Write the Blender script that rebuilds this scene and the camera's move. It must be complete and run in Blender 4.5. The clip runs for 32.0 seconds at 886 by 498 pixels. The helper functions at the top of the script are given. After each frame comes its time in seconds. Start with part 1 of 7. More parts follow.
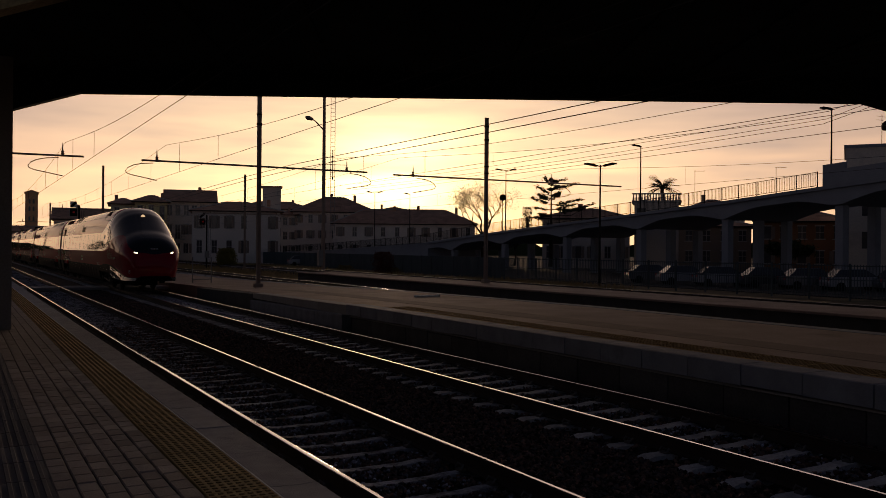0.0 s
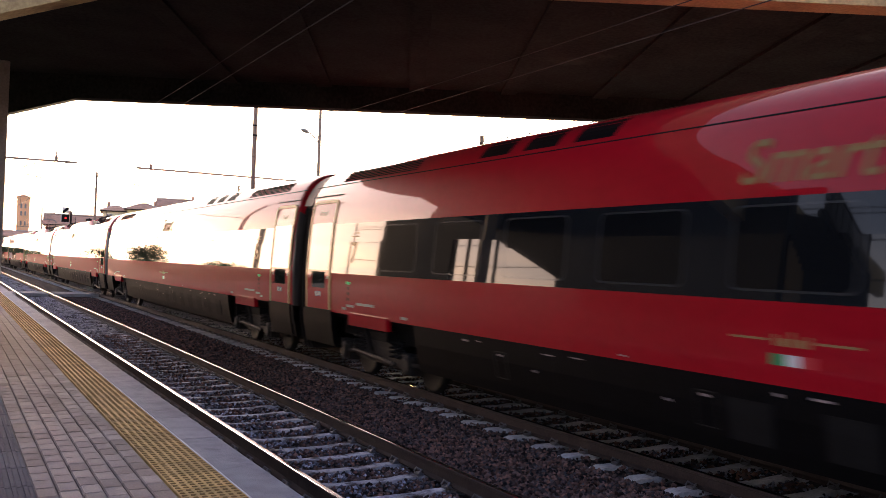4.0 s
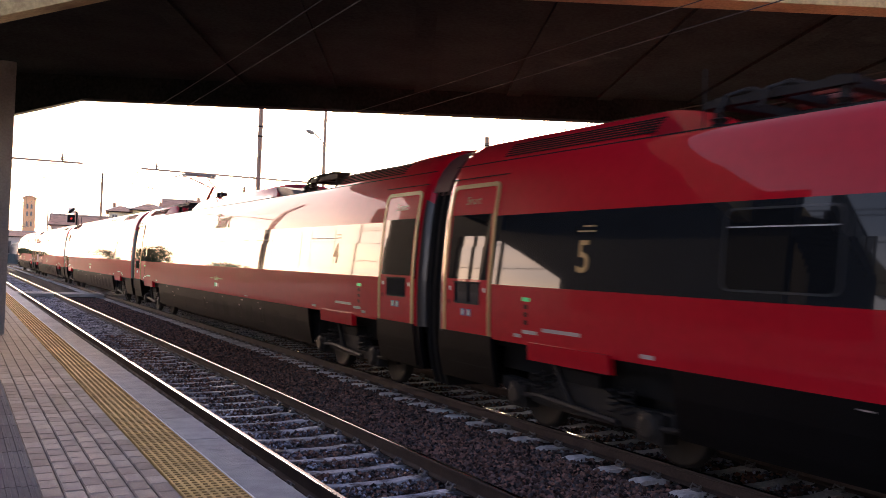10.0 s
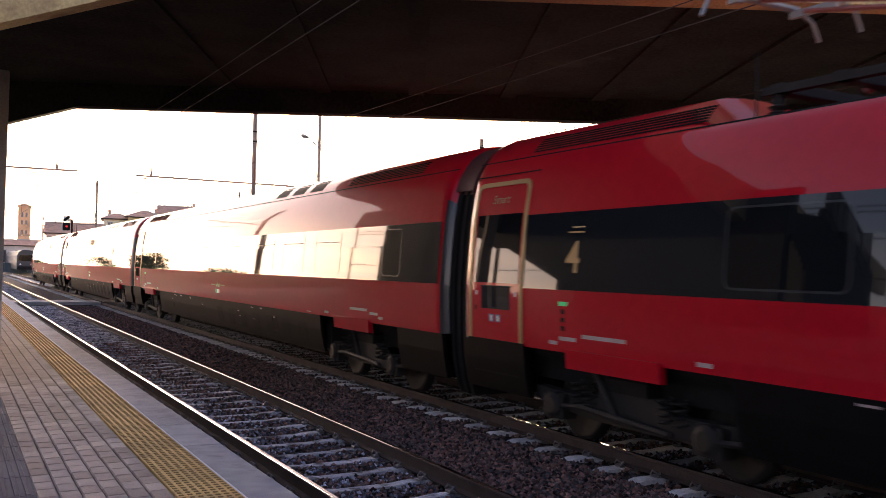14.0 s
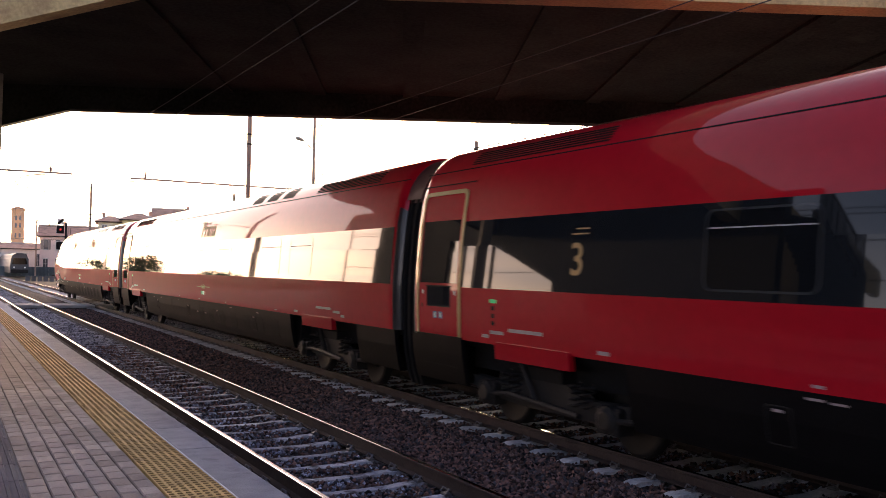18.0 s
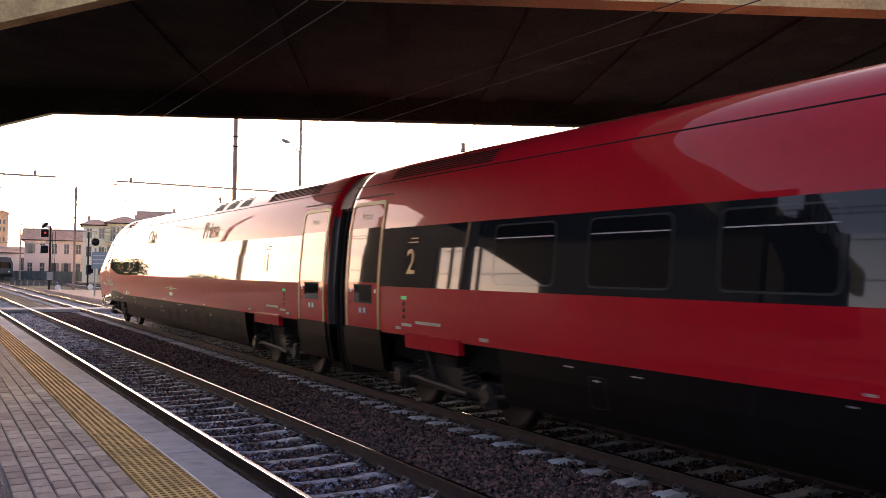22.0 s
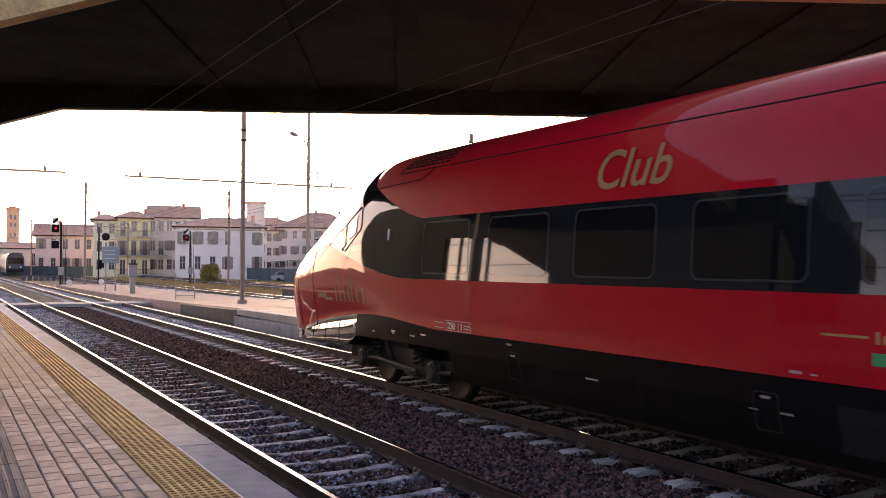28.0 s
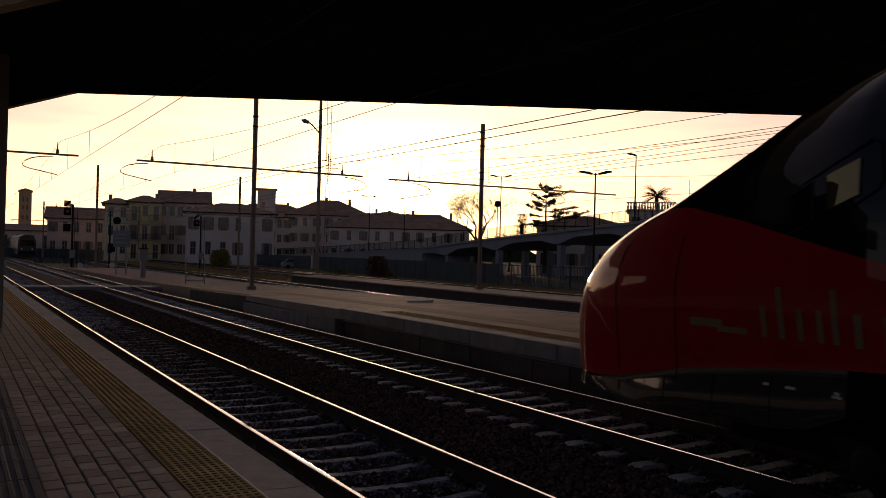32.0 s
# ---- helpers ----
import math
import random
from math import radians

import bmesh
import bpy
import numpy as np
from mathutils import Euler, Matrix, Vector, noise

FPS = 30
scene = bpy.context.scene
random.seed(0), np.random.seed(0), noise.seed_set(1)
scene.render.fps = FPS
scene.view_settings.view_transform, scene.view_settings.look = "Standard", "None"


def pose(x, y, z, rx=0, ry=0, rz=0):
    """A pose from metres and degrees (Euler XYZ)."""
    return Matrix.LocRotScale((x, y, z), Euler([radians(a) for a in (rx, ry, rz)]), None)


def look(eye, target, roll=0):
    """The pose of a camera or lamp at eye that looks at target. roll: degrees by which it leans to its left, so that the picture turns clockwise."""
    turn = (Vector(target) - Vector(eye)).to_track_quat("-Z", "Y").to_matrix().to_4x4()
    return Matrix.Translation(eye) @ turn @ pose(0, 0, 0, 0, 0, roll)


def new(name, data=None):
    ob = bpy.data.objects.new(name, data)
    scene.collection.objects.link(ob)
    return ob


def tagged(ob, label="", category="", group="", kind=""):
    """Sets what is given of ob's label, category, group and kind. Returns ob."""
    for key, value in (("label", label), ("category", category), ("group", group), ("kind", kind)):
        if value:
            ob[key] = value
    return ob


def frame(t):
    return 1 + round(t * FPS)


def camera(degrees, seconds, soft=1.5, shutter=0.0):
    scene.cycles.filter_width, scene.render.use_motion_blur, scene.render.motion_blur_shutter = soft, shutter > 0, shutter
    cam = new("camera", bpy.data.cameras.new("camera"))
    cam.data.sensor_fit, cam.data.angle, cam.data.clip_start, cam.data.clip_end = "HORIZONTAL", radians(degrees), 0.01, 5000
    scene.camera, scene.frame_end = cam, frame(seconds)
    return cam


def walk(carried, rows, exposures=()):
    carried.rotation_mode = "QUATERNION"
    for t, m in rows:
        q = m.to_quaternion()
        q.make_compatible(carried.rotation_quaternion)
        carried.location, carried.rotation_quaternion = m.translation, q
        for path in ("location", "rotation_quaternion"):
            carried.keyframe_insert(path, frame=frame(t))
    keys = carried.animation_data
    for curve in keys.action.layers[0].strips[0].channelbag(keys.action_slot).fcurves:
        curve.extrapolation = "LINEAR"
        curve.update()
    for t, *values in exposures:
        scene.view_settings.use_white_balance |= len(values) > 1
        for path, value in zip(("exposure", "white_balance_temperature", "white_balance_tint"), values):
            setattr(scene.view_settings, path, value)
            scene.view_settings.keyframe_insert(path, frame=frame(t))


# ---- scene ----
EYE = 2.085
# seconds, yaw, pitch, roll of the hand-held camera
TURNS = [
    (0.0, -29.10, 0.04, 0.46),
    (0.5, -29.23, -0.09, 0.68),
    (1.0, -29.26, 0.15, 0.53),
    (1.5, -29.20, 0.51, 0.48),
    (2.0, -29.04, 0.68, 0.66),
    (2.5, -28.85, 0.55, 1.18),
    (3.0, -29.06, 0.48, 1.03),
    (3.5, -29.45, 0.99, 1.62),
    (5.5, -29.72, 1.16, 2.30),
    (6.0, -29.12, 0.84, 1.55),
    (6.5, -29.00, 1.00, 1.63),
    (7.0, -29.22, 0.82, 1.80),
    (7.5, -29.44, 0.73, 1.75),
    (8.0, -30.56, 0.92, 1.56),
    (8.5, -29.96, 0.87, 2.00),
    (9.0, -29.26, 0.65, 2.31),
    (9.5, -29.27, 0.82, 2.41),
    (10.0, -29.28, 1.18, 2.14),
    (10.5, -30.10, 1.73, 2.43),
    (11.0, -32.04, 1.85, 2.60),
    (11.5, -33.84, 1.71, 2.08),
    (12.0, -31.83, 1.60, 1.72),
    (12.5, -31.06, 1.21, 2.35),
    (13.0, -29.63, 0.96, 1.95),
    (13.5, -29.58, 0.99, 1.71),
    (14.0, -29.52, 1.36, 1.32),
    (14.5, -30.89, 1.70, 2.11),
    (16.5, -30.34, 1.13, 1.82),
    (17.0, -29.80, 1.20, 1.20),
    (17.5, -29.75, 1.26, 1.21),
    (18.0, -29.85, 1.52, 1.20),
    (18.5, -30.00, 1.71, 1.47),
    (19.0, -30.81, 1.75, 1.44),
    (19.5, -32.96, 1.76, 1.38),
    (20.0, -32.40, 2.02, 1.14),
    (20.5, -31.84, 2.05, 1.35),
    (21.0, -30.96, 1.60, 1.53),
    (21.5, -30.67, 1.51, 1.20),
    (22.0, -30.69, 1.65, 0.90),
    (22.5, -30.49, 1.23, 0.68),
    (23.0, -30.43, 1.34, 0.71),
    (23.5, -31.24, 1.83, 1.03),
    (24.0, -32.42, 2.22, 0.68),
    (24.5, -32.13, 2.02, 0.56),
    (25.0, -32.61, 1.99, 0.46),
    (25.5, -32.00, 1.66, 0.43),
    (27.5, -30.40, 1.20, 0.13),
    (28.0, -30.10, 1.08, 0.36),
    (28.5, -30.07, 1.27, 0.40),
    (29.0, -30.21, 0.93, 0.72),
    (29.5, -30.09, 0.66, 0.93),
    (30.0, -30.13, 0.48, 0.79),
    (30.5, -30.06, 0.42, 0.90),
    (31.0, -29.85, 0.35, 1.25),
    (31.5, -29.45, 0.38, 1.30),
    (32.0, -29.48, 0.40, 1.41),
]
cam = camera(53.93, 32.0, soft=0.8, shutter=0.4)
walk(cam, [(t, pose(0, 0, EYE, 90 + b, 0, a) @ pose(0, 0, 0, 0, 0, c)) for t, a, b, c in TURNS],
     exposures=[(0, -1.5, 6500, 22), (2.4, -1.4, 6500, 22), (2.9, 0.55, 6500, 22), (3.5, 2.85, 6500, 22), (6, 3.13, 6500, 22), (12, 3.05, 6500, 22), (17, 2.9, 6500, 22), (20, 2.9, 6500, 22), (23.5, 3.08, 6500, 22), (28, 3.03, 6500, 22),
                (29, 2.62, 6500, 22), (30, 1.93, 6500, 22), (31, 0.95, 6500, 22), (32, -0.7, 6500, 22)])

# ---- light: the sun stands low over the roofs behind thin cloud ----
SUN_BEARING, SUN_HEIGHT = 25.5, 4.0
world = bpy.data.worlds.new("evening_sky")
scene.world = world
world.use_nodes = True
wn, wl = world.node_tree.nodes, world.node_tree.links
sky = wn.new("ShaderNodeTexSky")
sky.sky_type, sky.sun_disc = "NISHITA", False
sky.sun_elevation, sky.sun_rotation = radians(SUN_HEIGHT), radians(SUN_BEARING)
sky.altitude, sky.air_density, sky.dust_density, sky.ozone_density = 60, 1.0, 0.6, 3.0


def node(kind, op=None, **values):
    n = wn.new(kind)
    if op:
        n.operation = op
    for i, v in values.items():
        n.inputs[int(i[1:])].default_value = v
    return n


sb, se = radians(SUN_BEARING), radians(SUN_HEIGHT)
# thin cloud round the low sun: a wide peach glow that fades upwards, a bright core, a rosy belt all round the horizon and a faint lilac veil
way = node("ShaderNodeTexCoord")
dot = node("ShaderNodeVectorMath", "DOT_PRODUCT", i1=(math.sin(sb) * math.cos(se), math.cos(sb) * math.cos(se), math.sin(se)))
wl.new(way.outputs["Generated"], dot.inputs[0])
pos = node("ShaderNodeMath", "MAXIMUM", i1=0.0)
wl.new(dot.outputs["Value"], pos.inputs[0])
axis = node("ShaderNodeSeparateXYZ")
wl.new(way.outputs["Generated"], axis.inputs[0])


def fade_above(height):
    """A factor that is 1 at the horizon and falls off above a sine of elevation."""
    lift = node("ShaderNodeMath", "MULTIPLY", i1=1 / height)
    wl.new(axis.outputs[2], lift.inputs[0])
    sq = node("ShaderNodeMath", "MULTIPLY")
    quad = node("ShaderNodeMath", "MULTIPLY_ADD", i2=1.0)
    for i in (0, 1):
        wl.new(lift.outputs[0], sq.inputs[i])
        wl.new(sq.outputs[0], quad.inputs[i])
    fade = node("ShaderNodeMath", "DIVIDE", i0=1.0)
    wl.new(quad.outputs[0], fade.inputs[1])
    return fade


cloud = node("ShaderNodeTexNoise")
stretch = node("ShaderNodeVectorMath", "MULTIPLY", i1=(3.0, 3.0, 26.0))
wl.new(way.outputs["Generated"], stretch.inputs[0])
wl.new(stretch.outputs[0], cloud.inputs["Vector"])
cloud.inputs["Scale"].default_value, cloud.inputs["Detail"].default_value = 1.6, 6
clear = node("ShaderNodeVectorMath", "SCALE")
clear.inputs["Scale"].default_value = 0.4
wl.new(sky.outputs[0], clear.inputs[0])
total = clear.outputs[0]
for power, colour, streaky, height in ((2.7, (14.2, 10.6, 7.7), 0.15, 0.45), (2.6, (14.5, 7.0, 0.9), 0.6, 0.12), (30.0, (13.0, 9.3, 2.2), 0.4, 0.2), (400.0, (34.0, 28.0, 11.0), 0.7, 0.2)):
    lobe = node("ShaderNodeMath", "POWER", i1=power)
    wl.new(pos.outputs[0], lobe.inputs[0])
    low_ = node("ShaderNodeMath", "MULTIPLY")
    wl.new(lobe.outputs[0], low_.inputs[0])
    wl.new(fade_above(height).outputs[0], low_.inputs[1])
    tex = node("ShaderNodeMapRange", i1=0.3, i2=0.7, i3=1 - streaky, i4=1 + streaky * 0.6)
    wl.new(cloud.outputs["Fac"], tex.inputs[0])
    both = node("ShaderNodeMath", "MULTIPLY")
    wl.new(low_.outputs[0], both.inputs[0])
    wl.new(tex.outputs[0], both.inputs[1])
    tint = node("ShaderNodeVectorMath", "SCALE", i0=colour)
    wl.new(both.outputs[0], tint.inputs["Scale"])
    add = node("ShaderNodeVectorMath", "ADD")
    wl.new(total, add.inputs[0])
    wl.new(tint.outputs[0], add.inputs[1])
    total = add.outputs[0]
# pale evening glow opposite the sun
away = node("ShaderNodeMath", "MULTIPLY", i1=-1.0)
wl.new(dot.outputs["Value"], away.inputs[0])
back = node("ShaderNodeMath", "MAXIMUM", i1=0.0)
wl.new(away.outputs[0], back.inputs[0])
dim = node("ShaderNodeMath", "MULTIPLY")
wl.new(back.outputs[0], dim.inputs[0])
wl.new(fade_above(0.16).outputs[0], dim.inputs[1])
dusk = node("ShaderNodeVectorMath", "SCALE", i0=(2.3, 1.85, 1.65))
wl.new(dim.outputs[0], dusk.inputs["Scale"])
add = node("ShaderNodeVectorMath", "ADD")
wl.new(total, add.inputs[0])
wl.new(dusk.outputs[0], add.inputs[1])
total = add.outputs[0]
belt = node("ShaderNodeVectorMath", "SCALE", i0=(1.6, 1.45, 1.5))
wl.new(fade_above(0.13).outputs[0], belt.inputs["Scale"])
ring = node("ShaderNodeVectorMath", "ADD")
wl.new(total, ring.inputs[0])
wl.new(belt.outputs[0], ring.inputs[1])
veil = node("ShaderNodeVectorMath", "ADD", i1=(0.18, 0.175, 0.265))
wl.new(ring.outputs[0], veil.inputs[0])
wl.new(veil.outputs[0], wn["Background"].inputs[0])
wn["Background"].inputs[1].default_value = 0.11
sun = new("sun", bpy.data.lights.new("sun", "SUN"))
sun.data.energy, sun.data.angle, sun.data.color = 0.9, radians(3), (1.0, 0.72, 0.45)
sun.matrix_world = look((0, 0, 0), (-math.sin(sb) * math.cos(se), -math.cos(sb) * math.cos(se), -math.sin(se)))

# ---- materials ----
def surface(name, base, rough=0.7, metal=0.0, var=0.18, scale=3.0, fine=40.0, bump=0.15, coat=0.0, spread=0.0, stain=None, stain_at=0.55, spec=None, island=0.0, other=None):
    """A node material: base colour varied at two scales, optional stains of another colour, fine relief."""
    m = bpy.data.materials.new(name)
    m.use_nodes = True
    n, l = m.node_tree.nodes, m.node_tree.links
    b = n["Principled BSDF"]
    co = n.new("ShaderNodeTexCoord")
    big, small = n.new("ShaderNodeTexNoise"), n.new("ShaderNodeTexNoise")
    big.inputs["Scale"].default_value, big.inputs["Detail"].default_value = scale, 5
    small.inputs["Scale"].default_value, small.inputs["Detail"].default_value = fine, 3
    info = n.new("ShaderNodeObjectInfo")
    shift = n.new("ShaderNodeVectorMath")
    shift.operation = "MULTIPLY_ADD"
    shift.inputs[1].default_value = (1, 1, 1)
    rnd = n.new("ShaderNodeCombineXYZ")
    gain = n.new("ShaderNodeMath")
    gain.operation, gain.inputs[1].default_value = "MULTIPLY", 37.0
    l.new(info.outputs["Random"], gain.inputs[0])
    l.new(gain.outputs[0], rnd.inputs[0])
    l.new(co.outputs["Object"], shift.inputs[0])
    l.new(rnd.outputs[0], shift.inputs[2])
    for t in (big, small):
        l.new(shift.outputs[0], t.inputs["Vector"])
    add = n.new("ShaderNodeMath")
    add.operation = "ADD"
    l.new(big.outputs["Fac"], add.inputs[0])
    l.new(small.outputs["Fac"], add.inputs[1])
    rng = n.new("ShaderNodeMapRange")
    rng.inputs[1].default_value, rng.inputs[2].default_value = 0.65, 1.35
    rng.inputs[3].default_value, rng.inputs[4].default_value = 1 - var, 1 + var
    l.new(add.outputs[0], rng.inputs[0])
    val = rng.outputs[0]
    if spread:
        own = n.new("ShaderNodeMapRange")
        own.inputs[3].default_value, own.inputs[4].default_value = 1 - spread, 1 + spread
        l.new(info.outputs["Random"], own.inputs[0])
        mul = n.new("ShaderNodeMath")
        mul.operation = "MULTIPLY"
        l.new(val, mul.inputs[0])
        l.new(own.outputs[0], mul.inputs[1])
        val = mul.outputs[0]
    if island:
        geo = n.new("ShaderNodeNewGeometry")
        each = n.new("ShaderNodeMapRange")
        each.inputs[3].default_value, each.inputs[4].default_value = 1 - island, 1 + island
        l.new(geo.outputs["Random Per Island"], each.inputs[0])
        mul = n.new("ShaderNodeMath")
        mul.operation = "MULTIPLY"
        l.new(val, mul.inputs[0])
        l.new(each.outputs[0], mul.inputs[1])
        val = mul.outputs[0]
    col = n.new("ShaderNodeVectorMath")
    col.operation = "SCALE"
    col.inputs[0].default_value = base
    if other:
        geo2 = n.new("ShaderNodeNewGeometry")
        spin = n.new("ShaderNodeMath")
        spin.operation, spin.inputs[1].default_value = "MULTIPLY", 13.0
        l.new(geo2.outputs["Random Per Island"], spin.inputs[0])
        frac = n.new("ShaderNodeMath")
        frac.operation = "FRACT"
        l.new(spin.outputs[0], frac.inputs[0])
        two = n.new("ShaderNodeMix")
        two.data_type = "RGBA"
        two.inputs[6].default_value, two.inputs[7].default_value = (*base, 1), (*other, 1)
        l.new(frac.outputs[0], two.inputs[0])
        l.new(two.outputs[2], col.inputs[0])
    l.new(val, col.inputs["Scale"])
    out = col.outputs[0]
    if stain:
        spot = n.new("ShaderNodeTexNoise")
        spot.inputs["Scale"].default_value, spot.inputs["Detail"].default_value, spot.inputs["Roughness"].default_value = scale * 0.6, 8, 0.7
        l.new(shift.outputs[0], spot.inputs["Vector"])
        ramp = n.new("ShaderNodeMapRange")
        ramp.inputs[1].default_value, ramp.inputs[2].default_value = stain_at, stain_at + 0.12
        l.new(spot.outputs["Fac"], ramp.inputs[0])
        mix = n.new("ShaderNodeMix")
        mix.data_type = "RGBA"
        mix.inputs[7].default_value = (*stain, 1)
        l.new(ramp.outputs[0], mix.inputs[0])
        l.new(out, mix.inputs[6])
        out = mix.outputs[2]
    l.new(out, b.inputs["Base Color"])
    b.inputs["Roughness"].default_value, b.inputs["Metallic"].default_value = rough, metal
    b.inputs["Coat Weight"].default_value, b.inputs["Coat Roughness"].default_value = coat, 0.03
    b.inputs["Specular IOR Level"].default_value = spec if spec is not None else 0.15 if rough >= 0.7 else 0.5
    if bump:
        bp = n.new("ShaderNodeBump")
        bp.inputs["Strength"].default_value, bp.inputs["Distance"].default_value = bump, 0.02
        l.new(small.outputs["Fac"], bp.inputs["Height"])
        l.new(bp.outputs[0], b.inputs["Normal"])
    return m


def glow(name, color, strength):
    m = bpy.data.materials.new(name)
    m.use_nodes = True
    b = m.node_tree.nodes["Principled BSDF"]
    b.inputs["Base Color"].default_value = (*color, 1)
    b.inputs["Emission Color"].default_value, b.inputs["Emission Strength"].default_value = (*color, 1), strength
    return m


CONCRETE = surface("concrete", (0.36, 0.34, 0.31), 0.85, var=0.2, scale=0.7, fine=25, bump=0.25, stain=(0.2, 0.18, 0.15), stain_at=0.58)
DARK_ASPHALT = surface("patched_asphalt", (0.25, 0.185, 0.15), 0.9, var=0.25, scale=1.5, fine=30, bump=0.3)
WALL_BLOCK = surface("old_wall_block", (0.12, 0.112, 0.105), 0.9, var=0.3, scale=2, fine=30, bump=0.4, spread=0.25, stain=(0.09, 0.085, 0.08), stain_at=0.55)
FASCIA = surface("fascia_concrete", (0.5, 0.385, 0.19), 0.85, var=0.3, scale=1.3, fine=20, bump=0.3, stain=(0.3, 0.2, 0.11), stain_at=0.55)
# near-black concrete: the shade under the bridge is in this colour
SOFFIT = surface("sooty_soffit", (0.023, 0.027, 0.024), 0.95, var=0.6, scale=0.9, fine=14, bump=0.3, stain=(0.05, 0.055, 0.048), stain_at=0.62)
BALLAST = surface("ballast", (0.035, 0.027, 0.024), 0.9, var=0.5, scale=6, fine=26, bump=1.0)
STONE = surface("ballast_stone", (0.2, 0.1, 0.07), 0.9, var=0.4, scale=9, fine=60, bump=0.3, spec=0.25, island=0.95, other=(0.05, 0.048, 0.05))
FROST_STONE = surface("frosted_ballast_stone", (0.42, 0.42, 0.48), 0.85, var=0.4, scale=9, fine=60, bump=0.3, spec=0.3, island=0.85, other=(0.06, 0.06, 0.075))
SLEEPER = surface("frosted_concrete_sleeper", (0.5, 0.49, 0.51), 0.85, var=0.45, scale=5, fine=30, bump=0.4, spread=0.25, stain=(0.1, 0.085, 0.078), stain_at=0.49)
# paler copy for track 2, standing in for light that reaches under the train
PALE_SLEEPER = surface("pale_concrete_sleeper", (0.57, 0.55, 0.54), 0.85, var=0.3, scale=5, fine=30, bump=0.4, spread=0.2, stain=(0.3, 0.27, 0.25), stain_at=0.6)
RAIL_TOP = surface("polished_rail_head", (0.7, 0.69, 0.68), 0.1, metal=1.0, var=0.06, scale=2, fine=50, bump=0.02)
RAIL_SIDE = surface("rusty_rail_side", (0.06, 0.043, 0.036), 0.8, var=0.25, scale=4, fine=50, bump=0.3)
CLIP = surface("rail_clip_steel", (0.16, 0.15, 0.15), 0.5, metal=0.6, var=0.2, scale=10, fine=60)
PAVER = surface("clay_paver", (0.345, 0.28, 0.23), 0.78, var=0.22, scale=4, fine=70, bump=0.3, spread=0.26, stain=(0.2, 0.175, 0.15), stain_at=0.57)
DARK_TILE = surface("dark_ribbed_tile", (0.1, 0.098, 0.11), 0.9, spec=0.2, var=0.2, scale=4, fine=60, bump=0.2, spread=0.15)
# bumps are coloured dark for the shade on their near sides and for dirt
YELLOW_BUMP = surface("dirty_tactile_bump", (0.24, 0.145, 0.05), 0.8, var=0.2, scale=5, fine=70)
YELLOW = surface("yellow_tactile_tile", (0.6, 0.38, 0.13), 0.75, var=0.22, scale=5, fine=70, bump=0.2, spread=0.16, stain=(0.36, 0.23, 0.09), stain_at=0.54)
KERB = surface("grey_kerb_slab", (0.29, 0.3, 0.325), 0.8, var=0.3, scale=2.5, fine=90, bump=0.3, spread=0.1, stain=(0.21, 0.215, 0.23), stain_at=0.56)
EDGE_SLAB = surface("weathered_edge_slab", (0.385, 0.38, 0.38), 0.85, var=0.25, scale=5, fine=130, bump=0.5, spread=0.1, stain=(0.27, 0.265, 0.265), stain_at=0.58)
JOINT = surface("joint_sand", (0.06, 0.052, 0.046), 0.95, var=0.2, scale=6, fine=60)
ASPHALT = surface("platform_asphalt", (0.36, 0.265, 0.215), 0.85, var=0.3, scale=0.8, fine=24, bump=0.35, stain=(0.24, 0.175, 0.14), stain_at=0.56)
GROUND = surface("dry_ground", (0.16, 0.125, 0.075), 0.95, var=0.35, scale=0.2, fine=8, bump=0.5, stain=(0.06, 0.06, 0.03), stain_at=0.52)
ROAD = surface("asphalt", (0.06, 0.06, 0.062), 0.9, var=0.25, scale=0.4, fine=30, bump=0.3)
PAINT = surface("red_train_paint", (0.37, 0.0055, 0.014), 0.42, var=0.1, scale=0.7, fine=8, bump=0.0, coat=0.63, spec=0.03)
BAND = surface("black_window_glass", (0.010, 0.012, 0.014), 0.04, var=0.1, scale=1, fine=10, bump=0.0, coat=0.85, spec=0.05)
PANE = surface("tinted_pane", (0.006, 0.007, 0.008), 0.02, var=0.05, scale=1, fine=6, bump=0.0, coat=0.85, spec=0.05)
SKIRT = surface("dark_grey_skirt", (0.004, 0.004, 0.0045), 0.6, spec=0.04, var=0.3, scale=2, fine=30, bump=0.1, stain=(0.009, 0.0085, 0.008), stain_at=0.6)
NOSE_GREY = surface("grey_nose_skirt", (0.03, 0.03, 0.031), 0.07, metal=0.0, var=0.1, scale=2, fine=20, bump=0.03, coat=1.0)
GOLD = surface("gold_lacquer", (0.3, 0.2, 0.08), 0.45, metal=0.3, var=0.08, scale=3, fine=40, bump=0.0)
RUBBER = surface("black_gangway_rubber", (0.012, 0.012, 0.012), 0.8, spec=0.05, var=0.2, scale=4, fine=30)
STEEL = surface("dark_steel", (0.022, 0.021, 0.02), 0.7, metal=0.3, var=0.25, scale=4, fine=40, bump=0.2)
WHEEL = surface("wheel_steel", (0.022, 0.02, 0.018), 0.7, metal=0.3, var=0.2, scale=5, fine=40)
GALV = surface("galvanised_steel", (0.3, 0.29, 0.27), 0.55, metal=0.5, var=0.2, scale=1.5, fine=30, bump=0.1)
# weathered brown, lightened to stand in for glare round the masts
POLE_PAINT = surface("weathered_pole", (0.36, 0.27, 0.21), 0.7, var=0.25, scale=1.5, fine=30, bump=0.15)
WIRE = surface("copper_wire", (0.035, 0.032, 0.03), 0.6, metal=0.2, var=0.1)
WHITE = surface("white_paint", (0.75, 0.74, 0.7), 0.6, var=0.08, scale=3, fine=40)
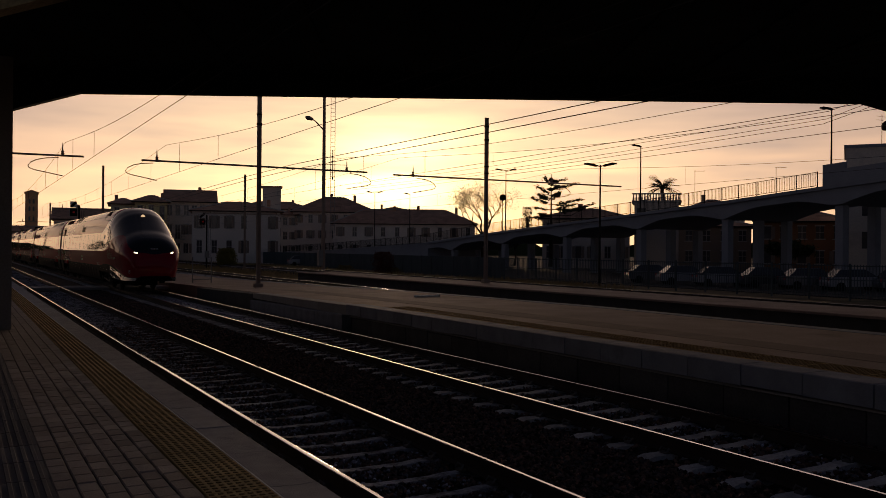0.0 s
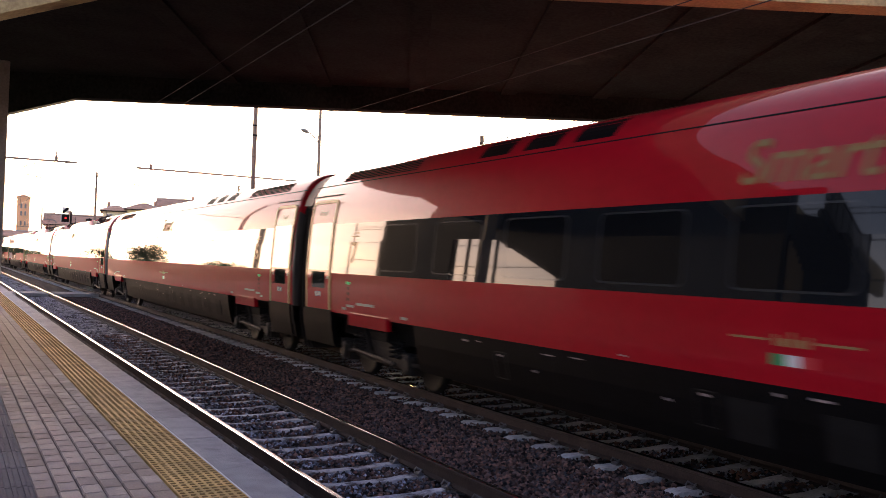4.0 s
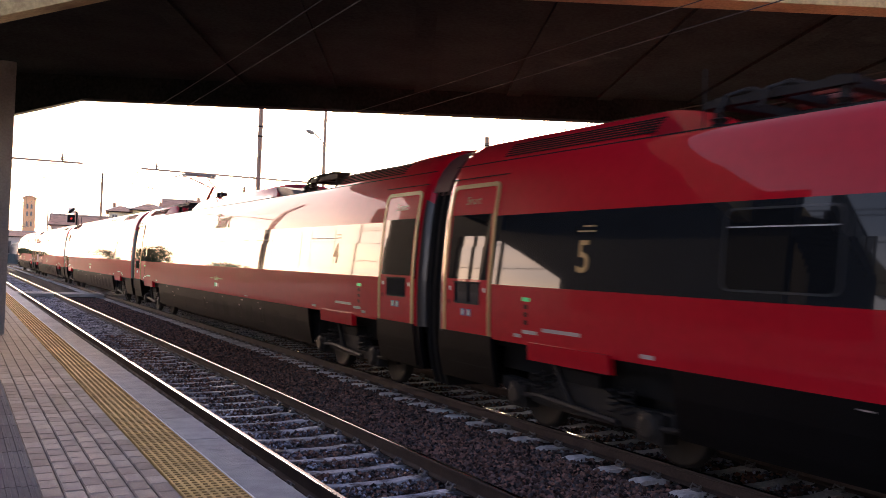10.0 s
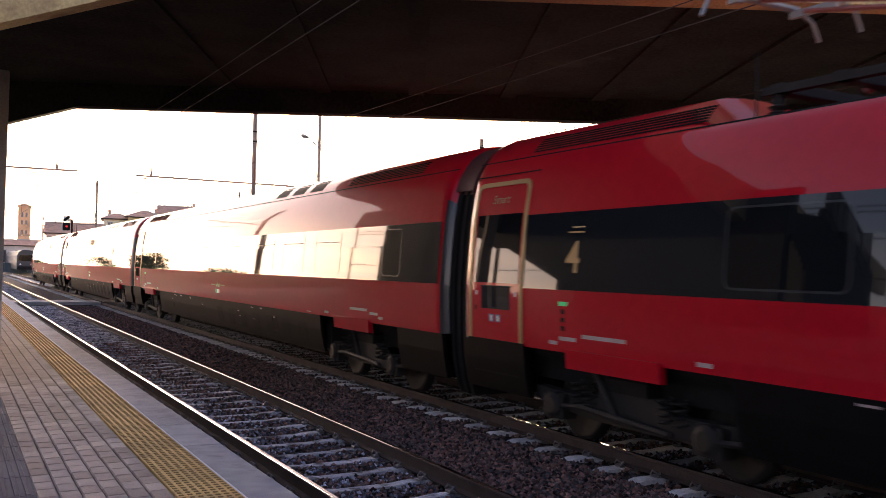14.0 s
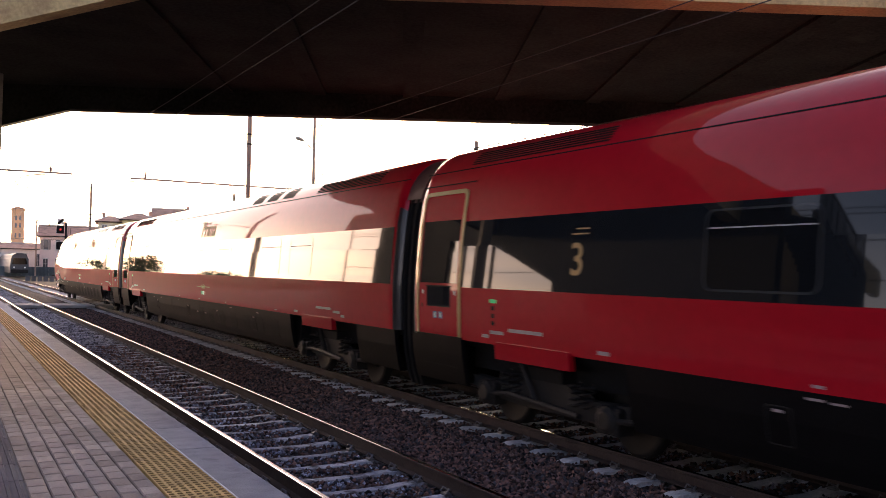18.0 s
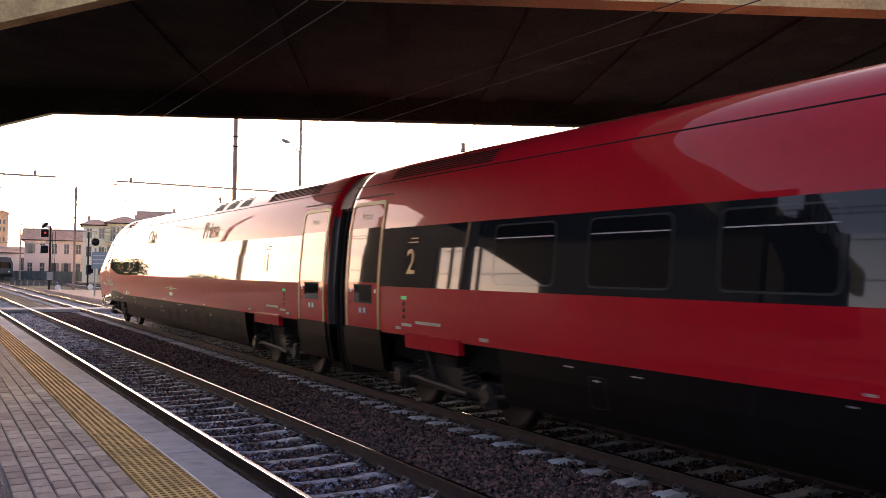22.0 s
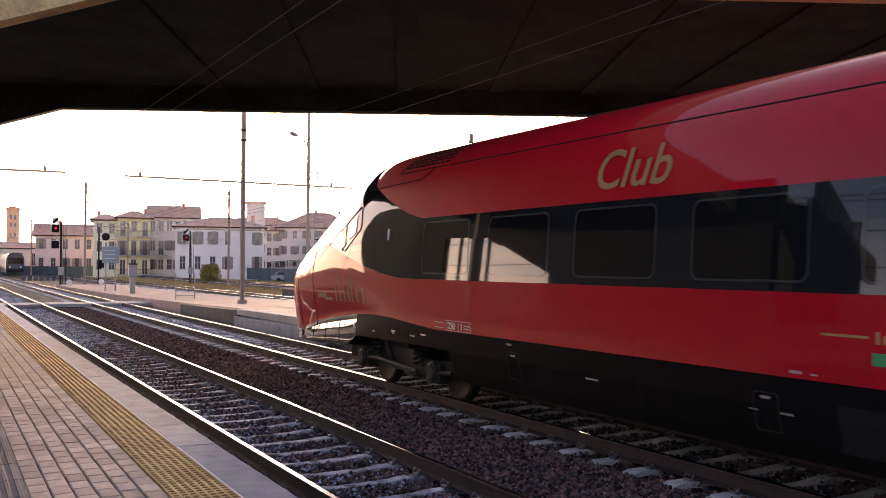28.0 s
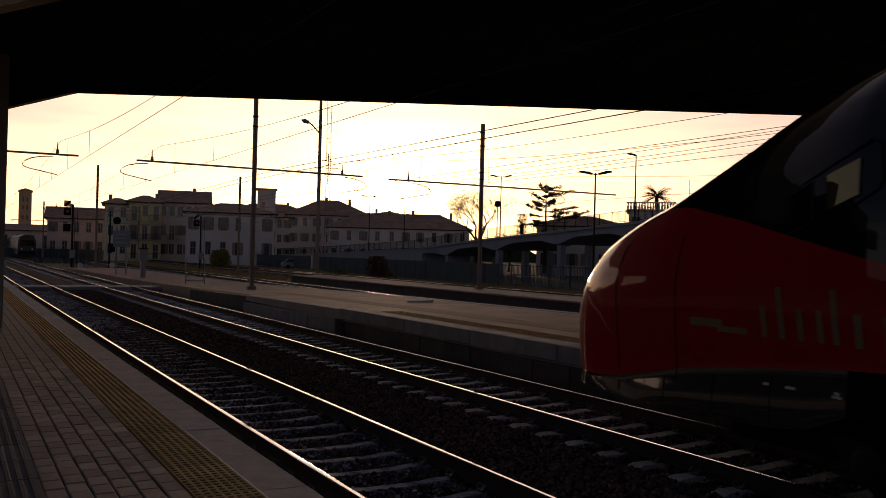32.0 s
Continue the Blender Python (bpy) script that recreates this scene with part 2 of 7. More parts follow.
STENCIL = surface("faded_stencil", (0.34, 0.27, 0.26), 0.6, var=0.2)
LETTER_GREY = surface("pale_lettering", (0.6, 0.58, 0.56), 0.5, var=0.05)
HEADLIGHT = glow("headlight_lens", (1.0, 0.78, 0.45), 8.0)
TOP_LAMP = glow("top_lamp_lens", (1.0, 0.7, 0.35), 2.0)
GREEN_LED = glow("green_door_led", (0.05, 0.6, 0.2), 0.012)
RED_LAMP = glow("red_signal_lamp", (1.0, 0.03, 0.02), 0.025)
FLAG_G, FLAG_W, FLAG_R = surface("flag_green", (0.02, 0.25, 0.08), 0.4, var=0.05), surface("flag_white", (0.75, 0.75, 0.72), 0.4, var=0.05), surface("flag_red", (0.5, 0.02, 0.03), 0.4, var=0.05)


# ---- mesh building ----
class Solid:
    """Collects vertices and faces, with a material slot for each face."""

    def __init__(self):
        self.v, self.f, self.m, self.slot = [], [], [], 0

    def face(self, *idx):
        self.f.append(idx)
        self.m.append(self.slot)

    def box(self, a, b, chamfer=0.0):
        (x0, y0, z0), (x1, y1, z1) = a, b
        c, k = chamfer, len(self.v)
        if not c:
            self.v += [(x0, y0, z0), (x1, y0, z0), (x1, y1, z0), (x0, y1, z0), (x0, y0, z1), (x1, y0, z1), (x1, y1, z1), (x0, y1, z1)]
            for q in ((0, 3, 2, 1), (4, 5, 6, 7), (0, 1, 5, 4), (1, 2, 6, 5), (2, 3, 7, 6), (3, 0, 4, 7)):
                self.face(*(k + i for i in q))
            return self
        rings = [(z0, 0), (z1 - c, 0), (z1, c)]
        for z, s in rings:
            self.v += [(x0 + s, y0 + s, z), (x1 - s, y0 + s, z), (x1 - s, y1 - s, z), (x0 + s, y1 - s, z)]
        self.face(k + 3, k + 2, k + 1, k)
        for r in (0, 1):
            for i in range(4):
                j = (i + 1) % 4
                self.face(k + 4 * r + i, k + 4 * r + j, k + 4 * r + 4 + j, k + 4 * r + 4 + i)
        self.face(k + 8, k + 9, k + 10, k + 11)
        return self

    def prism(self, outline, lo, hi, axis="y"):
        """Extrudes a closed outline of (a, b) along an axis: y takes (x, z), x takes (y, z), z takes (x, y)."""
        k, n = len(self.v), len(outline)
        for w in (lo, hi):
            for a, b in outline:
                self.v.append({"y": (a, w, b), "x": (w, a, b), "z": (a, b, w)}[axis])
        self.face(*range(k + n - 1, k - 1, -1))
        self.face(*range(k + n, k + 2 * n))
        for i in range(n):
            j = (i + 1) % n
            self.face(k + i, k + j, k + n + j, k + n + i)
        return self

    def tube(self, points, r, sides=6, r_end=None, cap=True):
        """A round bar along a line of points."""
        pts = [Vector(p) for p in points]
        k, n = len(self.v), len(pts)
        up = Vector((0, 0, 1))
        for i, p in enumerate(pts):
            d = (pts[min(i + 1, n - 1)] - pts[max(i - 1, 0)]).normalized()
            s = d.cross(up if abs(d.z) < 0.95 else Vector((1, 0, 0))).normalized()
            u = s.cross(d)
            rr = r if r_end is None else r + (r_end - r) * i / (n - 1)
            for j in range(sides):
                a = 2 * math.pi * j / sides
                self.v.append(tuple(p + s * (rr * math.cos(a)) + u * (rr * math.sin(a))))
        for i in range(n - 1):
            for j in range(sides):
                q = (j + 1) % sides
                self.face(k + i * sides + j, k + i * sides + q, k + (i + 1) * sides + q, k + (i + 1) * sides + j)
        if cap:
            self.face(*range(k + sides - 1, k - 1, -1))
            self.face(*range(k + (n - 1) * sides, k + n * sides))
        return self

    def turn(self, centre, axis, rings, sides=20):
        """A body of revolution: rings of (offset along the axis, radius)."""
        c, d = Vector(centre), Vector(axis).normalized()
        s = d.cross(Vector((0, 0, 1)) if abs(d.z) < 0.9 else Vector((1, 0, 0))).normalized()
        u = s.cross(d)
        k, n = len(self.v), len(rings)
        for o, r in rings:
            for j in range(sides):
                a = 2 * math.pi * j / sides
                self.v.append(tuple(c + d * o + s * (r * math.cos(a)) + u * (r * math.sin(a))))
        for i in range(n - 1):
            for j in range(sides):
                q = (j + 1) % sides
                self.face(k + i * sides + j, k + i * sides + q, k + (i + 1) * sides + q, k + (i + 1) * sides + j)
        self.face(*range(k + sides - 1, k - 1, -1))
        self.face(*range(k + (n - 1) * sides, k + n * sides))
        return self

    def sheet(self, grid):
        """A surface through a grid of points (rows of equal length)."""
        k, n = len(self.v), len(grid[0])
        for row in grid:
            self.v += [tuple(p) for p in row]
        for i in range(len(grid) - 1):
            for j in range(n - 1):
                self.face(k + i * n + j, k + i * n + j + 1, k + (i + 1) * n + j + 1, k + (i + 1) * n + j)
        return self

    def mesh(self, name, mats, smooth=False):
        me = bpy.data.meshes.new(name)
        me.from_pydata(self.v, [], self.f)
        for m in mats if isinstance(mats, (list, tuple)) else [mats]:
            me.materials.append(m)
        if any(self.m):
            me.polygons.foreach_set("material_index", self.m)
        if smooth:
            me.polygons.foreach_set("use_smooth", [True] * len(self.f))
            me.set_sharp_from_angle(angle=radians(38))
        me.update()
        return me


def part(name, solid, mats, parent=None, label="", smooth=False, at=None):
    """Links a Solid, or a ready mesh, as one object, under a thing or a part."""
    data = solid if isinstance(solid, bpy.types.Mesh) else solid.mesh(name, mats, smooth)
    ob = new(name, data)
    ob.parent = parent
    if at is not None:
        ob.matrix_basis = at if isinstance(at, Matrix) else Matrix.Translation(at)
    return tagged(ob, label)


def thing(name, label, category, at=(0, 0, 0), group="", kind=""):
    ob = new(name)
    ob.matrix_basis = at if isinstance(at, Matrix) else Matrix.Translation(at)
    ob.empty_display_size = 0.3
    return tagged(ob, label, category, group, kind)


def words(name, text, size, mat, parent, m, label="", lean=0.0, bold=0.0):
    """Flat lettering in the built-in font, turned into a mesh."""
    cu = bpy.data.curves.new(name, "FONT")
    cu.body, cu.size, cu.shear, cu.offset, cu.extrude, cu.align_x = text, size, lean, bold, 0.002, "LEFT"
    tmp = bpy.data.objects.new(name, cu)
    me = bpy.data.meshes.new_from_object(tmp)
    bpy.data.objects.remove(tmp)
    me.materials.clear()
    me.materials.append(mat)
    return part(name, me, mat, parent, label, at=m)

# ---- plan: x across the tracks, y along them, z = 0 on the rail heads ----
TRACK_1, TRACK_2, TRACK_3, TRACK_4 = 3.87, 7.79, 19.0, 30.8
NEAR_TOP, FAR_TOP = 0.45, 0.35
NEAR_EDGE, FAR_EDGE = 2.22, 9.45

ground = Solid()
ground.sheet([[(x, y, -0.52) for x in (-4000, -60, 0, 60, 4000)] for y in (-4000, -100, 0, 100, 4000)])
tagged(part("ground", ground, GROUND), "dry brown ground with sparse grass", "ground", kind="structure")

# ballast beds
rng = random.Random(4)
bed = Solid()
xs = [NEAR_EDGE - 0.1 + 0.12 * i for i in range(int((FAR_EDGE + 0.2 - NEAR_EDGE) / 0.12) + 1)]
ys = [-12 + 0.25 * i for i in range(140)] + [23 + 1.2 * i for i in range(130)]
for_row = []
for y in ys:
    row = []
    for x in xs:
        mid = min(abs(x - TRACK_1), abs(x - TRACK_2))
        z = -0.245 if mid < 0.8 else -0.245 + 0.025 * min(1, (mid - 0.8) / 0.3)
        row.append((x, y, z + 0.02 * noise.noise((x * 3, y * 3, 0)) + rng.uniform(-0.012, 0.012)))
    for_row.append(row)
bed.sheet(for_row)
tagged(part("ballast_bed", bed, BALLAST), "dark brown crushed stone ballast between the rails", "ballast", kind="structure")
for n, tx in (("three", TRACK_3), ("four", TRACK_4)):
    b = Solid().prism([(tx - 2.0, -0.5), (tx - 1.5, -0.22), (tx + 1.5, -0.22), (tx + 2.0, -0.5)], -60, 260)
    tagged(part("ballast_bed_" + n, b, BALLAST), "dark brown ballast bed of a farther track", "ballast", kind="structure")


def stones(count, boxes, low, seed, size=(0.02, 0.042), mat=None, label="loose angular brown ballast stones", gaps=None):
    """Loose angular stones scattered over rectangles, as one mesh."""
    g = np.random.default_rng(seed)
    area = np.array([(b[1] - b[0]) * (b[3] - b[2]) for b in boxes])
    pick = g.choice(len(boxes), count, p=area / area.sum())
    bx = np.array(boxes)[pick]
    c = np.stack([g.uniform(bx[:, 0], bx[:, 1]), g.uniform(bx[:, 2], bx[:, 3]), low + g.uniform(-0.005, 0.03, count)], 1)
    if gaps is not None:
        c = c[np.abs((c[:, 1] - gaps + 0.3) % 0.6 - 0.3) > g.uniform(0.08, 0.125, count)]
        count = len(c)
    base = np.array([(1, 0, 0), (0, 1, 0), (-1, 0, 0), (0, -1, 0), (0, 0, 1), (0, 0, -1)], float)
    s = g.uniform(*size, count)
    v = base[None] * (s[:, None, None] * g.uniform(0.6, 1.25, (count, 6, 1)))
    a = g.uniform(0, 6.28, count)
    rot = np.zeros((count, 3, 3))
    rot[:, 0, 0], rot[:, 0, 1], rot[:, 1, 0], rot[:, 1, 1], rot[:, 2, 2] = np.cos(a), -np.sin(a), np.sin(a), np.cos(a), 0.8
    tilt = g.uniform(-0.7, 0.7, count)
    rx = np.zeros((count, 3, 3))
    rx[:, 0, 0], rx[:, 1, 1], rx[:, 1, 2], rx[:, 2, 1], rx[:, 2, 2] = 1, np.cos(tilt), -np.sin(tilt), np.sin(tilt), np.cos(tilt)
    v = np.einsum("nij,nkj->nki", rot @ rx, v) + c[:, None]
    f = np.array([(0, 1, 4), (1, 2, 4), (2, 3, 4), (3, 0, 4), (1, 0, 5), (2, 1, 5), (3, 2, 5), (0, 3, 5)])
    faces = (f[None] + 6 * np.arange(count)[:, None, None]).reshape(-1, 3)
    me = bpy.data.meshes.new("ballast_stones")
    me.from_pydata(v.reshape(-1, 3).tolist(), [], faces.tolist())
    me.materials.append(mat or STONE)
    return tagged(new("ballast_stones", me), label, "ballast", kind="stuff")


SLEEP_1, SLEEP_2 = -13.9, -13.7
FROSTED = "frosted ballast stones between the rails"
stones(32000, [(5.0, 6.6, 2.5, 20), (8.95, 9.4, 4, 20)], -0.215, 11)
stones(3000, [(4.68, 5.06, 2.5, 20)], -0.203, 18)
stones(2600, [(6.6, 6.98, 2.5, 22), (8.6, 8.95, 4, 20)], -0.215, 23, gaps=SLEEP_2)
stones(14000, [(4.9, 6.6, 20, 48), (8.9, 9.4, 20, 48)], -0.21, 12, (0.025, 0.05))
stones(4000, [(2.4, 3.02, 3, 20)], -0.21, 16)
stones(15000, [(3.2, 4.55, 1, 26)], -0.222, 13, gaps=SLEEP_1)
stones(5000, [(3.2, 3.75, 1, 26)], -0.214, 19, (0.016, 0.034), mat=FROST_STONE, label=FROSTED, gaps=SLEEP_1)
stones(3000, [(3.7, 4.5, 1, 26)], -0.214, 20, (0.016, 0.03), mat=FROST_STONE, label=FROSTED, gaps=SLEEP_1)
stones(8000, [(7.12, 8.47, 4, 24)], -0.222, 14, gaps=SLEEP_2)
stones(3500, [(7.12, 8.47, 4, 24)], -0.214, 21, (0.016, 0.034), mat=FROST_STONE, label=FROSTED, gaps=SLEEP_2)
stones(4000, [(3.2, 4.55, 26, 48)], -0.23, 17, (0.025, 0.05), mat=FROST_STONE, label=FROSTED, gaps=SLEEP_1)
stones(4000, [(7.12, 8.47, 24, 48)], -0.23, 22, (0.025, 0.05), mat=FROST_STONE, label=FROSTED, gaps=SLEEP_2)


def rail_section(x):
    half = [(0.07, -0.172), (0.07, -0.158), (0.012, -0.14), (0.012, -0.045), (0.036, -0.032), (0.036, -0.012), (0.03, -0.0045), (0.018, -0.0012)]
    foot = half + [(-a, b) for a, b in reversed(half)]
    return [(x + a, b) for a, b in foot]


def railway(name, x, y0, y1, label, near, wide, concrete):
    tr = thing(name, label, "railway track", (x, 0, 0), kind="structure")
    for s in (-0.7525, 0.7525):
        r = Solid().prism(rail_section(s), y0, y1)
        r.m = [1 if 6 <= i - 2 <= 8 else 0 for i in range(len(r.f))]
        part("rail", r, [RAIL_SIDE, RAIL_TOP], tr, "steel rail with a polished head")
    sl = Solid().prism([(-1.2, -0.34), (1.2, -0.34), (1.2, -0.2), (1.1, -0.175), (0.45, -0.185), (0.3, -0.2), (-0.3, -0.2), (-0.45, -0.185), (-1.1, -0.175), (-1.2, -0.2)], -wide, wide)
    data = sl.mesh("sleeper", concrete)
    rnd = random.Random(name)
    y, i = y0 + 0.3, 0
    clips = Solid()
    while y < y1 and i < 300:
        part("sleeper", data, None, tr, at=pose(rnd.uniform(-0.015, 0.015), y, rnd.uniform(-0.006, 0.006), 0, 0, rnd.uniform(-0.6, 0.6)))
        if near and -2 < y < 45:
            for s in (-0.7525, 0.7525):
                for q in (-1, 1):
                    cx = s + q * 0.11
                    clips.box((cx - 0.035, y - 0.05, -0.18), (cx + 0.035, y + 0.05, -0.15), 0.008)
                    clips.tube([(cx + q * 0.03, y - 0.06, -0.15), (cx, y - 0.06, -0.11), (cx - q * 0.04, y - 0.02, -0.14), (cx - q * 0.04, y + 0.02, -0.14),
                                (cx, y + 0.06, -0.11), (cx + q * 0.03, y + 0.06, -0.15)], 0.011, 5)
        y, i = y + 0.6, i + 1
    if clips.v:
        tagged(part("rail_clips", clips, CLIP, tr, "sprung steel rail clips"), kind="stuff")
    return tr


railway("track_1", TRACK_1, -14.2, 150, "straight railway track with frosted concrete sleepers", True, 0.066, SLEEPER)
railway("track_2", TRACK_2, -14.0, 150, "straight railway track with frosted concrete sleepers", True, 0.092, PALE_SLEEPER)
railway("track_3", TRACK_3, -10, 190, "farther railway track behind the island platform", False, 0.12, SLEEPER)
railway("track_4", TRACK_4, 0, 190, "farthest railway track beside the fence", False, 0.12, SLEEPER)

# foot crossing of boards between the platforms
cross = thing("foot_crossing", "grey boarded foot crossing over both tracks", "crossing", (0, 49.5, 0), kind="structure")
for x0, x1 in ((2.3, 3.03), (3.2, 4.53), (4.7, 6.95), (7.12, 8.45), (8.62, 10.6)):
    for k in range(6):
        part("board", Solid().box((x0, -1.1 + k * 0.37, -0.17), (x1, -0.75 + k * 0.37, -0.015), 0.012), CONCRETE, cross)

# near platform
plat = thing("platform_near", "platform paved with clay setts, yellow tactile strip and grey kerb", "platform", kind="structure")
part("core", Solid().box((-9, -14, -0.5), (NEAR_EDGE - 0.04, 46, NEAR_TOP - 0.045)), JOINT, plat, "mortar bed and side wall")
part("platform_face", Solid().box((NEAR_EDGE - 0.04, -14, -0.5), (NEAR_EDGE - 0.004, 46, NEAR_TOP - 0.1)), CONCRETE, plat, "concrete platform wall")
part("ramp", Solid().prism([(46, -0.5), (46, NEAR_TOP), (49, -0.05), (56, -0.05), (56, -0.5)], -3.0, NEAR_EDGE, "x"), ASPHALT, plat, "asphalt ramp down to the crossing")

# island platform: high at the bridge, falling gently to the crossing
ISLE = [(-14, 0.54), (19, 0.54), (30, 0.45), (39, 0.3), (50, 0.16), (62, 0.06), (92, -0.02)]
isl = thing("platform_island", "island platform with grey edge slabs and worn brown asphalt", "platform", kind="structure")
part("core", Solid().box((FAR_EDGE + 0.2, -14, -0.5), (FAR_EDGE + 0.5, 31, 0.2)), JOINT, isl, "dark recessed wall")
rnd = random.Random(6)
for i in range(36):
    y = -13.5 + i
    part("edge_slab", Solid().box((FAR_EDGE + rnd.uniform(-0.006, 0.006), y + 0.008, 0.245 + rnd.uniform(-0.01, 0.01)), (FAR_EDGE + 0.5, y + 0.992, 0.54), 0.014), KERB, isl, "grey edge slab")
for i in range(32):
    y = -13.5 + i * 1.12
    part("wall_block", Solid().box((FAR_EDGE + 0.1 + rnd.uniform(-0.015, 0.015), y + 0.012, -0.5), (FAR_EDGE + 0.22, y + 1.105, 0.19 + rnd.uniform(-0.02, 0.01)), 0.015), WALL_BLOCK, isl, "dark old wall block")
part("ledge", Solid().box((FAR_EDGE + 0.06, -13.5, 0.19), (FAR_EDGE + 0.24, 22.4, 0.222), 0.01), CONCRETE, isl, "thin projecting ledge")
for i in range(8):
    y = 22.6 + i * 1.1
    part("wall_block", Solid().box((FAR_EDGE - 0.06 + rnd.uniform(-0.015, 0.015), y + 0.012, -0.5), (FAR_EDGE + 0.25, y + 1.085, 0.24 - 0.008 * i), 0.02), KERB, isl, "pale wall block")
    z = ISLE[1][1] - (y - 19) * 0.0082
    part("edge_slab", Solid().box((FAR_EDGE + 0.04, y + 0.01, 0.24), (FAR_EDGE + 0.5, y + 1.09, z - 0.004), 0.014), CONCRETE, isl, "weathered edge slab")


def along(x0, x1, y0, y1, lift):
    """A slab that follows the platform's fall between two places."""
    ys = [y0] + [y for y, z in ISLE if y0 < y < y1] + [y1]

    def height(y):
        for (ya, za), (yb, zb) in zip(ISLE, ISLE[1:]):
            if y <= yb:
                return za + (zb - za) * (y - ya) / (yb - ya)
        return ISLE[-1][1]
    return Solid().prism([(y0, -0.5)] + [(y, height(y) + lift) for y in ys] + [(y1, -0.5)], x0, x1, "x")


part("surface", along(FAR_EDGE + 0.5, 15.2, -14, 40, -0.004), ASPHALT, isl, "worn brown asphalt")
part("surface", along(9.95, 15.2, 40, 92, -0.004), ASPHALT, isl, "worn asphalt falling to the crossing")
part("end_wall", along(9.5, 9.95, 31.4, 40, -0.03), WALL_BLOCK, isl, "dark end of the platform wall")
part("asphalt_patch", along(11.4, 12.2, -14, 34, 0.001), DARK_ASPHALT, isl, "dark strip of newer asphalt")
part("back_edge", along(15.2, 15.65, -14, 92, 0.004), KERB, isl, "grey back kerb")
for i in range(34):
    t = Solid().box((10.02, -13 + i, 0.535), (10.62, -13 + i + 0.99, 0.541), 0.002)
    for a in range(8):
        for b in range(13):
            t.slot = 1
            t.box((10.045 + a * 0.075, -12.98 + i + b * 0.075, 0.541), (10.085 + a * 0.075, -12.94 + i + b * 0.075, 0.549))
    part("tactile_tile", t, [YELLOW, YELLOW_BUMP], isl)
bar = thing("white_bar", "white painted bar lying on the island platform", "bar", pose(13.8, 25.9, 0.486, 0, 0, 0))
part("bar", Solid().box((-0.45, -0.06, 0), (0.4, 0.06, 0.06), 0.012), WHITE, bar, "white bar")
part("end_piece", Solid().box((0.4, -0.08, 0), (0.47, 0.08, 0.09), 0.012), WHITE, bar, "broader end")

strip = thing("platform_far", "narrow far platform with worn kerb over a dark wall", "platform", kind="structure")
part("surface", Solid().box((22.4, -30, -0.5), (25.2, 62, FAR_TOP - 0.01)), ASPHALT, strip, "worn asphalt")
part("kerb", Solid().box((22.0, -30, FAR_TOP - 0.08), (22.4, 62, FAR_TOP), 0.02), ASPHALT, strip, "worn brown kerb")
part("wall", Solid().box((22.15, -30, -0.5), (22.4, 62, FAR_TOP - 0.085)), WALL_BLOCK, strip, "dark old wall")

# ---- the road bridge over the tracks ----
bridge = thing("road_bridge", "concrete road bridge with haunched girders crossing the tracks at a skew", "bridge", kind="structure")
SKEW = math.tan(radians(27.5))
SOF = 5.75


def bridge_y(x, side):
    """y of the near (0) or far (1) face of the bridge above x."""
    return (12.3, 23.4)[side] - (x - 0.9) * SKEW


def soffit_z(x):
    if x < 2.55:
        return SOF - 0.3 * min(2.55 - x, 2.2)
    if x > 19.4:
        return SOF - 0.3 * min(x - 19.4, 2.2)
    return SOF


def girder(y_off, thick, mat, name, label, top=SOF + 0.85, drop=0.0):
    xs = [-30, -1.5, 0.35, 2.55, 6, 11, 16, 19.4, 21.6, 23.4, 60]
    g = Solid()
    for w in (0, thick):
        for x in xs:
            y = bridge_y(x, 0) + y_off + w
            g.v += [(x, y, soffit_z(x) + drop), (x, y, top)]
    n = 2 * len(xs)
    for i in range(len(xs) - 1):
        a = 2 * i
        g.face(a, a + 2, a + 3, a + 1)
        g.face(n + a, n + a + 1, n + a + 3, n + a + 2)
        g.face(a, n + a, n + a + 2, a + 2)
        g.face(a + 1, a + 3, n + a + 3, n + a + 1)
    g.face(0, 1, n + 1, n)
    g.face(n - 2, 2 * n - 2, 2 * n - 1, n - 1)
    return part(name, g, mat, bridge, label)


WIDE = 11.1
girder(0, 0.45, FASCIA, "near_fascia", "pale weathered concrete edge girder")
# far girder takes the underside's colour, so its inner face looks shaded
girder(WIDE - 0.45, 0.45, SOFFIT, "far_fascia", "weathered concrete edge girder coloured dark for its shaded inner face")
deck = Solid()
for z in (SOF + 0.55, SOF + 0.82):
    for x in (-30, 60):
        deck.v += [(x, bridge_y(x, 0) + 0.1, z), (x, bridge_y(x, 0) + WIDE - 0.1, z)]
for q in ((0, 1, 3, 2), (4, 6, 7, 5), (0, 2, 6, 4), (1, 5, 7, 3), (0, 4, 5, 1), (2, 3, 7, 6)):
    deck.face(*q)
part("deck", deck, SOFFIT, bridge, "concrete deck slab coloured dark for shade")
for k in range(9):
    x = 3.6 + k * 1.95
    c = Solid()
    for z in (SOF + 0.49, SOF + 0.56):
        for w in (0.4, WIDE - 0.4):
            for s in (-0.16, 0.16):
                xx = x + s + (w - 5.5) * math.tan(radians(27.5)) * 0.78
                c.v.append((xx, bridge_y(xx, 0) + w, z))
    for q in ((0, 1, 3, 2), (4, 6, 7, 5), (0, 4, 5, 1), (2, 3, 7, 6), (0, 2, 6, 4), (1, 5, 7, 3)):
        c.face(*q)
    part("cross_beam", c, SOFFIT, bridge, "cross beam coloured dark for shade")
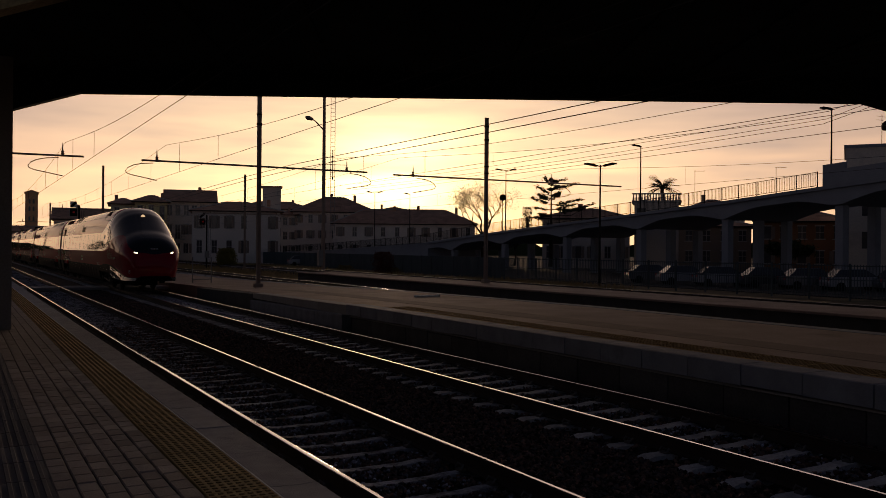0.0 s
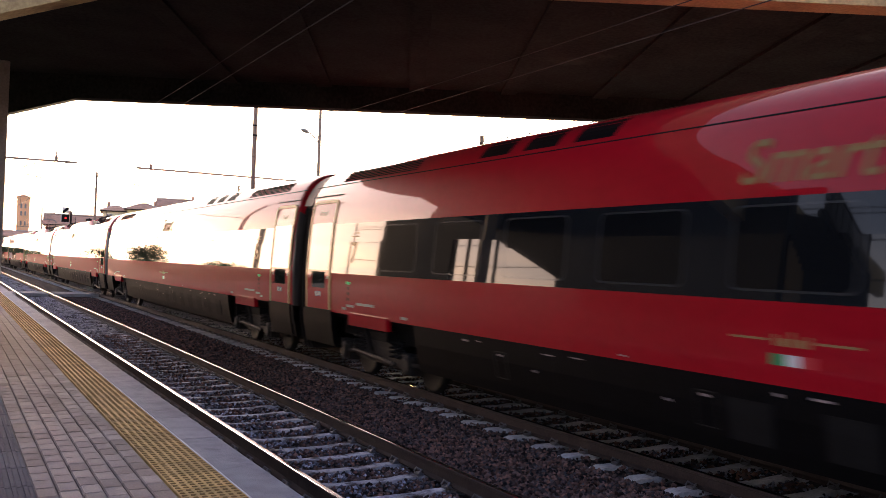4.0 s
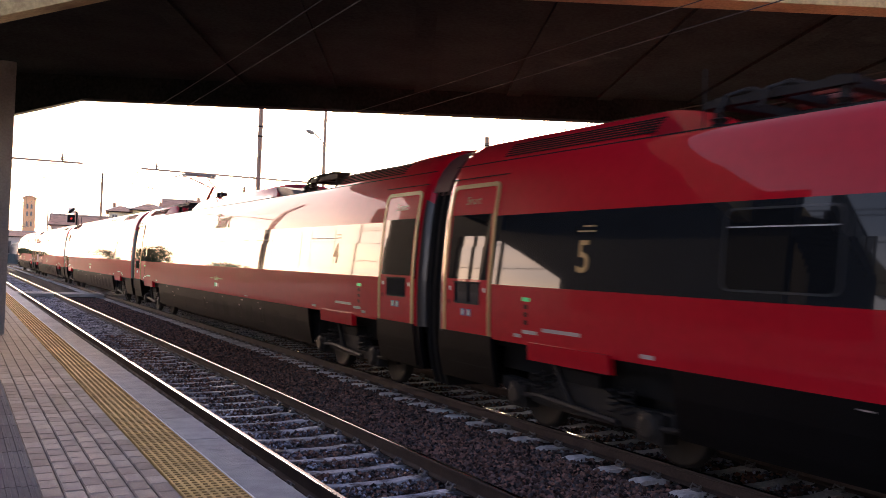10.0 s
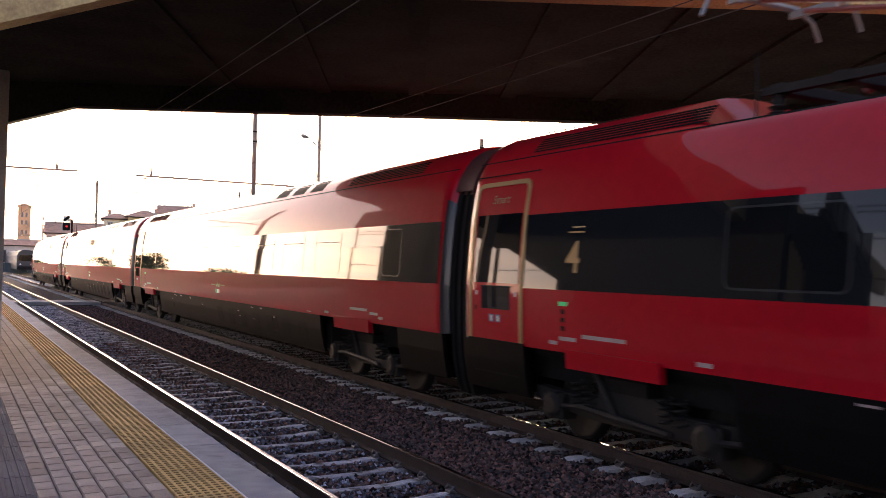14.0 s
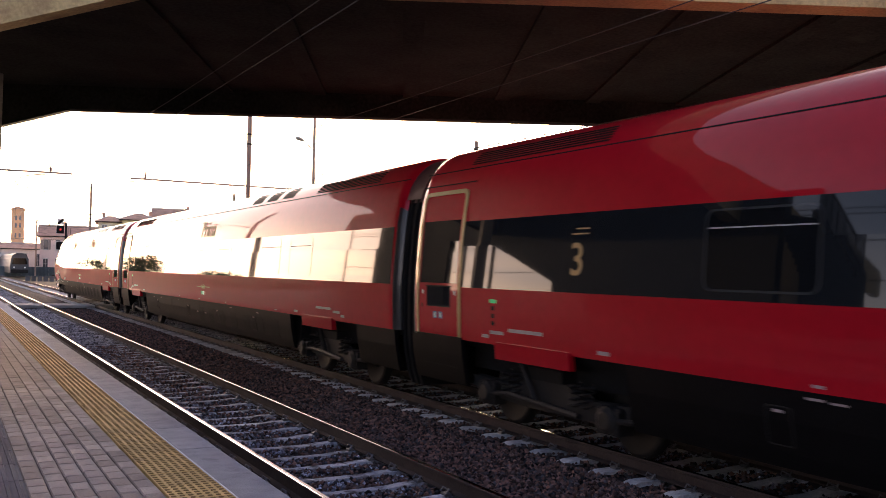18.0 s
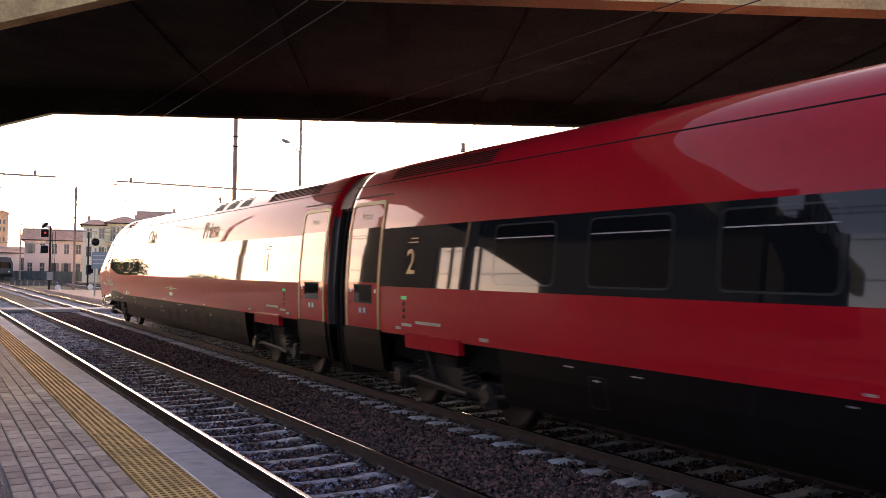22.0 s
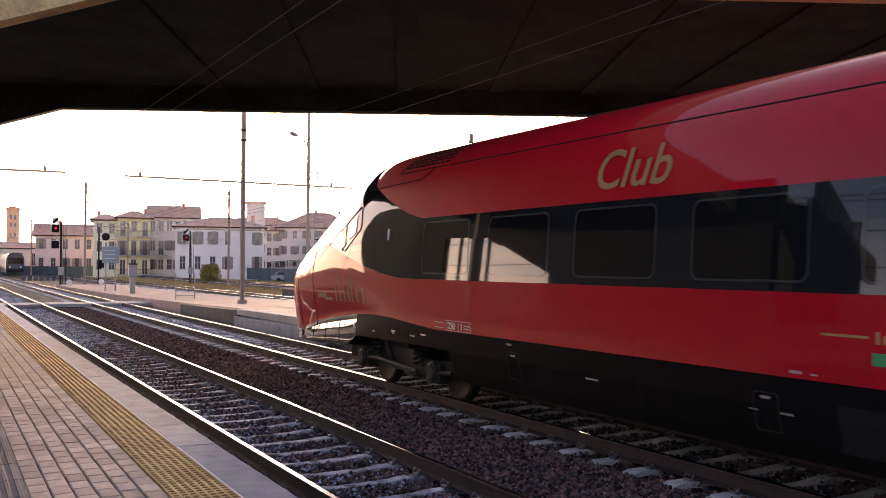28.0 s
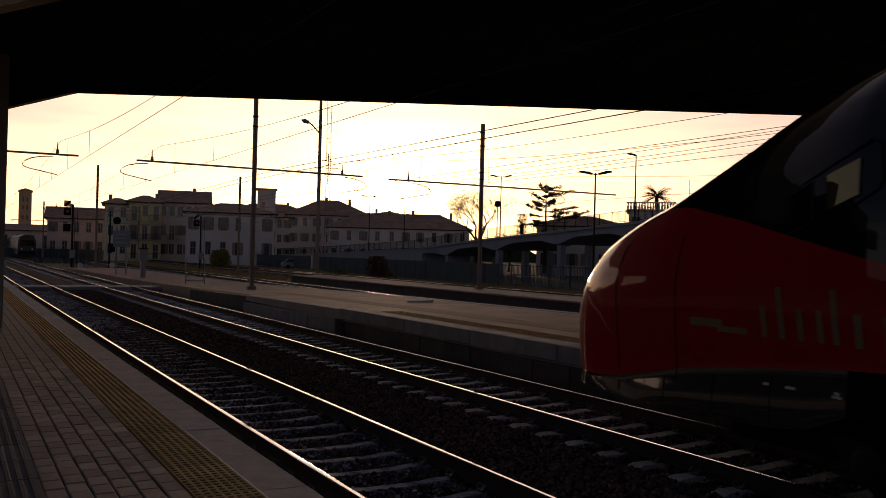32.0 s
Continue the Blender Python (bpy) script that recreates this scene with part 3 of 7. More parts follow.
for s in (0, 1):
    p = Solid()
    for z in (SOF + 0.85, SOF + 1.05):
        for x in (-30, 60):
            y = bridge_y(x, 0) + (0.05 if s == 0 else WIDE - 0.3)
            p.v += [(x, y, z), (x, y + 0.25, z)]
    for q in ((0, 1, 3, 2), (4, 6, 7, 5), (0, 2, 6, 4), (1, 5, 7, 3), (0, 4, 5, 1), (2, 3, 7, 6)):
        p.face(*q)
    part("parapet", p, FASCIA, bridge, "concrete parapet")
# piers of the bridge: a slim one on the near platform, a square one beyond the tracks
part("pier", Solid().box((0.62, 19.0, -0.5), (0.915, 19.14, soffit_z(0.7) + 0.6), 0.02), CONCRETE, bridge, "slim concrete pier standing on the platform")
yc = bridge_y(20.8, 0) + 5.6
part("pier", Solid().box((20.8, yc - 0.65, -0.5), (21.5, yc - 0.3, soffit_z(21.15) + 0.3)), CONCRETE, bridge, "square concrete pier standing on the platform")

# ---- the train: seven coaches, local y runs back from the leading nose ----
PITCH, END, RIDE = 25.43, 26.94, 0.055
LONG = 2 * END + 5 * PITCH
BAND_LOW, BAND_TOP = 1.82, 2.755
# doors at the leading and trailing end of each coach
DOORS = [(False, True), (True, False), (True, True), (True, True), (False, True), (False, True), (True, False)]
# first window centre, spacing and count, in metres ahead of the coach's rear end; the last row counts from the nose tip
WINDOWS = [(4.5, 1.92, 8), (4.72, 1.9, 9), (6.48, 1.9, 9), (5.75, 1.89, 9), (6.95, 1.94, 8), (5.7, 1.88, 9), (7.72, 1.83, 9)]
SIDE = [(0.22, 1.22), (0.45, 1.3), (0.8, 1.375), (1.08, 1.403), (1.45, 1.418), (1.81, 1.425), (1.83, 1.425), (2.4, 1.392), (2.81, 1.358), (3.1, 1.315), (3.24, 1.285), (3.35, 1.25), (3.45, 1.212), (3.53, 1.165), (3.63, 1.1),
        (3.72, 1.025), (3.8, 0.935), (3.865, 0.835), (3.91, 0.73), (3.945, 0.6), (3.975, 0.45), (3.99, 0.3), (4.0, 0.15), (4.005, 0.0)]


def lerp(table, x):
    if x <= table[0][0]:
        return table[0][1]
    for (a, p), (b, q) in zip(table, table[1:]):
        if x <= b:
            return p + (q - p) * (x - a) / (b - a)
    return table[-1][1]


def smooth(a, b, x):
    t = min(1, max(0, (x - a) / (b - a)))
    return t * t * (3 - 2 * t)


TOP = [(0.32, 1.06), (0.34, 1.26), (0.41, 1.6), (0.56, 1.98), (0.9, 2.36), (1.45, 2.62), (2.0, 2.82), (2.8, 3.22), (3.65, 3.66), (4.2, 3.86), (4.65, 3.965), (5.2, 4.0), (6.2, 4.005)]
LOW = [(0.32, 0.72), (0.38, 0.56), (0.4, 0.5), (2.7, 0.5), (3.75, 0.54), (4.1, 0.6), (4.5, 0.78), (7.4, 0.8)]
WID = [(0.32, 0.7), (0.34, 0.82), (0.385, 0.94), (0.46, 1.03), (0.6, 1.12), (0.9, 1.235), (1.3, 1.33), (1.7, 1.385), (2.1, 1.41), (2.8, 1.422), (5, 1.425)]
Z1 = [(0, 0.66), (0.9, 0.66), (1.37, 0.7), (2.58, 0.94), (3.62, 1.07), (4.4, 1.15), (5.1, 1.19), (6.0, 1.18), (6.8, 1.12), (7.4, 1.08)]
Z2 = [(0, 1.7), (0.3, 1.7), (0.45, 1.75), (0.6, 1.82), (0.9, 2.0), (1.4, 2.27), (1.9, 2.5), (2.2, 2.59), (2.6, 2.58), (3.4, 2.42), (4.26, 2.19), (4.7, 2.08), (5.05, 2.0), (5.76, 1.88), (6.3, 1.83), (6.8, 1.82)]
Z3 = [(4.7, 4.2), (4.8, 3.75), (4.95, 3.45), (5.1, 3.38), (5.35, 3.27), (5.8, 3.08), (6.45, 2.86), (6.95, 2.755)]


def half_width(d, z):
    """Half the body's width d metres behind the nose tip at height z."""
    body = lerp(SIDE, z)
    if d > 6.5:
        return body
    top, low, w = lerp(TOP, d), lerp(LOW, d) - 0.25, lerp(WID, d)
    s = (z - low) / max(0.01, top - low)
    t = max(0.0, (s - 0.4) / 0.6)
    nose = w * max(0.0, 1 - min(1, t) ** 3.2) ** 0.43
    u = max(0.0, (0.34 - s) / 0.34)
    nose *= 1 - 0.06 * u * u
    z1 = lerp(Z1, d)
    nose *= 1 - 0.13 * max(0.0, 1.8 - max(z, z1)) + 0.045 * min(1.0, max(0.0, (z1 - z) / 0.3))
    k = smooth(3.8, 6.4, d)
    return nose * (1 - k) + body * k


def section(d):
    """Points of half a section from the low edge to the top, in four zones: skirt, lower red, black, upper red."""
    low, top = lerp(LOW, d), lerp(TOP, d)
    z1, z2, z3 = max(low, min(top, lerp(Z1, d))), min(top, lerp(Z2, d)), min(top, lerp(Z3, d))
    out = []
    for a, b, n, ease in ((low, z1, 4, 0), (z1, z2, 8, 0), (z2, z3, 8, 0), (z3, top, 10, 1)):
        for i in range(n + (b == top and ease)):
            f = i / n
            last = b >= top - 1e-6
            if last:
                f = math.sin(f * math.pi / 2)
            z = a + (b - a) * f
            out.append((half_width(d, z) if z < top - 1e-5 else 0.0, z))
    return out


def nose_shell(flip):
    """The nose as one shell: slots 0 red, 1 black, 2 silver."""
    ds = [0.32, 0.33, 0.34, 0.36, 0.385, 0.41, 0.45, 0.5, 0.56, 0.67, 0.8, 1.0, 1.2, 1.3] + [1.4 + 0.14 * i for i in range(43)] + [7.4]
    s = Solid()
    rows = [section(d) for d in ds]
    n = len(rows[0])
    for d, row in zip(ds, rows):
        for side in (-1, 1):
            for w, z in row:
                s.v.append((side * w, d, z))
    for i in range(len(ds) - 1):
        for side in (0, 1):
            for j in range(n - 1):
                s.slot = 2 if j < 4 else 0 if j < 12 else 1 if j < 20 else 0
                if s.slot == 2 and ds[i] > 4.4:
                    s.slot = 3
                a, b = (2 * i + side) * n + j, (2 * i + 2 + side) * n + j
                s.face(*((a, a + 1, b + 1, b) if side == 0 else (a, b, b + 1, a + 1)))
        a, b = 2 * i * n, (2 * i + 2) * n
        s.slot = 3
        s.face(a, b, b + n, a + n)
    s.slot = 2
    for j in range(n - 1):
        s.slot = 2 if j < 4 else 0
        s.face(j, n + j, n + j + 1, j + 1)
    me = s.mesh("nose_shell", [PAINT, BAND, NOSE_GREY, SKIRT], True)
    bm = bmesh.new()
    bm.from_mesh(me)
    bmesh.ops.remove_doubles(bm, verts=bm.verts, dist=0.0008)
    bmesh.ops.recalc_face_normals(bm, faces=bm.faces)
    bm.to_mesh(me)
    bm.free()
    me.polygons.foreach_set("use_smooth", [True] * len(me.polygons))
    me.set_sharp_from_angle(angle=radians(50))
    return me


def strip_along(z0, z1, y0, y1, out, side, n=6, thick=0.012):
    """A slab that hugs the coach side between two heights."""
    s = Solid()
    zs = [z0 + (z1 - z0) * i / n for i in range(n + 1)]
    outer = [(side * (lerp(SIDE, z) + out), z) for z in zs]
    inner = [(side * (lerp(SIDE, z) + out - thick), z) for z in reversed(zs)]
    ring = outer + inner
    if side > 0:
        ring.reverse()
    return s.prism(ring, y0, y1)


train = thing("high_speed_train", "glossy red high-speed train of seven coaches with a black window band", "train", (TRACK_2, 0, RIDE))


def rounded(y0, z0, y1, z1, r, n=4):
    """A rounded rectangle with extra points up its sides, so that it can follow a curved wall."""
    pts = []
    for cy, cz, a0 in ((y1 - r, z1 - r, 0), (y0 + r, z1 - r, 90), (y0 + r, z0 + r, 180), (y1 - r, z0 + r, 270)):
        for i in range(n + 1):
            a = radians(a0 + 90 * i / n)
            pts.append((cy + r * math.cos(a), cz + r * math.sin(a)))
        if a0 in (90, 270):
            up = [z0 + r + (z1 - z0 - 2 * r) * i / 6 for i in range(1, 6)]
            pts += [(y0, z) for z in reversed(up)] if a0 == 90 else [(y1, z) for z in up]
    return pts


def window_mesh(w, z0, z1, side, blind):
    """A pane with a raised rounded frame that follows the coach side; slots 0 pane, 1 frame, 2 blind rail."""
    s = Solid()
    o, i = rounded(-w / 2, z0, w / 2, z1, 0.1), rounded(-w / 2 + 0.022, z0 + 0.022, w / 2 - 0.022, z1 - 0.022, 0.085)
    at = lambda p, d: (side * (lerp(SIDE, p[1]) + d), p[0], p[1])
    k, n = len(s.v), len(o)
    s.v += [at(p, 0.004) for p in o] + [at(p, 0.007) for p in o] + [at(p, 0.007) for p in i] + [at(p, 0.005) for p in i]
    s.slot = 1
    for r in range(3):
        for a in range(n):
            b = (a + 1) % n
            s.face(k + r * n + a, k + r * n + b, k + (r + 1) * n + b, k + (r + 1) * n + a)
    s.slot = 0
    for row in range(6):
        za, zb = z0 + 0.022 + (z1 - z0 - 0.044) * row / 6, z0 + 0.022 + (z1 - z0 - 0.044) * (row + 1) / 6
        q = len(s.v)
        s.v += [at(p, 0.005) for p in ((-w / 2 + 0.03, za), (w / 2 - 0.03, za), (w / 2 - 0.03, zb), (-w / 2 + 0.03, zb))]
        s.face(q, q + 1, q + 2, q + 3)
    if blind:
        s.slot = 2
        zz = z1 - 0.19
        x = side * (lerp(SIDE, zz) + 0.006)
        s.box((min(x, x + side * 0.004), -w / 2 + 0.06, zz), (max(x, x + side * 0.004), w / 2 - 0.06, zz + 0.013))
    return s.mesh("window", [PANE, SEAL, BLIND_RAIL])


SEAL = surface("glossy_window_seal", (0.034, 0.036, 0.037), 0.15, var=0.1, bump=0, coat=0.8, spec=0.05)
BLIND_RAIL = surface("grey_blind_rail", (0.36, 0.35, 0.35), 0.5, var=0.05)
SIGN_BLUE = surface("blue_sign_plate", (0.06, 0.1, 0.24), 0.5, var=0.2)
LETTER_GOLD = surface("dull_gold_lettering", (0.28, 0.18, 0.07), 0.55, var=0.15, spec=0.2)
EMBLEM = surface("dull_gold_emblem", (0.21, 0.15, 0.085), 0.5, var=0.1)
WINDOW_LEFT, WINDOW_RIGHT = window_mesh(1.3, 1.9, 2.69, -1, True), window_mesh(1.3, 1.9, 2.69, 1, False)
WINDOW_PLAIN, WINDOW_SMALL = window_mesh(1.34, 1.9, 2.69, -1, False), window_mesh(0.7, 1.9, 2.69, -1, False)
END_GREY = surface("dark_coach_end", (0.014, 0.014, 0.015), 0.4, var=0.2, scale=2, fine=20, bump=0.05, coat=0.3)
HOOD = surface("dull_gangway_hood", (0.07, 0.028, 0.028), 0.5, spec=0.25, var=0.25, scale=2, fine=20, bump=0.05)


def bogie_meshes():
    """The pieces of a bogie, each as one mesh about the bogie's centre."""
    out = {}
    f = Solid()
    for s in (-1, 1):
        f.prism([(-1.75, 0.5), (-1.5, 0.42), (-0.6, 0.36), (0.6, 0.36), (1.5, 0.42), (1.75, 0.5), (1.75, 0.64), (0.7, 0.6), (0.4, 0.74), (-0.4, 0.74), (-0.7, 0.6), (-1.75, 0.64)],
                s * 1.08 - 0.08, s * 1.08 + 0.08, "x")
    f.box((-1.0, -0.3, 0.42), (1.0, 0.3, 0.66))
    out["frame"] = f.mesh("bogie_frame", STEEL)
    for s in (-1, 1):
        ab = Solid().box((s * 1.16 - 0.1, -0.2, 0.3), (s * 1.16 + 0.1, 0.2, 0.6), 0.03)
        ab.turn((s * 1.1, 0, 0.46), (s, 0, 0), [(0.0, 0.17), (0.18, 0.16), (0.22, 0.1)], 14)
        out["box", s] = ab.mesh("axle_box", WHEEL)
        out["link", s] = Solid().tube([(s * 1.24, -0.55, 0.5), (s * 1.24, 0, 0.45)], 0.035, 6).mesh("guide_link", STEEL)
        out["bar", s] = Solid().tube([(s * 1.26, -0.75, 0.42), (s * 1.26, 0.75, 0.5)], 0.04, 6).mesh("yaw_damper", STEEL)
        out["damper", s] = Solid().tube([(s * 1.22, 0.1, 0.42), (s * 1.22, 0.5, 0.95)], 0.045, 6).mesh("damper", STEEL)
        out["air", s] = Solid().box((s * 1.0 - 0.2, -0.35, 0.74), (s * 1.0 + 0.2, 0.35, 0.92), 0.03).mesh("air_spring", RUBBER)
    w = Solid()
    for s in (-1, 1):
        w.turn((s * 0.69, 0, 0.44), (s, 0, 0), [(-0.03, 0.46), (0.0, 0.45), (0.1, 0.44), (0.12, 0.4), (0.1, 0.34), (0.06, 0.14), (0.14, 0.12)], 24)
    w.tube([(-0.7, 0, 0.44), (0.7, 0, 0.44)], 0.09, 8)
    out["wheels"] = w.mesh("wheelset", WHEEL, True)
    out["spring"] = Solid().tube([(0.07 * math.cos(a), 0.07 * math.sin(a), 0.5 + 0.3 * a / 25.1) for a in [j * 25.1 / 40 for j in range(41)]], 0.014, 4).mesh("spring", STEEL)
    return out


BOGIE = bogie_meshes()


def bogie(parent, y):
    """Frame, wheelsets, axle boxes, dampers and springs of one bogie."""
    part("bogie_frame", BOGIE["frame"], None, parent, "dark steel bogie frame", at=(0, y, -RIDE))
    for q in (-1.25, 1.25):
        part("wheelset", BOGIE["wheels"], None, parent, "worn steel wheelset", at=(0, y + q, -RIDE))
    for s in (-1, 1):
        for q in (-1.25, 1.25):
            part("axle_box", BOGIE["box", s], None, parent, "brown axle box", at=(0, y + q, -RIDE))
            part("guide_link", BOGIE["link", s], None, parent, at=(0, y + q, -RIDE))
        for key in ("bar", "damper", "air"):
            part(BOGIE[key, s].name.split(".")[0], BOGIE[key, s], None, parent, at=(0, y, -RIDE))
        for q in (-0.85, -0.62, 0.62, 0.85):
            part("spring", BOGIE["spring"], None, parent, at=(s * 1.2, y + q, -RIDE))


def ring_along(y0, z0, y1, z1, width, out, side, r=0.12, thick=0.03):
    """A rounded frame that hugs the coach side."""
    s = Solid()
    o, i = rounded(y0, z0, y1, z1, r), rounded(y0 + width, z0 + width, y1 - width, z1 - width, max(0.03, r - width * 0.6))
    at = lambda p, d: (side * (lerp(SIDE, p[1]) + d), p[0], p[1])
    n = len(o)
    s.v += [at(p, out - thick) for p in o] + [at(p, out) for p in o] + [at(p, out) for p in i] + [at(p, out - thick) for p in i]
    for k in range(3):
        for a in range(n):
            b = (a + 1) % n
            s.face(k * n + a, k * n + b, (k + 1) * n + b, (k + 1) * n + a)
    return s


def door(parent, y, side, word):
    """A plug door: gold frame, leaf, black window, control panel, pictograms, lower step panel; centre at y."""
    w = 0.64
    part("door_frame", ring_along(y - w, 0.9, y + w, 3.24, 0.06, 0.018, side), GOLD, parent, "gold door frame")
    leaf = part("door_leaf", strip_along(1.12, 3.17, y - w + 0.055, y + w - 0.055, 0.008, side, 10, 0.02), PAINT, parent, "red door leaf")
    part("door_window", strip_along(1.87, 2.79, y - w + 0.1, y + w - 0.1, 0.012, side, 6, 0.006), PANE, leaf, "black door window")
    part("door_panel", strip_along(1.52, 1.82, y - 0.36, y + 0.33, 0.012, side, 2, 0.006), BAND, leaf, "black panel under the window")
    part("panel_lip", strip_along(1.815, 1.835, y - 0.38, y + 0.35, 0.02, side, 1, 0.014), RUBBER, leaf, "dark lip of the panel")
    for q in (-0.13, 0.03):
        part("door_sign", strip_along(1.35, 1.45, y + q, y + q + 0.1, 0.012, side, 1, 0.006), SIGN_BLUE, leaf, "small blue pictogram")
        part("sign_figure", strip_along(1.365, 1.435, y + q + 0.03, y + q + 0.065, 0.014, side, 1, 0.004), LETTER_GREY, leaf, "pale figure of the pictogram")
    for q, h in ((-0.5, 1.7), (0.44, 1.7), (0.46, 1.5)):
        part("door_button", strip_along(h, h + 0.06, y + q, y + q + 0.035, 0.012, side, 1, 0.008), LETTER_GREY if h > 1.6 else RUBBER, leaf, "small door button")
    part("drip_rail", strip_along(3.325, 3.34, y - w - 0.12, y + w + 0.12, 0.012, side, 1, 0.014), RUBBER, parent, "thin dark drip rail above the door")
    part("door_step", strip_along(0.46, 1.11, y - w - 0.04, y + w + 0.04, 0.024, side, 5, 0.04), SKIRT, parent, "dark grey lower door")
    part("step_line", strip_along(0.66, 0.675, y - w + 0.1, y + w - 0.1, 0.028, side, 1, 0.006), RUBBER, parent, "dark line of the folding step")
    if side < 0 and word:
        words("door_word", word, 0.17, EMBLEM, leaf, side_matrix(y + 0.22, 2.94), "dull gold class word above the door window", lean=0.2)


def side_matrix(y, z, side=-1):
    """Places lettering on the left side, reading towards the leading end."""
    lean = math.atan2(lerp(SIDE, z - 0.1) - lerp(SIDE, z + 0.3), 0.4)
    return Matrix.Translation((-(lerp(SIDE, z) + 0.008), y, z)) @ Matrix.Rotation(-math.pi / 2, 4, "Z") @ Matrix.Rotation(math.pi / 2 - lean, 4, "X")


def coach(k):
    """Coach k, counted from the leading end: 0 and 6 carry a nose."""
    y0 = 0 if k == 0 else END + (k - 1) * PITCH
    y1 = LONG if k == 6 else y0 + (END if k == 0 else PITCH)
    a, b = y0 + (7.4 if k == 0 else 0.26), y1 - (7.4 if k == 6 else 0.26)
    s = Solid()
    ring = [(w, z) for z, w in SIDE if z >= 1.08]
    out = [(-w, z) for w, z in ring] + [(w, z) for w, z in reversed(ring[:-1])]
    ends = [(a, 1.0), (b, 1.0)]
    if k != 0:
        ends = [(a, 0.93), (a + 0.05, 0.965), (a + 0.14, 0.99), (a + 0.3, 1.0)] + ends[1:]
    if k != 6:
        ends = ends[:-1] + [(b - 0.3, 1.0), (b - 0.14, 0.99), (b - 0.05, 0.965), (b, 0.93)]
    wells = {2: [(a + 4.3, a + 8.5), (b - 8.0, b - 4.4)], 3: [(a + 4.6, a + 8.6), (b - 8.0, b - 4.4)]}.get(k, [])
    for w0, w1 in wells:
        ends += [(w0 - 0.45, 1.0), (w0, 1.0), (w1, 1.0), (w1 + 0.45, 1.0)]
    ends.sort()
    cut = lambda y, z: min(z, 3.55) if any(w0 <= y <= w1 for w0, w1 in wells) else z
    rows = [[(x * f, y, cut(y, 1.08 + (z - 1.08) * (1 - (1 - f) * 0.6))) for x, z in out] for y, f in ends]
    s.sheet(rows)
    n = len(out)
    for q in range(len(s.f)):
        y = ends[q // (n - 1)][0]
        if (k != 0 and y < a + 0.13) or (k != 6 and y > b - 0.15):
            s.m[q] = 1 if out[q % (n - 1)][1] < 3.2 and out[q % (n - 1) + 1][1] < 3.2 else 0
    s.slot = 1
    s.face(*range(n))
    s.face(*range(len(s.v) - 1, len(s.v) - n - 1, -1))
    s.face(*[j * n for j in range(len(rows))][::-1], *[j * n + n - 1 for j in range(len(rows))])
    body = part("coach_body", s, [PAINT, END_GREY], train, "glossy red painted coach", smooth=True)
    nose_front, nose_back = k == 0, k == 6
    if nose_front or nose_back:
        me = nose_shell(nose_back)
        m = Matrix.Identity(4) if nose_front else Matrix.Translation((0, LONG, 0)) @ Matrix.Rotation(math.pi, 4, "Z")
        part("nose", me, None, body, "streamlined red nose with black windscreen and silver skirt", at=m)
        nose_details(body, m, nose_front)
        for d0, d1, za, zb in ((7.45, 7.72, 1.12, 1.13), (7.45, 7.72, 1.19, 1.2), (7.8, 7.812, 1.09, 1.24), (7.812, 8.46, 1.23, 1.24), (7.812, 8.46, 1.09, 1.1), (8.46, 8.472, 1.09, 1.24), (8.13, 8.142, 1.1, 1.23), (8.28, 8.44, 1.17, 1.19), (8.28, 8.44, 1.13, 1.15)):
            ya, yb = (d0, d1) if nose_front else (LONG - d1, LONG - d0)
            part("stencil", strip_along(za, zb, ya, yb, 0.004, -1, 1, 0.004), STENCIL, body, "pale stencilled frame")
        for text, d0 in (("250", 7.85), ("1", 8.19)) if nose_back else ():
            words("speed_mark", text, 0.14, LETTER_GREY, body, side_matrix(LONG - d0, 1.118), "pale stencilled figures")
    # window band, roof grooves and skirt
    for side in (-1, 1):
        part("window_band", strip_along(BAND_LOW, BAND_TOP, a + (0 if k == 0 else 0.2), b - (0 if k == 6 else 0.2), 0.003, side, 8, 0.006), BAND, body, "black glass window band")
        part("roof_seam", strip_along(3.535, 3.553, a + 0.05, b - 0.05, 0.003, side, 1, 0.006), RUBBER, body, "black seam along the roof edge")
        front = a + (0.45 if k == 0 else 4.95)
        back = b - (0.45 if k == 6 else 4.95)
        sk = strip_along(0.36, 1.08, front, back, 0.0, side, 5, 0.06)
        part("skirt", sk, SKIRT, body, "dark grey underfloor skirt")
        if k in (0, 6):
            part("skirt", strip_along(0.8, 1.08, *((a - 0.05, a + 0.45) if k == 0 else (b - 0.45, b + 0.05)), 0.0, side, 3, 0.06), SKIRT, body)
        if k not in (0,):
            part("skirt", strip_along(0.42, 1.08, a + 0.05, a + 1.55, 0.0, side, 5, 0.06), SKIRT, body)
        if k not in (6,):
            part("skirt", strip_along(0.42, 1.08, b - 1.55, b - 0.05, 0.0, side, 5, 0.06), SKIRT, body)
        for j in range(7):
            yy = front + 0.8 + j * 1.05
            if yy < back - 1:
                part("grille", strip_along(0.5, 0.9, yy, yy + 0.5, 0.004, side, 3, 0.006), RUBBER, body, "black ventilation grille")
    under = Solid().box((-1.2, a + 4.8 if k else a + 0.6, 0.42), (1.2, b - 4.8 if k != 6 else b - 0.6, 1.1))
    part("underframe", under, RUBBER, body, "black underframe")
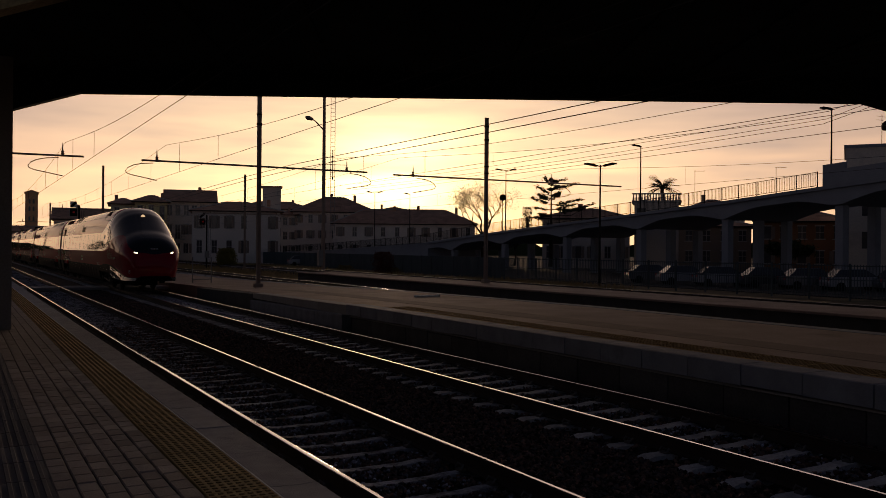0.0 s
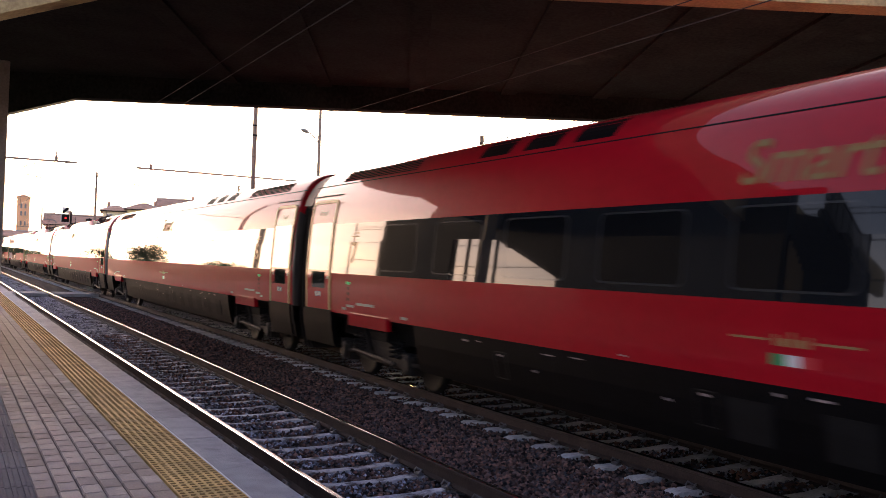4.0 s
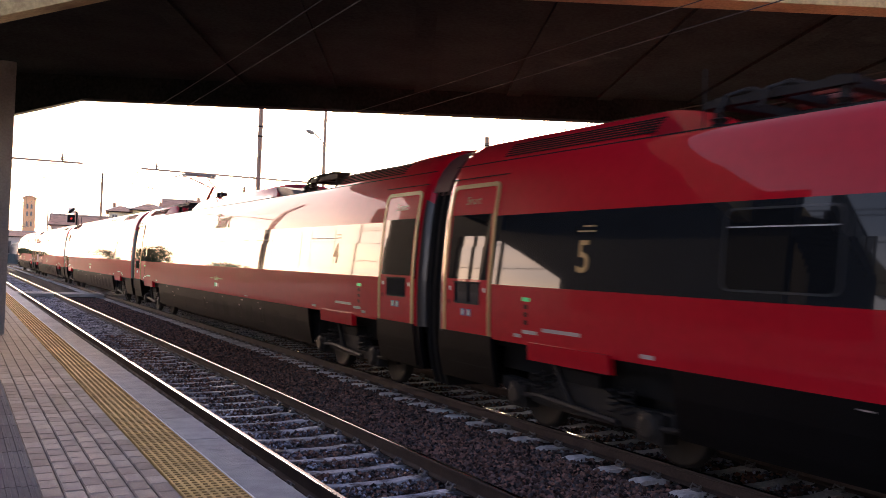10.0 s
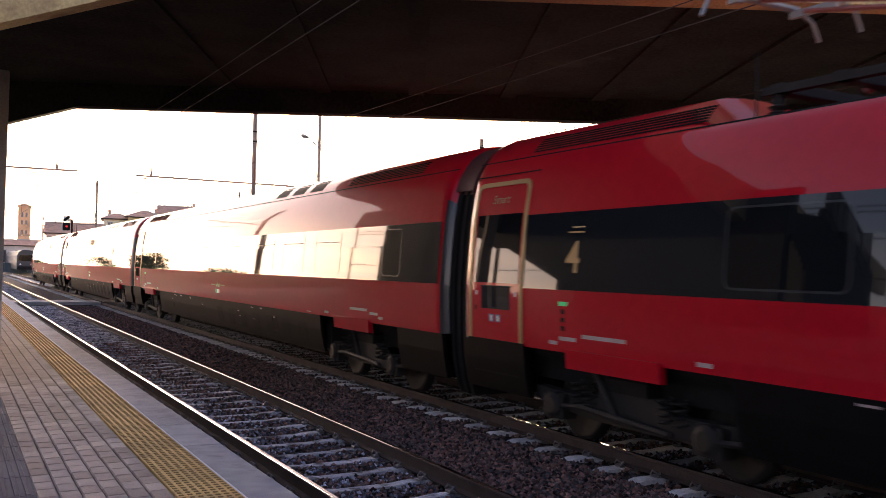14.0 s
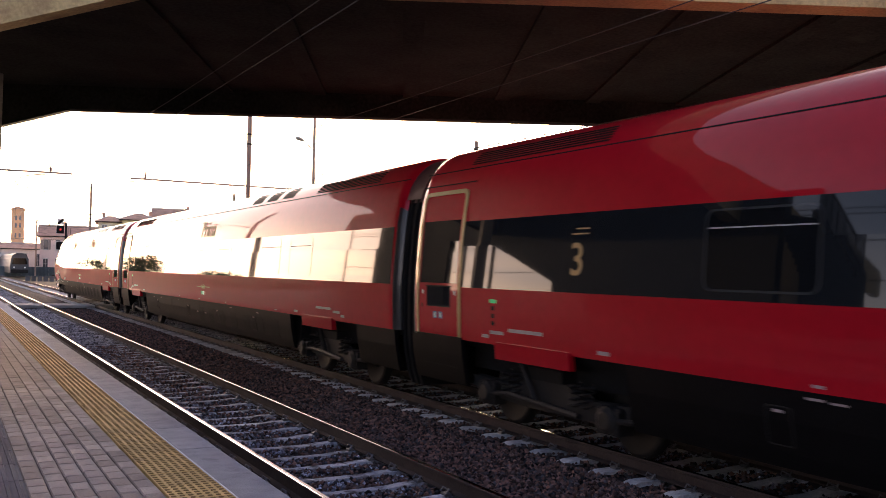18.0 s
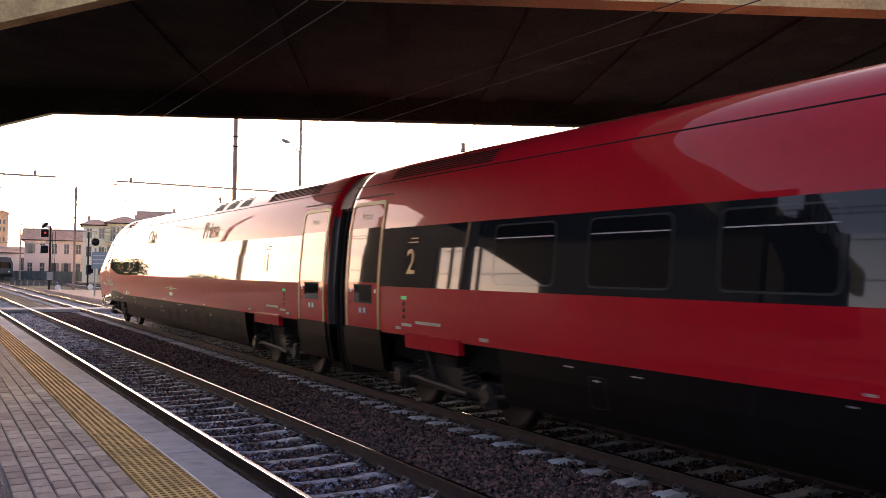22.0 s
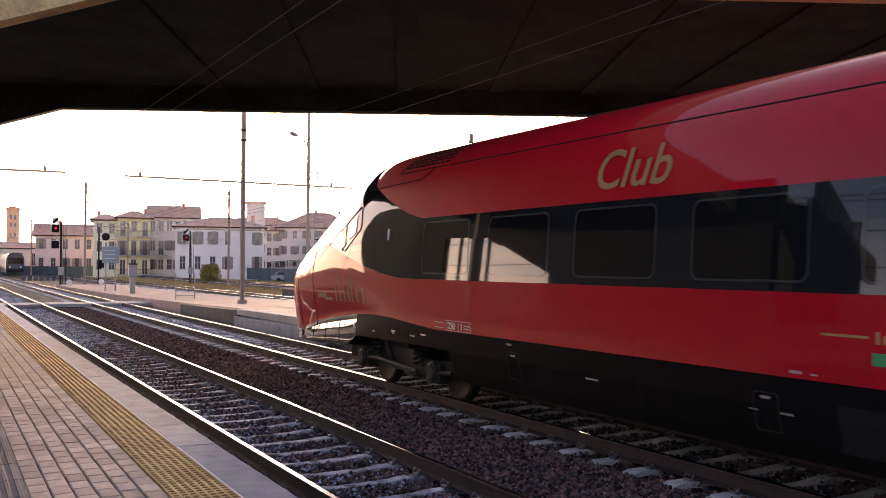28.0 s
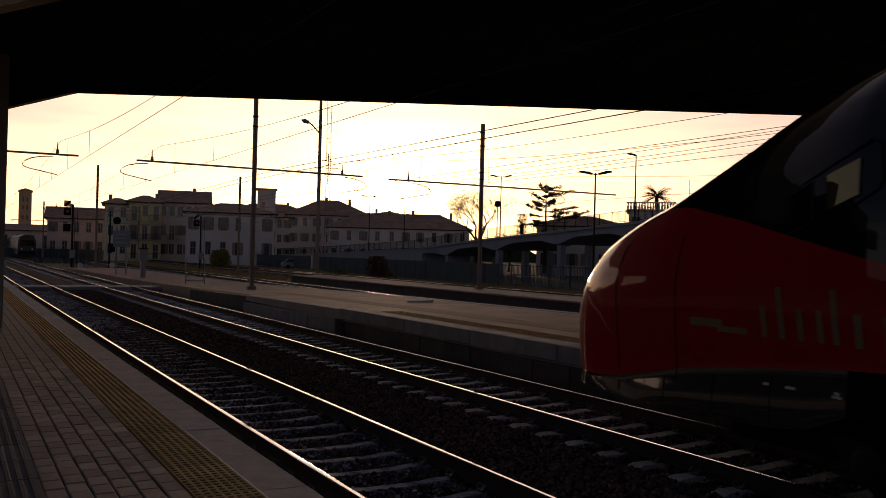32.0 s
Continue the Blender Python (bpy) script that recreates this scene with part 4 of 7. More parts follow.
    # filler boxes added to stop daylight showing through over and between the wheels
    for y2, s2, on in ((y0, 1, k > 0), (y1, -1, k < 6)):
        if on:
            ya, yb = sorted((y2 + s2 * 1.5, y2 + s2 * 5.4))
            part("underframe", Solid().box((-0.98, ya, 0.66), (0.98, yb, 1.0)), RUBBER, body, "black filler box over the bogie that stops daylight")
            part("underframe", Solid().box((-0.56, ya + 0.3, 0.22), (0.56, yb - 0.3, 0.66)), RUBBER, body, "black filler box between the wheels that stops daylight")
    # the same filler behind each nose
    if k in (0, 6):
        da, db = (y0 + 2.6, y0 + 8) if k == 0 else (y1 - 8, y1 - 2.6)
        part("underframe", Solid().box((-0.56, da, 0.22), (0.56, db, 0.98)), RUBBER, body, "black filler box between the wheels that stops daylight")
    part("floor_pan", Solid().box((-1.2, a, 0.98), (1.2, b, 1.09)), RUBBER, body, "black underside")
    # bogies with red boxes above them
    spots = [(y0 + 5.9 if k == 0 else y0 + 3.5), (y1 - 5.9 if k == 6 else y1 - 3.5)]
    for i, yb in enumerate(spots):
        bogie(body, yb)
        if (k == 0 and i == 0) or (k == 6 and i == 1):
            continue
        inner = yb + (0.15 if i == 0 else 0.02)
        for side in (-1, 1):
            bx = strip_along(0.9, 1.12, inner - 0.78, inner + 0.78, 0.035, side, 2, 0.09)
            part("step_box", bx, PAINT, body, "red step box over the bogie")
    # doors next to the gangways
    word = ("Smart", "Smart", "Smart", "Smart", "", "Prima", "Prima")[k]
    for side in (-1, 1):
        if DOORS[k][0]:
            door(body, y0 + 1.14, side, word)
        if DOORS[k][1]:
            door(body, y1 - 1.14, side, word)
    # windows
    first, step, count = WINDOWS[k]
    for i in range(count):
        yc = y1 - first - step * i
        part("window", WINDOW_PLAIN if k in (0, 6) or (k * 5 + i * 3) % 7 == 1 else WINDOW_LEFT, None, body, at=(0, yc, 0))
        part("window", WINDOW_RIGHT, None, body, at=(0, yc, 0))
    if k == 4:
        part("window", WINDOW_SMALL, None, body, at=(0, y0 + 2.08, 0))
    if k:
        hood = Solid()
        arch = [(w * 0.955, z - 0.05) for z, w in SIDE if z > 3.1]
        rim = [(-w, z) for w, z in arch] + [(w, z) for w, z in reversed(arch[:-1])]
        hood.sheet([[(x, y, z) for x, z in rim] for y in (y0 - 0.2, y0 - 0.1, y0 + 0.3)])
        hood.sheet([[(x * 0.96, y, z - 0.05) for x, z in rim] for y in (y0 - 0.2, y0 + 0.3)])
        hood.sheet([[(x, y0 - 0.2, z) for x, z in rim], [(x * 0.96, y0 - 0.2, z - 0.05) for x, z in rim]])
        part("gangway_hood", hood, HOOD, body, "dull reddish hood over the gangway", smooth=True)
    # gangway bellows to the next coach
    if k < 6:
        for r in range(5):
            g = Solid()
            w = 1.27 if r % 2 else 1.31
            prof = [(w / 1.42 * x, 0.5 + (z - 0.5) * 0.965) for x, z in [(-q, p) for p, q in SIDE] + [(q, p) for p, q in reversed(SIDE[:-1])]]
            g.prism(prof, y1 - 0.22 + r * 0.09, y1 - 0.22 + r * 0.09 + 0.075)
            part("gangway_rib", g, RUBBER, body, "black rib of the gangway bellows")
    # roof furniture: louvred vents near the ends, raised fairings
    for yv, ln in ((a + 1.3, 3.0), (b - 4.3, 3.0)):
        if (k == 0 and yv < a + 2) or (k == 6 and yv > b - 5):
            continue
        v = Solid()
        for j in range(6):
            zz = 3.6 + j * 0.035
            x = -(lerp(SIDE, zz) + 0.004)
            v.box((x - 0.005, yv, zz), (x + 0.012, yv + ln, zz + 0.016))
        part("roof_vent", v, RUBBER, body, "black louvred roof vent")
    for j in range(3):
        yv = (b - 9.2 if k == 0 else a + 5.7) + j * 1.1
        if k in (2, 3):
            break
        part("roof_hatch", strip_along(3.61, 3.85, yv, yv + 0.75, 0.003, -1, 4, 0.006), SKIRT, body, "dark roof hatch")
    for y2, s2, on in ((y0, 1, k > 0), (y1, -1, k < 6)):
        if not on:
            continue
        for q0, q1, zz in ((2.98, 3.72, 1.27), (2.55, 2.86, 1.22), (2.35, 2.5, 1.16), (4.75, 4.95, 1.14)):
            ya, yb = sorted((y2 + s2 * q0, y2 + s2 * q1))
            part("plate_bar", strip_along(zz, zz + 0.045, ya, yb, 0.004, -1, 1, 0.004), STENCIL, body, "row of small pale marks")
        if DOORS[k][0 if s2 > 0 else 1]:
            yl = y2 + s2 * 2.62
            part("door_led", strip_along(1.63, 1.68, yl - 0.075, yl + 0.075, 0.006, -1, 1, 0.008), GREEN_LED, body, "small green door lamp")
            for j in range(3):
                part("socket", strip_along(1.535 - j * 0.1, 1.59 - j * 0.1, yl - 0.03, yl + 0.04, 0.004, -1, 1, 0.006), RUBBER, body, "small black socket")
    spots = random.Random(70 + k)
    lo, hi = a + (1.2 if k == 0 else 5.4), b - (1.2 if k == 6 else 5.4)
    for j in range(11):
        ym, zm = spots.uniform(lo, hi), spots.choice((1.0, 1.01, 0.98, 0.74, 1.12))
        part("mark", strip_along(zm, zm + spots.uniform(0.012, 0.03), ym, ym + spots.uniform(0.06, 0.22), 0.004, -1, 1, 0.004), STENCIL, body, "tiny pale stencil mark")
    for j in range(4):
        ym = lo + (hi - lo) * (j + spots.uniform(0.2, 0.8)) / 4
        part("hatch_frame", ring_along(ym - 0.14, 0.56, ym + 0.14, 0.92, 0.012, 0.006, -1, 0.03, 0.01), STEEL, body, "thin frame of an underfloor hatch")
        part("latch", strip_along(0.86, 0.885, ym - 0.05, ym + 0.05, 0.008, -1, 1, 0.006), STENCIL, body, "pale latch mark")
    for q in (0.25, 0.5, 0.75):
        ym = lo + (hi - lo) * q
        part("skirt_joint", strip_along(0.37, 1.07, ym - 0.006, ym + 0.006, 0.002, -1, 5, 0.004), RUBBER, body, "dark joint between skirt panels")
    return body, a, b


def nose_details(body, m, lit):
    """Lamps, cab side windows, wiper panel line and the emblem of a nose."""
    for s in (-1, 1):
        lamp, edge = Solid(), Solid()
        pts = []
        for j in range(12):
            xx, zz = 0.79 + 0.095 * math.cos(j * 0.5236), 1.775 + 0.046 * math.sin(j * 0.5236 + 0.4)
            dd = 0.34
            while half_width(dd, zz) < xx and dd < 2:
                dd += 0.01
            pts.append((xx, dd, zz))
        lamp.v = [(s * (xx + 0.006), dd - 0.016, zz) for xx, dd, zz in pts]
        lamp.face(*range(12))
        part("headlight", lamp, HEADLIGHT if lit else PANE, body, "headlight behind clear cover", at=m)
        ring = [(s * (xx + 0.004), dd - 0.008, zz) for xx, dd, zz in pts + pts[:1]]
        part("headlight_rim", edge.tube(ring, 0.014, 4), RUBBER, body, "black headlight rim", at=m)
        for quad, mat, lab in (([(4.28, 2.79), (4.6, 2.92), (4.62, 2.6), (4.33, 2.48)], PANE if lit else CAB_GLASS, "cab side window"),
                               ([(3.92, 2.63), (4.15, 2.75), (4.19, 2.39), (3.96, 2.28)], PANE, "grey tinted cab window")):
            cab = Solid()
            cd, cz = sum(q[0] for q in quad) / len(quad), sum(q[1] for q in quad) / len(quad)
            out = [(s * (half_width(d2, z2) + 0.012), d2, z2) for d2, z2 in quad]
            small = [(cd + (d2 - cd) * 0.93, cz + (z2 - cz) * 0.93) for d2, z2 in quad]
            cab.v += out + [(s * (half_width(d2, z2) + 0.012), d2, z2) for d2, z2 in small]
            n = len(quad)
            cab.slot = 1
            for i in range(n):
                j = (i + 1) % n
                cab.face(i, j, n + j, n + i)
            cab.slot = 0
            cab.face(*range(n, 2 * n))
            part("cab_window", cab, [mat, SEAL], body, lab, at=m)
        quad = [(4.0, 2.64), (4.06, 2.72), (4.68, 3.05), (4.76, 3.02), (4.82, 2.72), (4.78, 2.64), (4.18, 2.28), (4.08, 2.28), (4.0, 2.64)]
        part("window_seal", Solid().tube([(s * (half_width(d2, z2) + 0.004), d2, z2) for d2, z2 in quad], 0.012, 4), RUBBER, body, "black seal round the cab window", at=m)
        bar = Solid()
        bar.tube([(s * (half_width(5.88, z) + 0.01), 5.88, z) for z in (2.44, 2.52, 2.62)], 0.016, 6)
        part("cab_handle", bar, WHITE, body, "short white grab handle", at=m)
        for dd, tilt, za, zb in ((2.5, 0.12, 0.8, 2.3), (1.55, 0.1, 0.8, 2.2)):
            seam = Solid()
            seam.tube([(s * (half_width(dd + (z - 1.1) * tilt, z) + 0.001), dd + (z - 1.1) * tilt, z) for z in [za + (zb - za) * i / 11 for i in range(12)]], 0.006, 4)
            part("nose_seam", seam, RUBBER, body, "panel seam on the nose", at=m)
        line = Solid()
        line.tube([(s * (half_width(dd, zz) + 0.001), dd, zz) for dd, zz in ((4.95, 3.335), (5.4, 3.345), (6.0, 3.36), (6.68, 3.38), (6.88, 3.45), (7.0, 3.535))], 0.009, 4)
        part("nose_seam", line, RUBBER, body, "curved seam above the cab", at=m)
        grid = Solid()
        for row in range(5):
            for col in range(9):
                d0 = 5.98 + col * 0.16 + row * 0.04
                z0 = 3.6 + row * 0.055
                ring = [(s * (half_width(dd, zz) + 0.006), dd, zz) for dd, zz in ((d0, z0), (d0 + 0.115, z0), (d0 + 0.115, z0 + 0.038), (d0, z0 + 0.038))]
                n = len(grid.v)
                grid.v += ring + [(x - s * 0.02, y, z) for x, y, z in ring]
                grid.face(n, n + 1, n + 2, n + 3)
                for i in range(4):
                    j = (i + 1) % 4
                    grid.face(n + i, n + j, n + 4 + j, n + 4 + i)
        part("roof_grille", grid, RUBBER, body, "black roof grille of small slots", at=m)
        part("nose_seam", Solid().tube([(s * (half_width(dd, zz) + 0.001), dd, zz) for dd, zz in ((6.02, 3.72), (5.92, 3.62), (5.86, 3.535), (6.3, 3.54), (6.9, 3.545), (7.4, 3.545))], 0.008, 4), RUBBER, body, "seam round the roof grille", at=m)
        for dd, zz, ln in ((3.62, 0.92, 0.06), (3.87, 0.92, 0.1), (4.37, 0.94, 0.05), (4.35, 0.91, 0.09), (5.24, 0.9, 0.1), (6.0, 0.95, 0.13), (6.04, 0.92, 0.05), (6.66, 0.92, 0.06), (6.74, 0.92, 0.06), (7.0, 0.96, 0.16)):
            mark = Solid()
            mark.v = [(s * (half_width(d2, z2) + 0.005), d2, z2) for d2, z2 in ((dd, zz), (dd + ln, zz), (dd + ln, zz + 0.025), (dd, zz + 0.025))]
            mark.face(0, 1, 2, 3)
            part("stencil", mark, LETTER_GREY, body, "tiny pale stencil mark", at=m)
        for dd in (1.5, 2.3, 3.0, 3.7):
            hatch = Solid()
            zz0, zz1 = lerp(LOW, dd) + 0.06, lerp(Z1, dd) - 0.06
            if zz1 - zz0 > 0.1:
                hatch.tube([(s * (half_width(dd, zz) + 0.002), dd, zz) for zz in (zz0, (zz0 + zz1) / 2, zz1)], 0.007, 4)
                part("skirt_seam", hatch, RUBBER, body, "seam of the nose skirt", at=m)
    if lit:
        lens = Solid().turn((0, 3.36, lerp(TOP, 3.36) + 0.02), (0, -0.9, 0.45), [(-0.03, 0.09), (0.0, 0.085), (0.015, 0.05)], 14)
        part("top_lamp", lens, TOP_LAMP, body, "small lamp above the windscreen", at=m)
        for q in (-0.15, -0.03, 0.09):
            part("maker_bar", Solid().box((q, 0.52, 1.93), (q + 0.07, 0.56, 1.99)), LETTER_GREY, body, "pale bar of a word mark under the windscreen", at=m)
        words("fleet_number", "15", 0.24, LETTER_GREY, body, Matrix.Translation((-(half_width(0.62, 0.92) + 0.1), 0.84, 0.84)) @ Matrix.Rotation(-math.pi / 2 + 0.37, 4, "Z") @ Matrix.Rotation(math.pi / 2, 4, "X"), "pale number on the nose")
    # emblem: a running animal and a word mark, as plain bars
    side = -1 if lit else 1
    marks = ((2.71, 1.48, 0.07, 0.4), (2.98, 1.44, 0.06, 0.3), (3.4, 1.43, 0.29, 0.07), (3.68, 1.43, 0.29, 0.07), (3.94, 1.44, 0.47, 0.06), (4.14, 1.44, 0.29, 0.06), (4.36, 1.44, 0.29, 0.06), (4.56, 1.44, 0.46, 0.06), (4.76, 1.44, 0.29, 0.06))
    for y, z0, h, w in marks if lit else ((2.75, 1.4, 0.08, 0.42), (3.1, 1.36, 0.06, 0.36), (3.63, 1.36, 0.28, 0.06), (3.82, 1.36, 0.46, 0.06), (4.02, 1.36, 0.28, 0.06), (4.22, 1.36, 0.28, 0.06), (4.37, 1.36, 0.47, 0.06), (4.58, 1.35, 0.28, 0.07), (4.85, 1.35, 0.28, 0.07)):
        em = Solid()
        for q in range(4):
            za, zb = z0 + h * q / 4, z0 + h * (q + 1) / 4
            k = len(em.v)
            em.v += [(side * (half_width(yy, zz) + 0.004), yy, zz) for yy, zz in ((y, za), (y + w, za), (y + w, zb), (y, zb))]
            em.face(*((k, k + 1, k + 2, k + 3)))
        part("emblem_bar", em, EMBLEM, body, "dull gold bar of the word mark", at=m)
    return body


# amber metal tint stands in for evening sky showing through the cab
CAB_GLASS = surface("pale_cab_glass", (0.5, 0.37, 0.14), 0.02, metal=0.9, var=0.05, coat=1.0, bump=0)
coaches = [coach(k) for k in range(7)]

# numbers and class words in gold on the sides
NAMES = ["Smart", "Smart", "Smart", "Smart", "", "Prima", "Prima"]
NUMBERS = [((-2.8,), ()), ((), (2.87,)), ((-3.75,), (2.87,)), ((-2.8,), (3.78,)), ((-4.38,), ()), ((-2.82,), ()), ((), (3.68,))]
WORD_AT = [15.42, 11.6, 11.4, 12.44, 0, 12.49, 17.78]
FLAG_AT = [12.0, 12.2, 12.0, 12.82, 12.5, 12.95, 14.45]
for k, (body, a, b) in enumerate(coaches):
    rear = END + k * PITCH
    for yn in [rear + q for q in NUMBERS[k][0]] + [rear - PITCH + q for q in NUMBERS[k][1]]:
        words("number", str(7 - k), 0.54, GOLD, body, side_matrix(yn + 0.155, 2.03), "gold coach number", bold=0.004)
        for zz, ln in ((2.56, 0.22), (2.5, 0.3)):
            part("class_bar", strip_along(zz, zz + 0.018, yn - 0.16, yn - 0.16 + ln, 0.007, -1, 1, 0.004), GOLD, body, "small gold bar of writing")
    if NAMES[k]:
        start = WORD_AT[k] if k == 0 else LONG - WORD_AT[k] if k == 6 else rear - WORD_AT[k]
        words("class_word", NAMES[k], 0.6 if k < 5 else 0.64, LETTER_GOLD, body, side_matrix(start, 2.89), "gold class word above the windows", lean=0.25, bold=0.005)
    if k == 6:
        words("class_word", "Club", 0.62, LETTER_GOLD, body, side_matrix(LONG - 10.98, 2.9), "gold class word above the windows", lean=0.25, bold=0.005)
    yf = LONG - FLAG_AT[k] - 0.47 if k == 6 else rear - FLAG_AT[k] - 0.47
    for j, fm in enumerate((FLAG_R, FLAG_W, FLAG_G)):
        part("flag_stripe", strip_along(1.26, 1.36, yf + j * 0.157, yf + j * 0.157 + 0.152, 0.003, -1, 1, 0.004), fm, body, "stripe of a small flag")
    part("wing_bar", strip_along(1.47, 1.49, yf - 0.42, yf + 0.0, 0.003, -1, 1, 0.004), GOLD, body, "thin gold wing")
    part("wing_bar", strip_along(1.47, 1.49, yf + 0.5, yf + 0.92, 0.003, -1, 1, 0.004), GOLD, body)
    for q0, q1, zb in ((0.06, 0.09, 1.53), (0.12, 0.2, 1.5), (0.23, 0.26, 1.56), (0.29, 0.37, 1.5), (0.4, 0.43, 1.53)):
        part("word_bar", strip_along(1.43, zb, yf + q0, yf + q1, 0.003, -1, 1, 0.004), GOLD, body, "gold bar of the word mark")


def pantograph(body, y, raised, back):
    """Insulators, base frame, lower and upper arms, bow head."""
    well = 3.55
    base = Solid()
    for s in (-0.75, 0.75):
        base.box((s - 0.05, y - 0.9, well + 0.28), (s + 0.05, y + 0.9, well + 0.36))
    for q in (-0.7, 0.0, 0.7):
        base.box((-0.8, y + q - 0.08, well + 0.28), (0.8, y + q + 0.08, well + 0.38))
    part("pantograph_base", base, STEEL, body, "dark base frame of the pantograph")
    head = 5.08 if raised else 4.02
    tip = y + (1.3 if raised else 0.3)
    knee = (y - 0.85, 4.5) if raised else (y - 1.5, 3.95)
    part("lower_arm", Solid().tube([(0, y + 0.3, well + 0.34), (0, knee[0], knee[1])], 0.055, 8), PANTO_RED, body, "thick lower arm")
    part("control_rod", Solid().tube([(0.3, y - 0.35, well + 0.34), (0.14, knee[0] - 0.14, knee[1] - 0.1)], 0.025, 6), PANTO_RED, body, "thin control rod")
    for s in (-1, 1):
        part("upper_arm", Solid().tube([(0.1 * s, knee[0], knee[1]), (0.35 * s, tip, head - 0.1)], 0.03, 6), PANTO_RED, body, "upper arm")
    for q in (-0.27, 0.27):
        bow = Solid().tube([(-0.95, tip + q, head - 0.3), (-0.84, tip + q, head - 0.1), (-0.6, tip + q, head - 0.01), (0.6, tip + q, head - 0.01), (0.84, tip + q, head - 0.1), (0.95, tip + q, head - 0.3)], 0.024, 6)
        bow.box((-0.55, tip + q - 0.05, head - 0.01), (0.55, tip + q + 0.05, head + 0.035), 0.01)
        part("contact_strip", bow, GALV if raised else STEEL, body, "grey contact strip with drooping horns")
    for s in (-0.5, 0.5):
        part("head_bar", Solid().box((s - 0.03, tip - 0.3, head - 0.1), (s + 0.03, tip + 0.3, head - 0.02)), GALV if raised else STEEL, body, "cross bar of the head")
    for s in (-0.72, 0.72):
        for q in (-0.75, 0.75):
            part("insulator", Solid().turn((s, y + q, well), (0, 0, 1), [(0, 0.07), (0.04, 0.1), (0.06, 0.06), (0.1, 0.1), (0.12, 0.06), (0.16, 0.1), (0.18, 0.06), (0.28, 0.06)], 10), STEEL, body, "dark ribbed insulator")
    if back:
        part("roof_cable", Solid().tube([(0.0, y - 0.9, 4.05), (0.1, y - 1.3, 4.2), (0.15, y - 1.6, 4.3), (-0.1, y - 2.2, 4.1)], 0.04, 6), STEEL, body, "roof cable")
        part("switch", Solid().turn((0.1, y - 1.75, well), (0, 0, 1), [(0, 0.12), (0.1, 0.17), (0.16, 0.12), (0.22, 0.17), (0.28, 0.12), (0.34, 0.17), (0.4, 0.12), (0.48, 0.2), (0.7, 0.2), (0.74, 0.1)], 12), STEEL, body, "dark roof switch")
        part("arrester", Solid().turn((-0.5, y - 2.1, well), (0, 0, 1), [(0, 0.12), (0.1, 0.14), (0.34, 0.14), (0.42, 0.08)], 12), STEEL, body, "surge arrester")
    part("whip", Solid().tube([(-0.4, y + 1.3, well), (-0.4, y + 1.3, 4.4)], 0.012, 5), STEEL, body, "thin upright rod")


FAIRING = surface("dark_roof_fairing", (0.045, 0.04, 0.04), 0.5, var=0.3, scale=2, fine=15)
PANTO_RED = surface("pantograph_red", (0.22, 0.05, 0.035), 0.6, var=0.2)
for k, back, raised in ((2, False, False), (2, True, False), (3, False, False), (3, True, True)):
    body, a, b = coaches[k]
    spot_y = b - 5.6 if back else a + (5.7 if k == 2 else 6.0)
    pantograph(body, spot_y, raised, back)
    if not back:
        hump = Solid().prism([(spot_y + 1.55, 3.5), (spot_y + 3.3, 3.5), (spot_y + 3.3, 3.87), (spot_y + 2.55, 3.85), (spot_y + 1.9, 3.74)], -0.82, 0.82, "x")
        part("well_fairing", hump, FAIRING, body, "dark sloping fairing at the end of the roof well")
        for q, r in ((0.95, 0.09), (1.25, 0.11)):
            part("insulator", Solid().turn((-0.62, spot_y + q, 3.55), (0, 0, 1), [(0, r), (0.05, r * 1.4), (0.08, r), (0.13, r * 1.4), (0.16, r), (0.21, r * 1.4), (0.24, r), (0.3, r * 0.6)], 10), STEEL, body, "dark ribbed insulator")

# ---- unseen walls, canopy and trees on the station side that close the place, block light and mirror in the train ----
# near-black, so wall and stair mirror in the train as dark as shade
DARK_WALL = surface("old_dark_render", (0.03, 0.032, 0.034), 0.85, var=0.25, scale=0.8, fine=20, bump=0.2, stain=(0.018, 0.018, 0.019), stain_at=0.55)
PLASTER = surface("station_plaster", (0.28, 0.24, 0.19), 0.85, var=0.2, scale=0.6, fine=20, bump=0.15, stain=(0.2, 0.17, 0.14), stain_at=0.56)
abut = thing("bridge_abutment", "dark concrete abutment wall with a sloping opening under the bridge", "wall", kind="structure")
# last panel is raised to hide bright sky from the train's mirror image
wall = Solid()
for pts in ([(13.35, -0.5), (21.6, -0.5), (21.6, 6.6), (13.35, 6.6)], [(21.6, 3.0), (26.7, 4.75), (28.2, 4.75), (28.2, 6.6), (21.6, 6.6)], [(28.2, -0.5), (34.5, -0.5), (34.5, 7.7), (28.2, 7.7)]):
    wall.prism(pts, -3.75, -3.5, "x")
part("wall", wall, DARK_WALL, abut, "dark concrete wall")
for yy in (25.4, 27.3):
    part("post", Solid().tube([(-3.7, yy, -0.5), (-3.7, yy, 4.3 if yy < 26 else 4.75)], 0.07, 8), STEEL, abut, "steel post in the opening")
# canopy and its tall back wall stand out of view and cut sky light
canopy = thing("platform_canopy", "flat concrete canopy added out of view behind", "canopy", (-3, -12, 0))
part("slab", Solid().box((-5.5, -14, 4.3), (4.4, 6, 4.55), 0.03), CONCRETE, canopy, "concrete roof slab")
for yy in (-12, -5, 4):
    part("column", Solid().tube([(0, yy, -0.45), (0, yy, 4.3)], 0.2, 12), CONCRETE, canopy, "round concrete column")
part("back_wall", Solid().box((-6.2, -14, -0.5), (-5.5, 5, 9.0)), PLASTER, canopy, "unseen tall back wall that blocks light from the side")
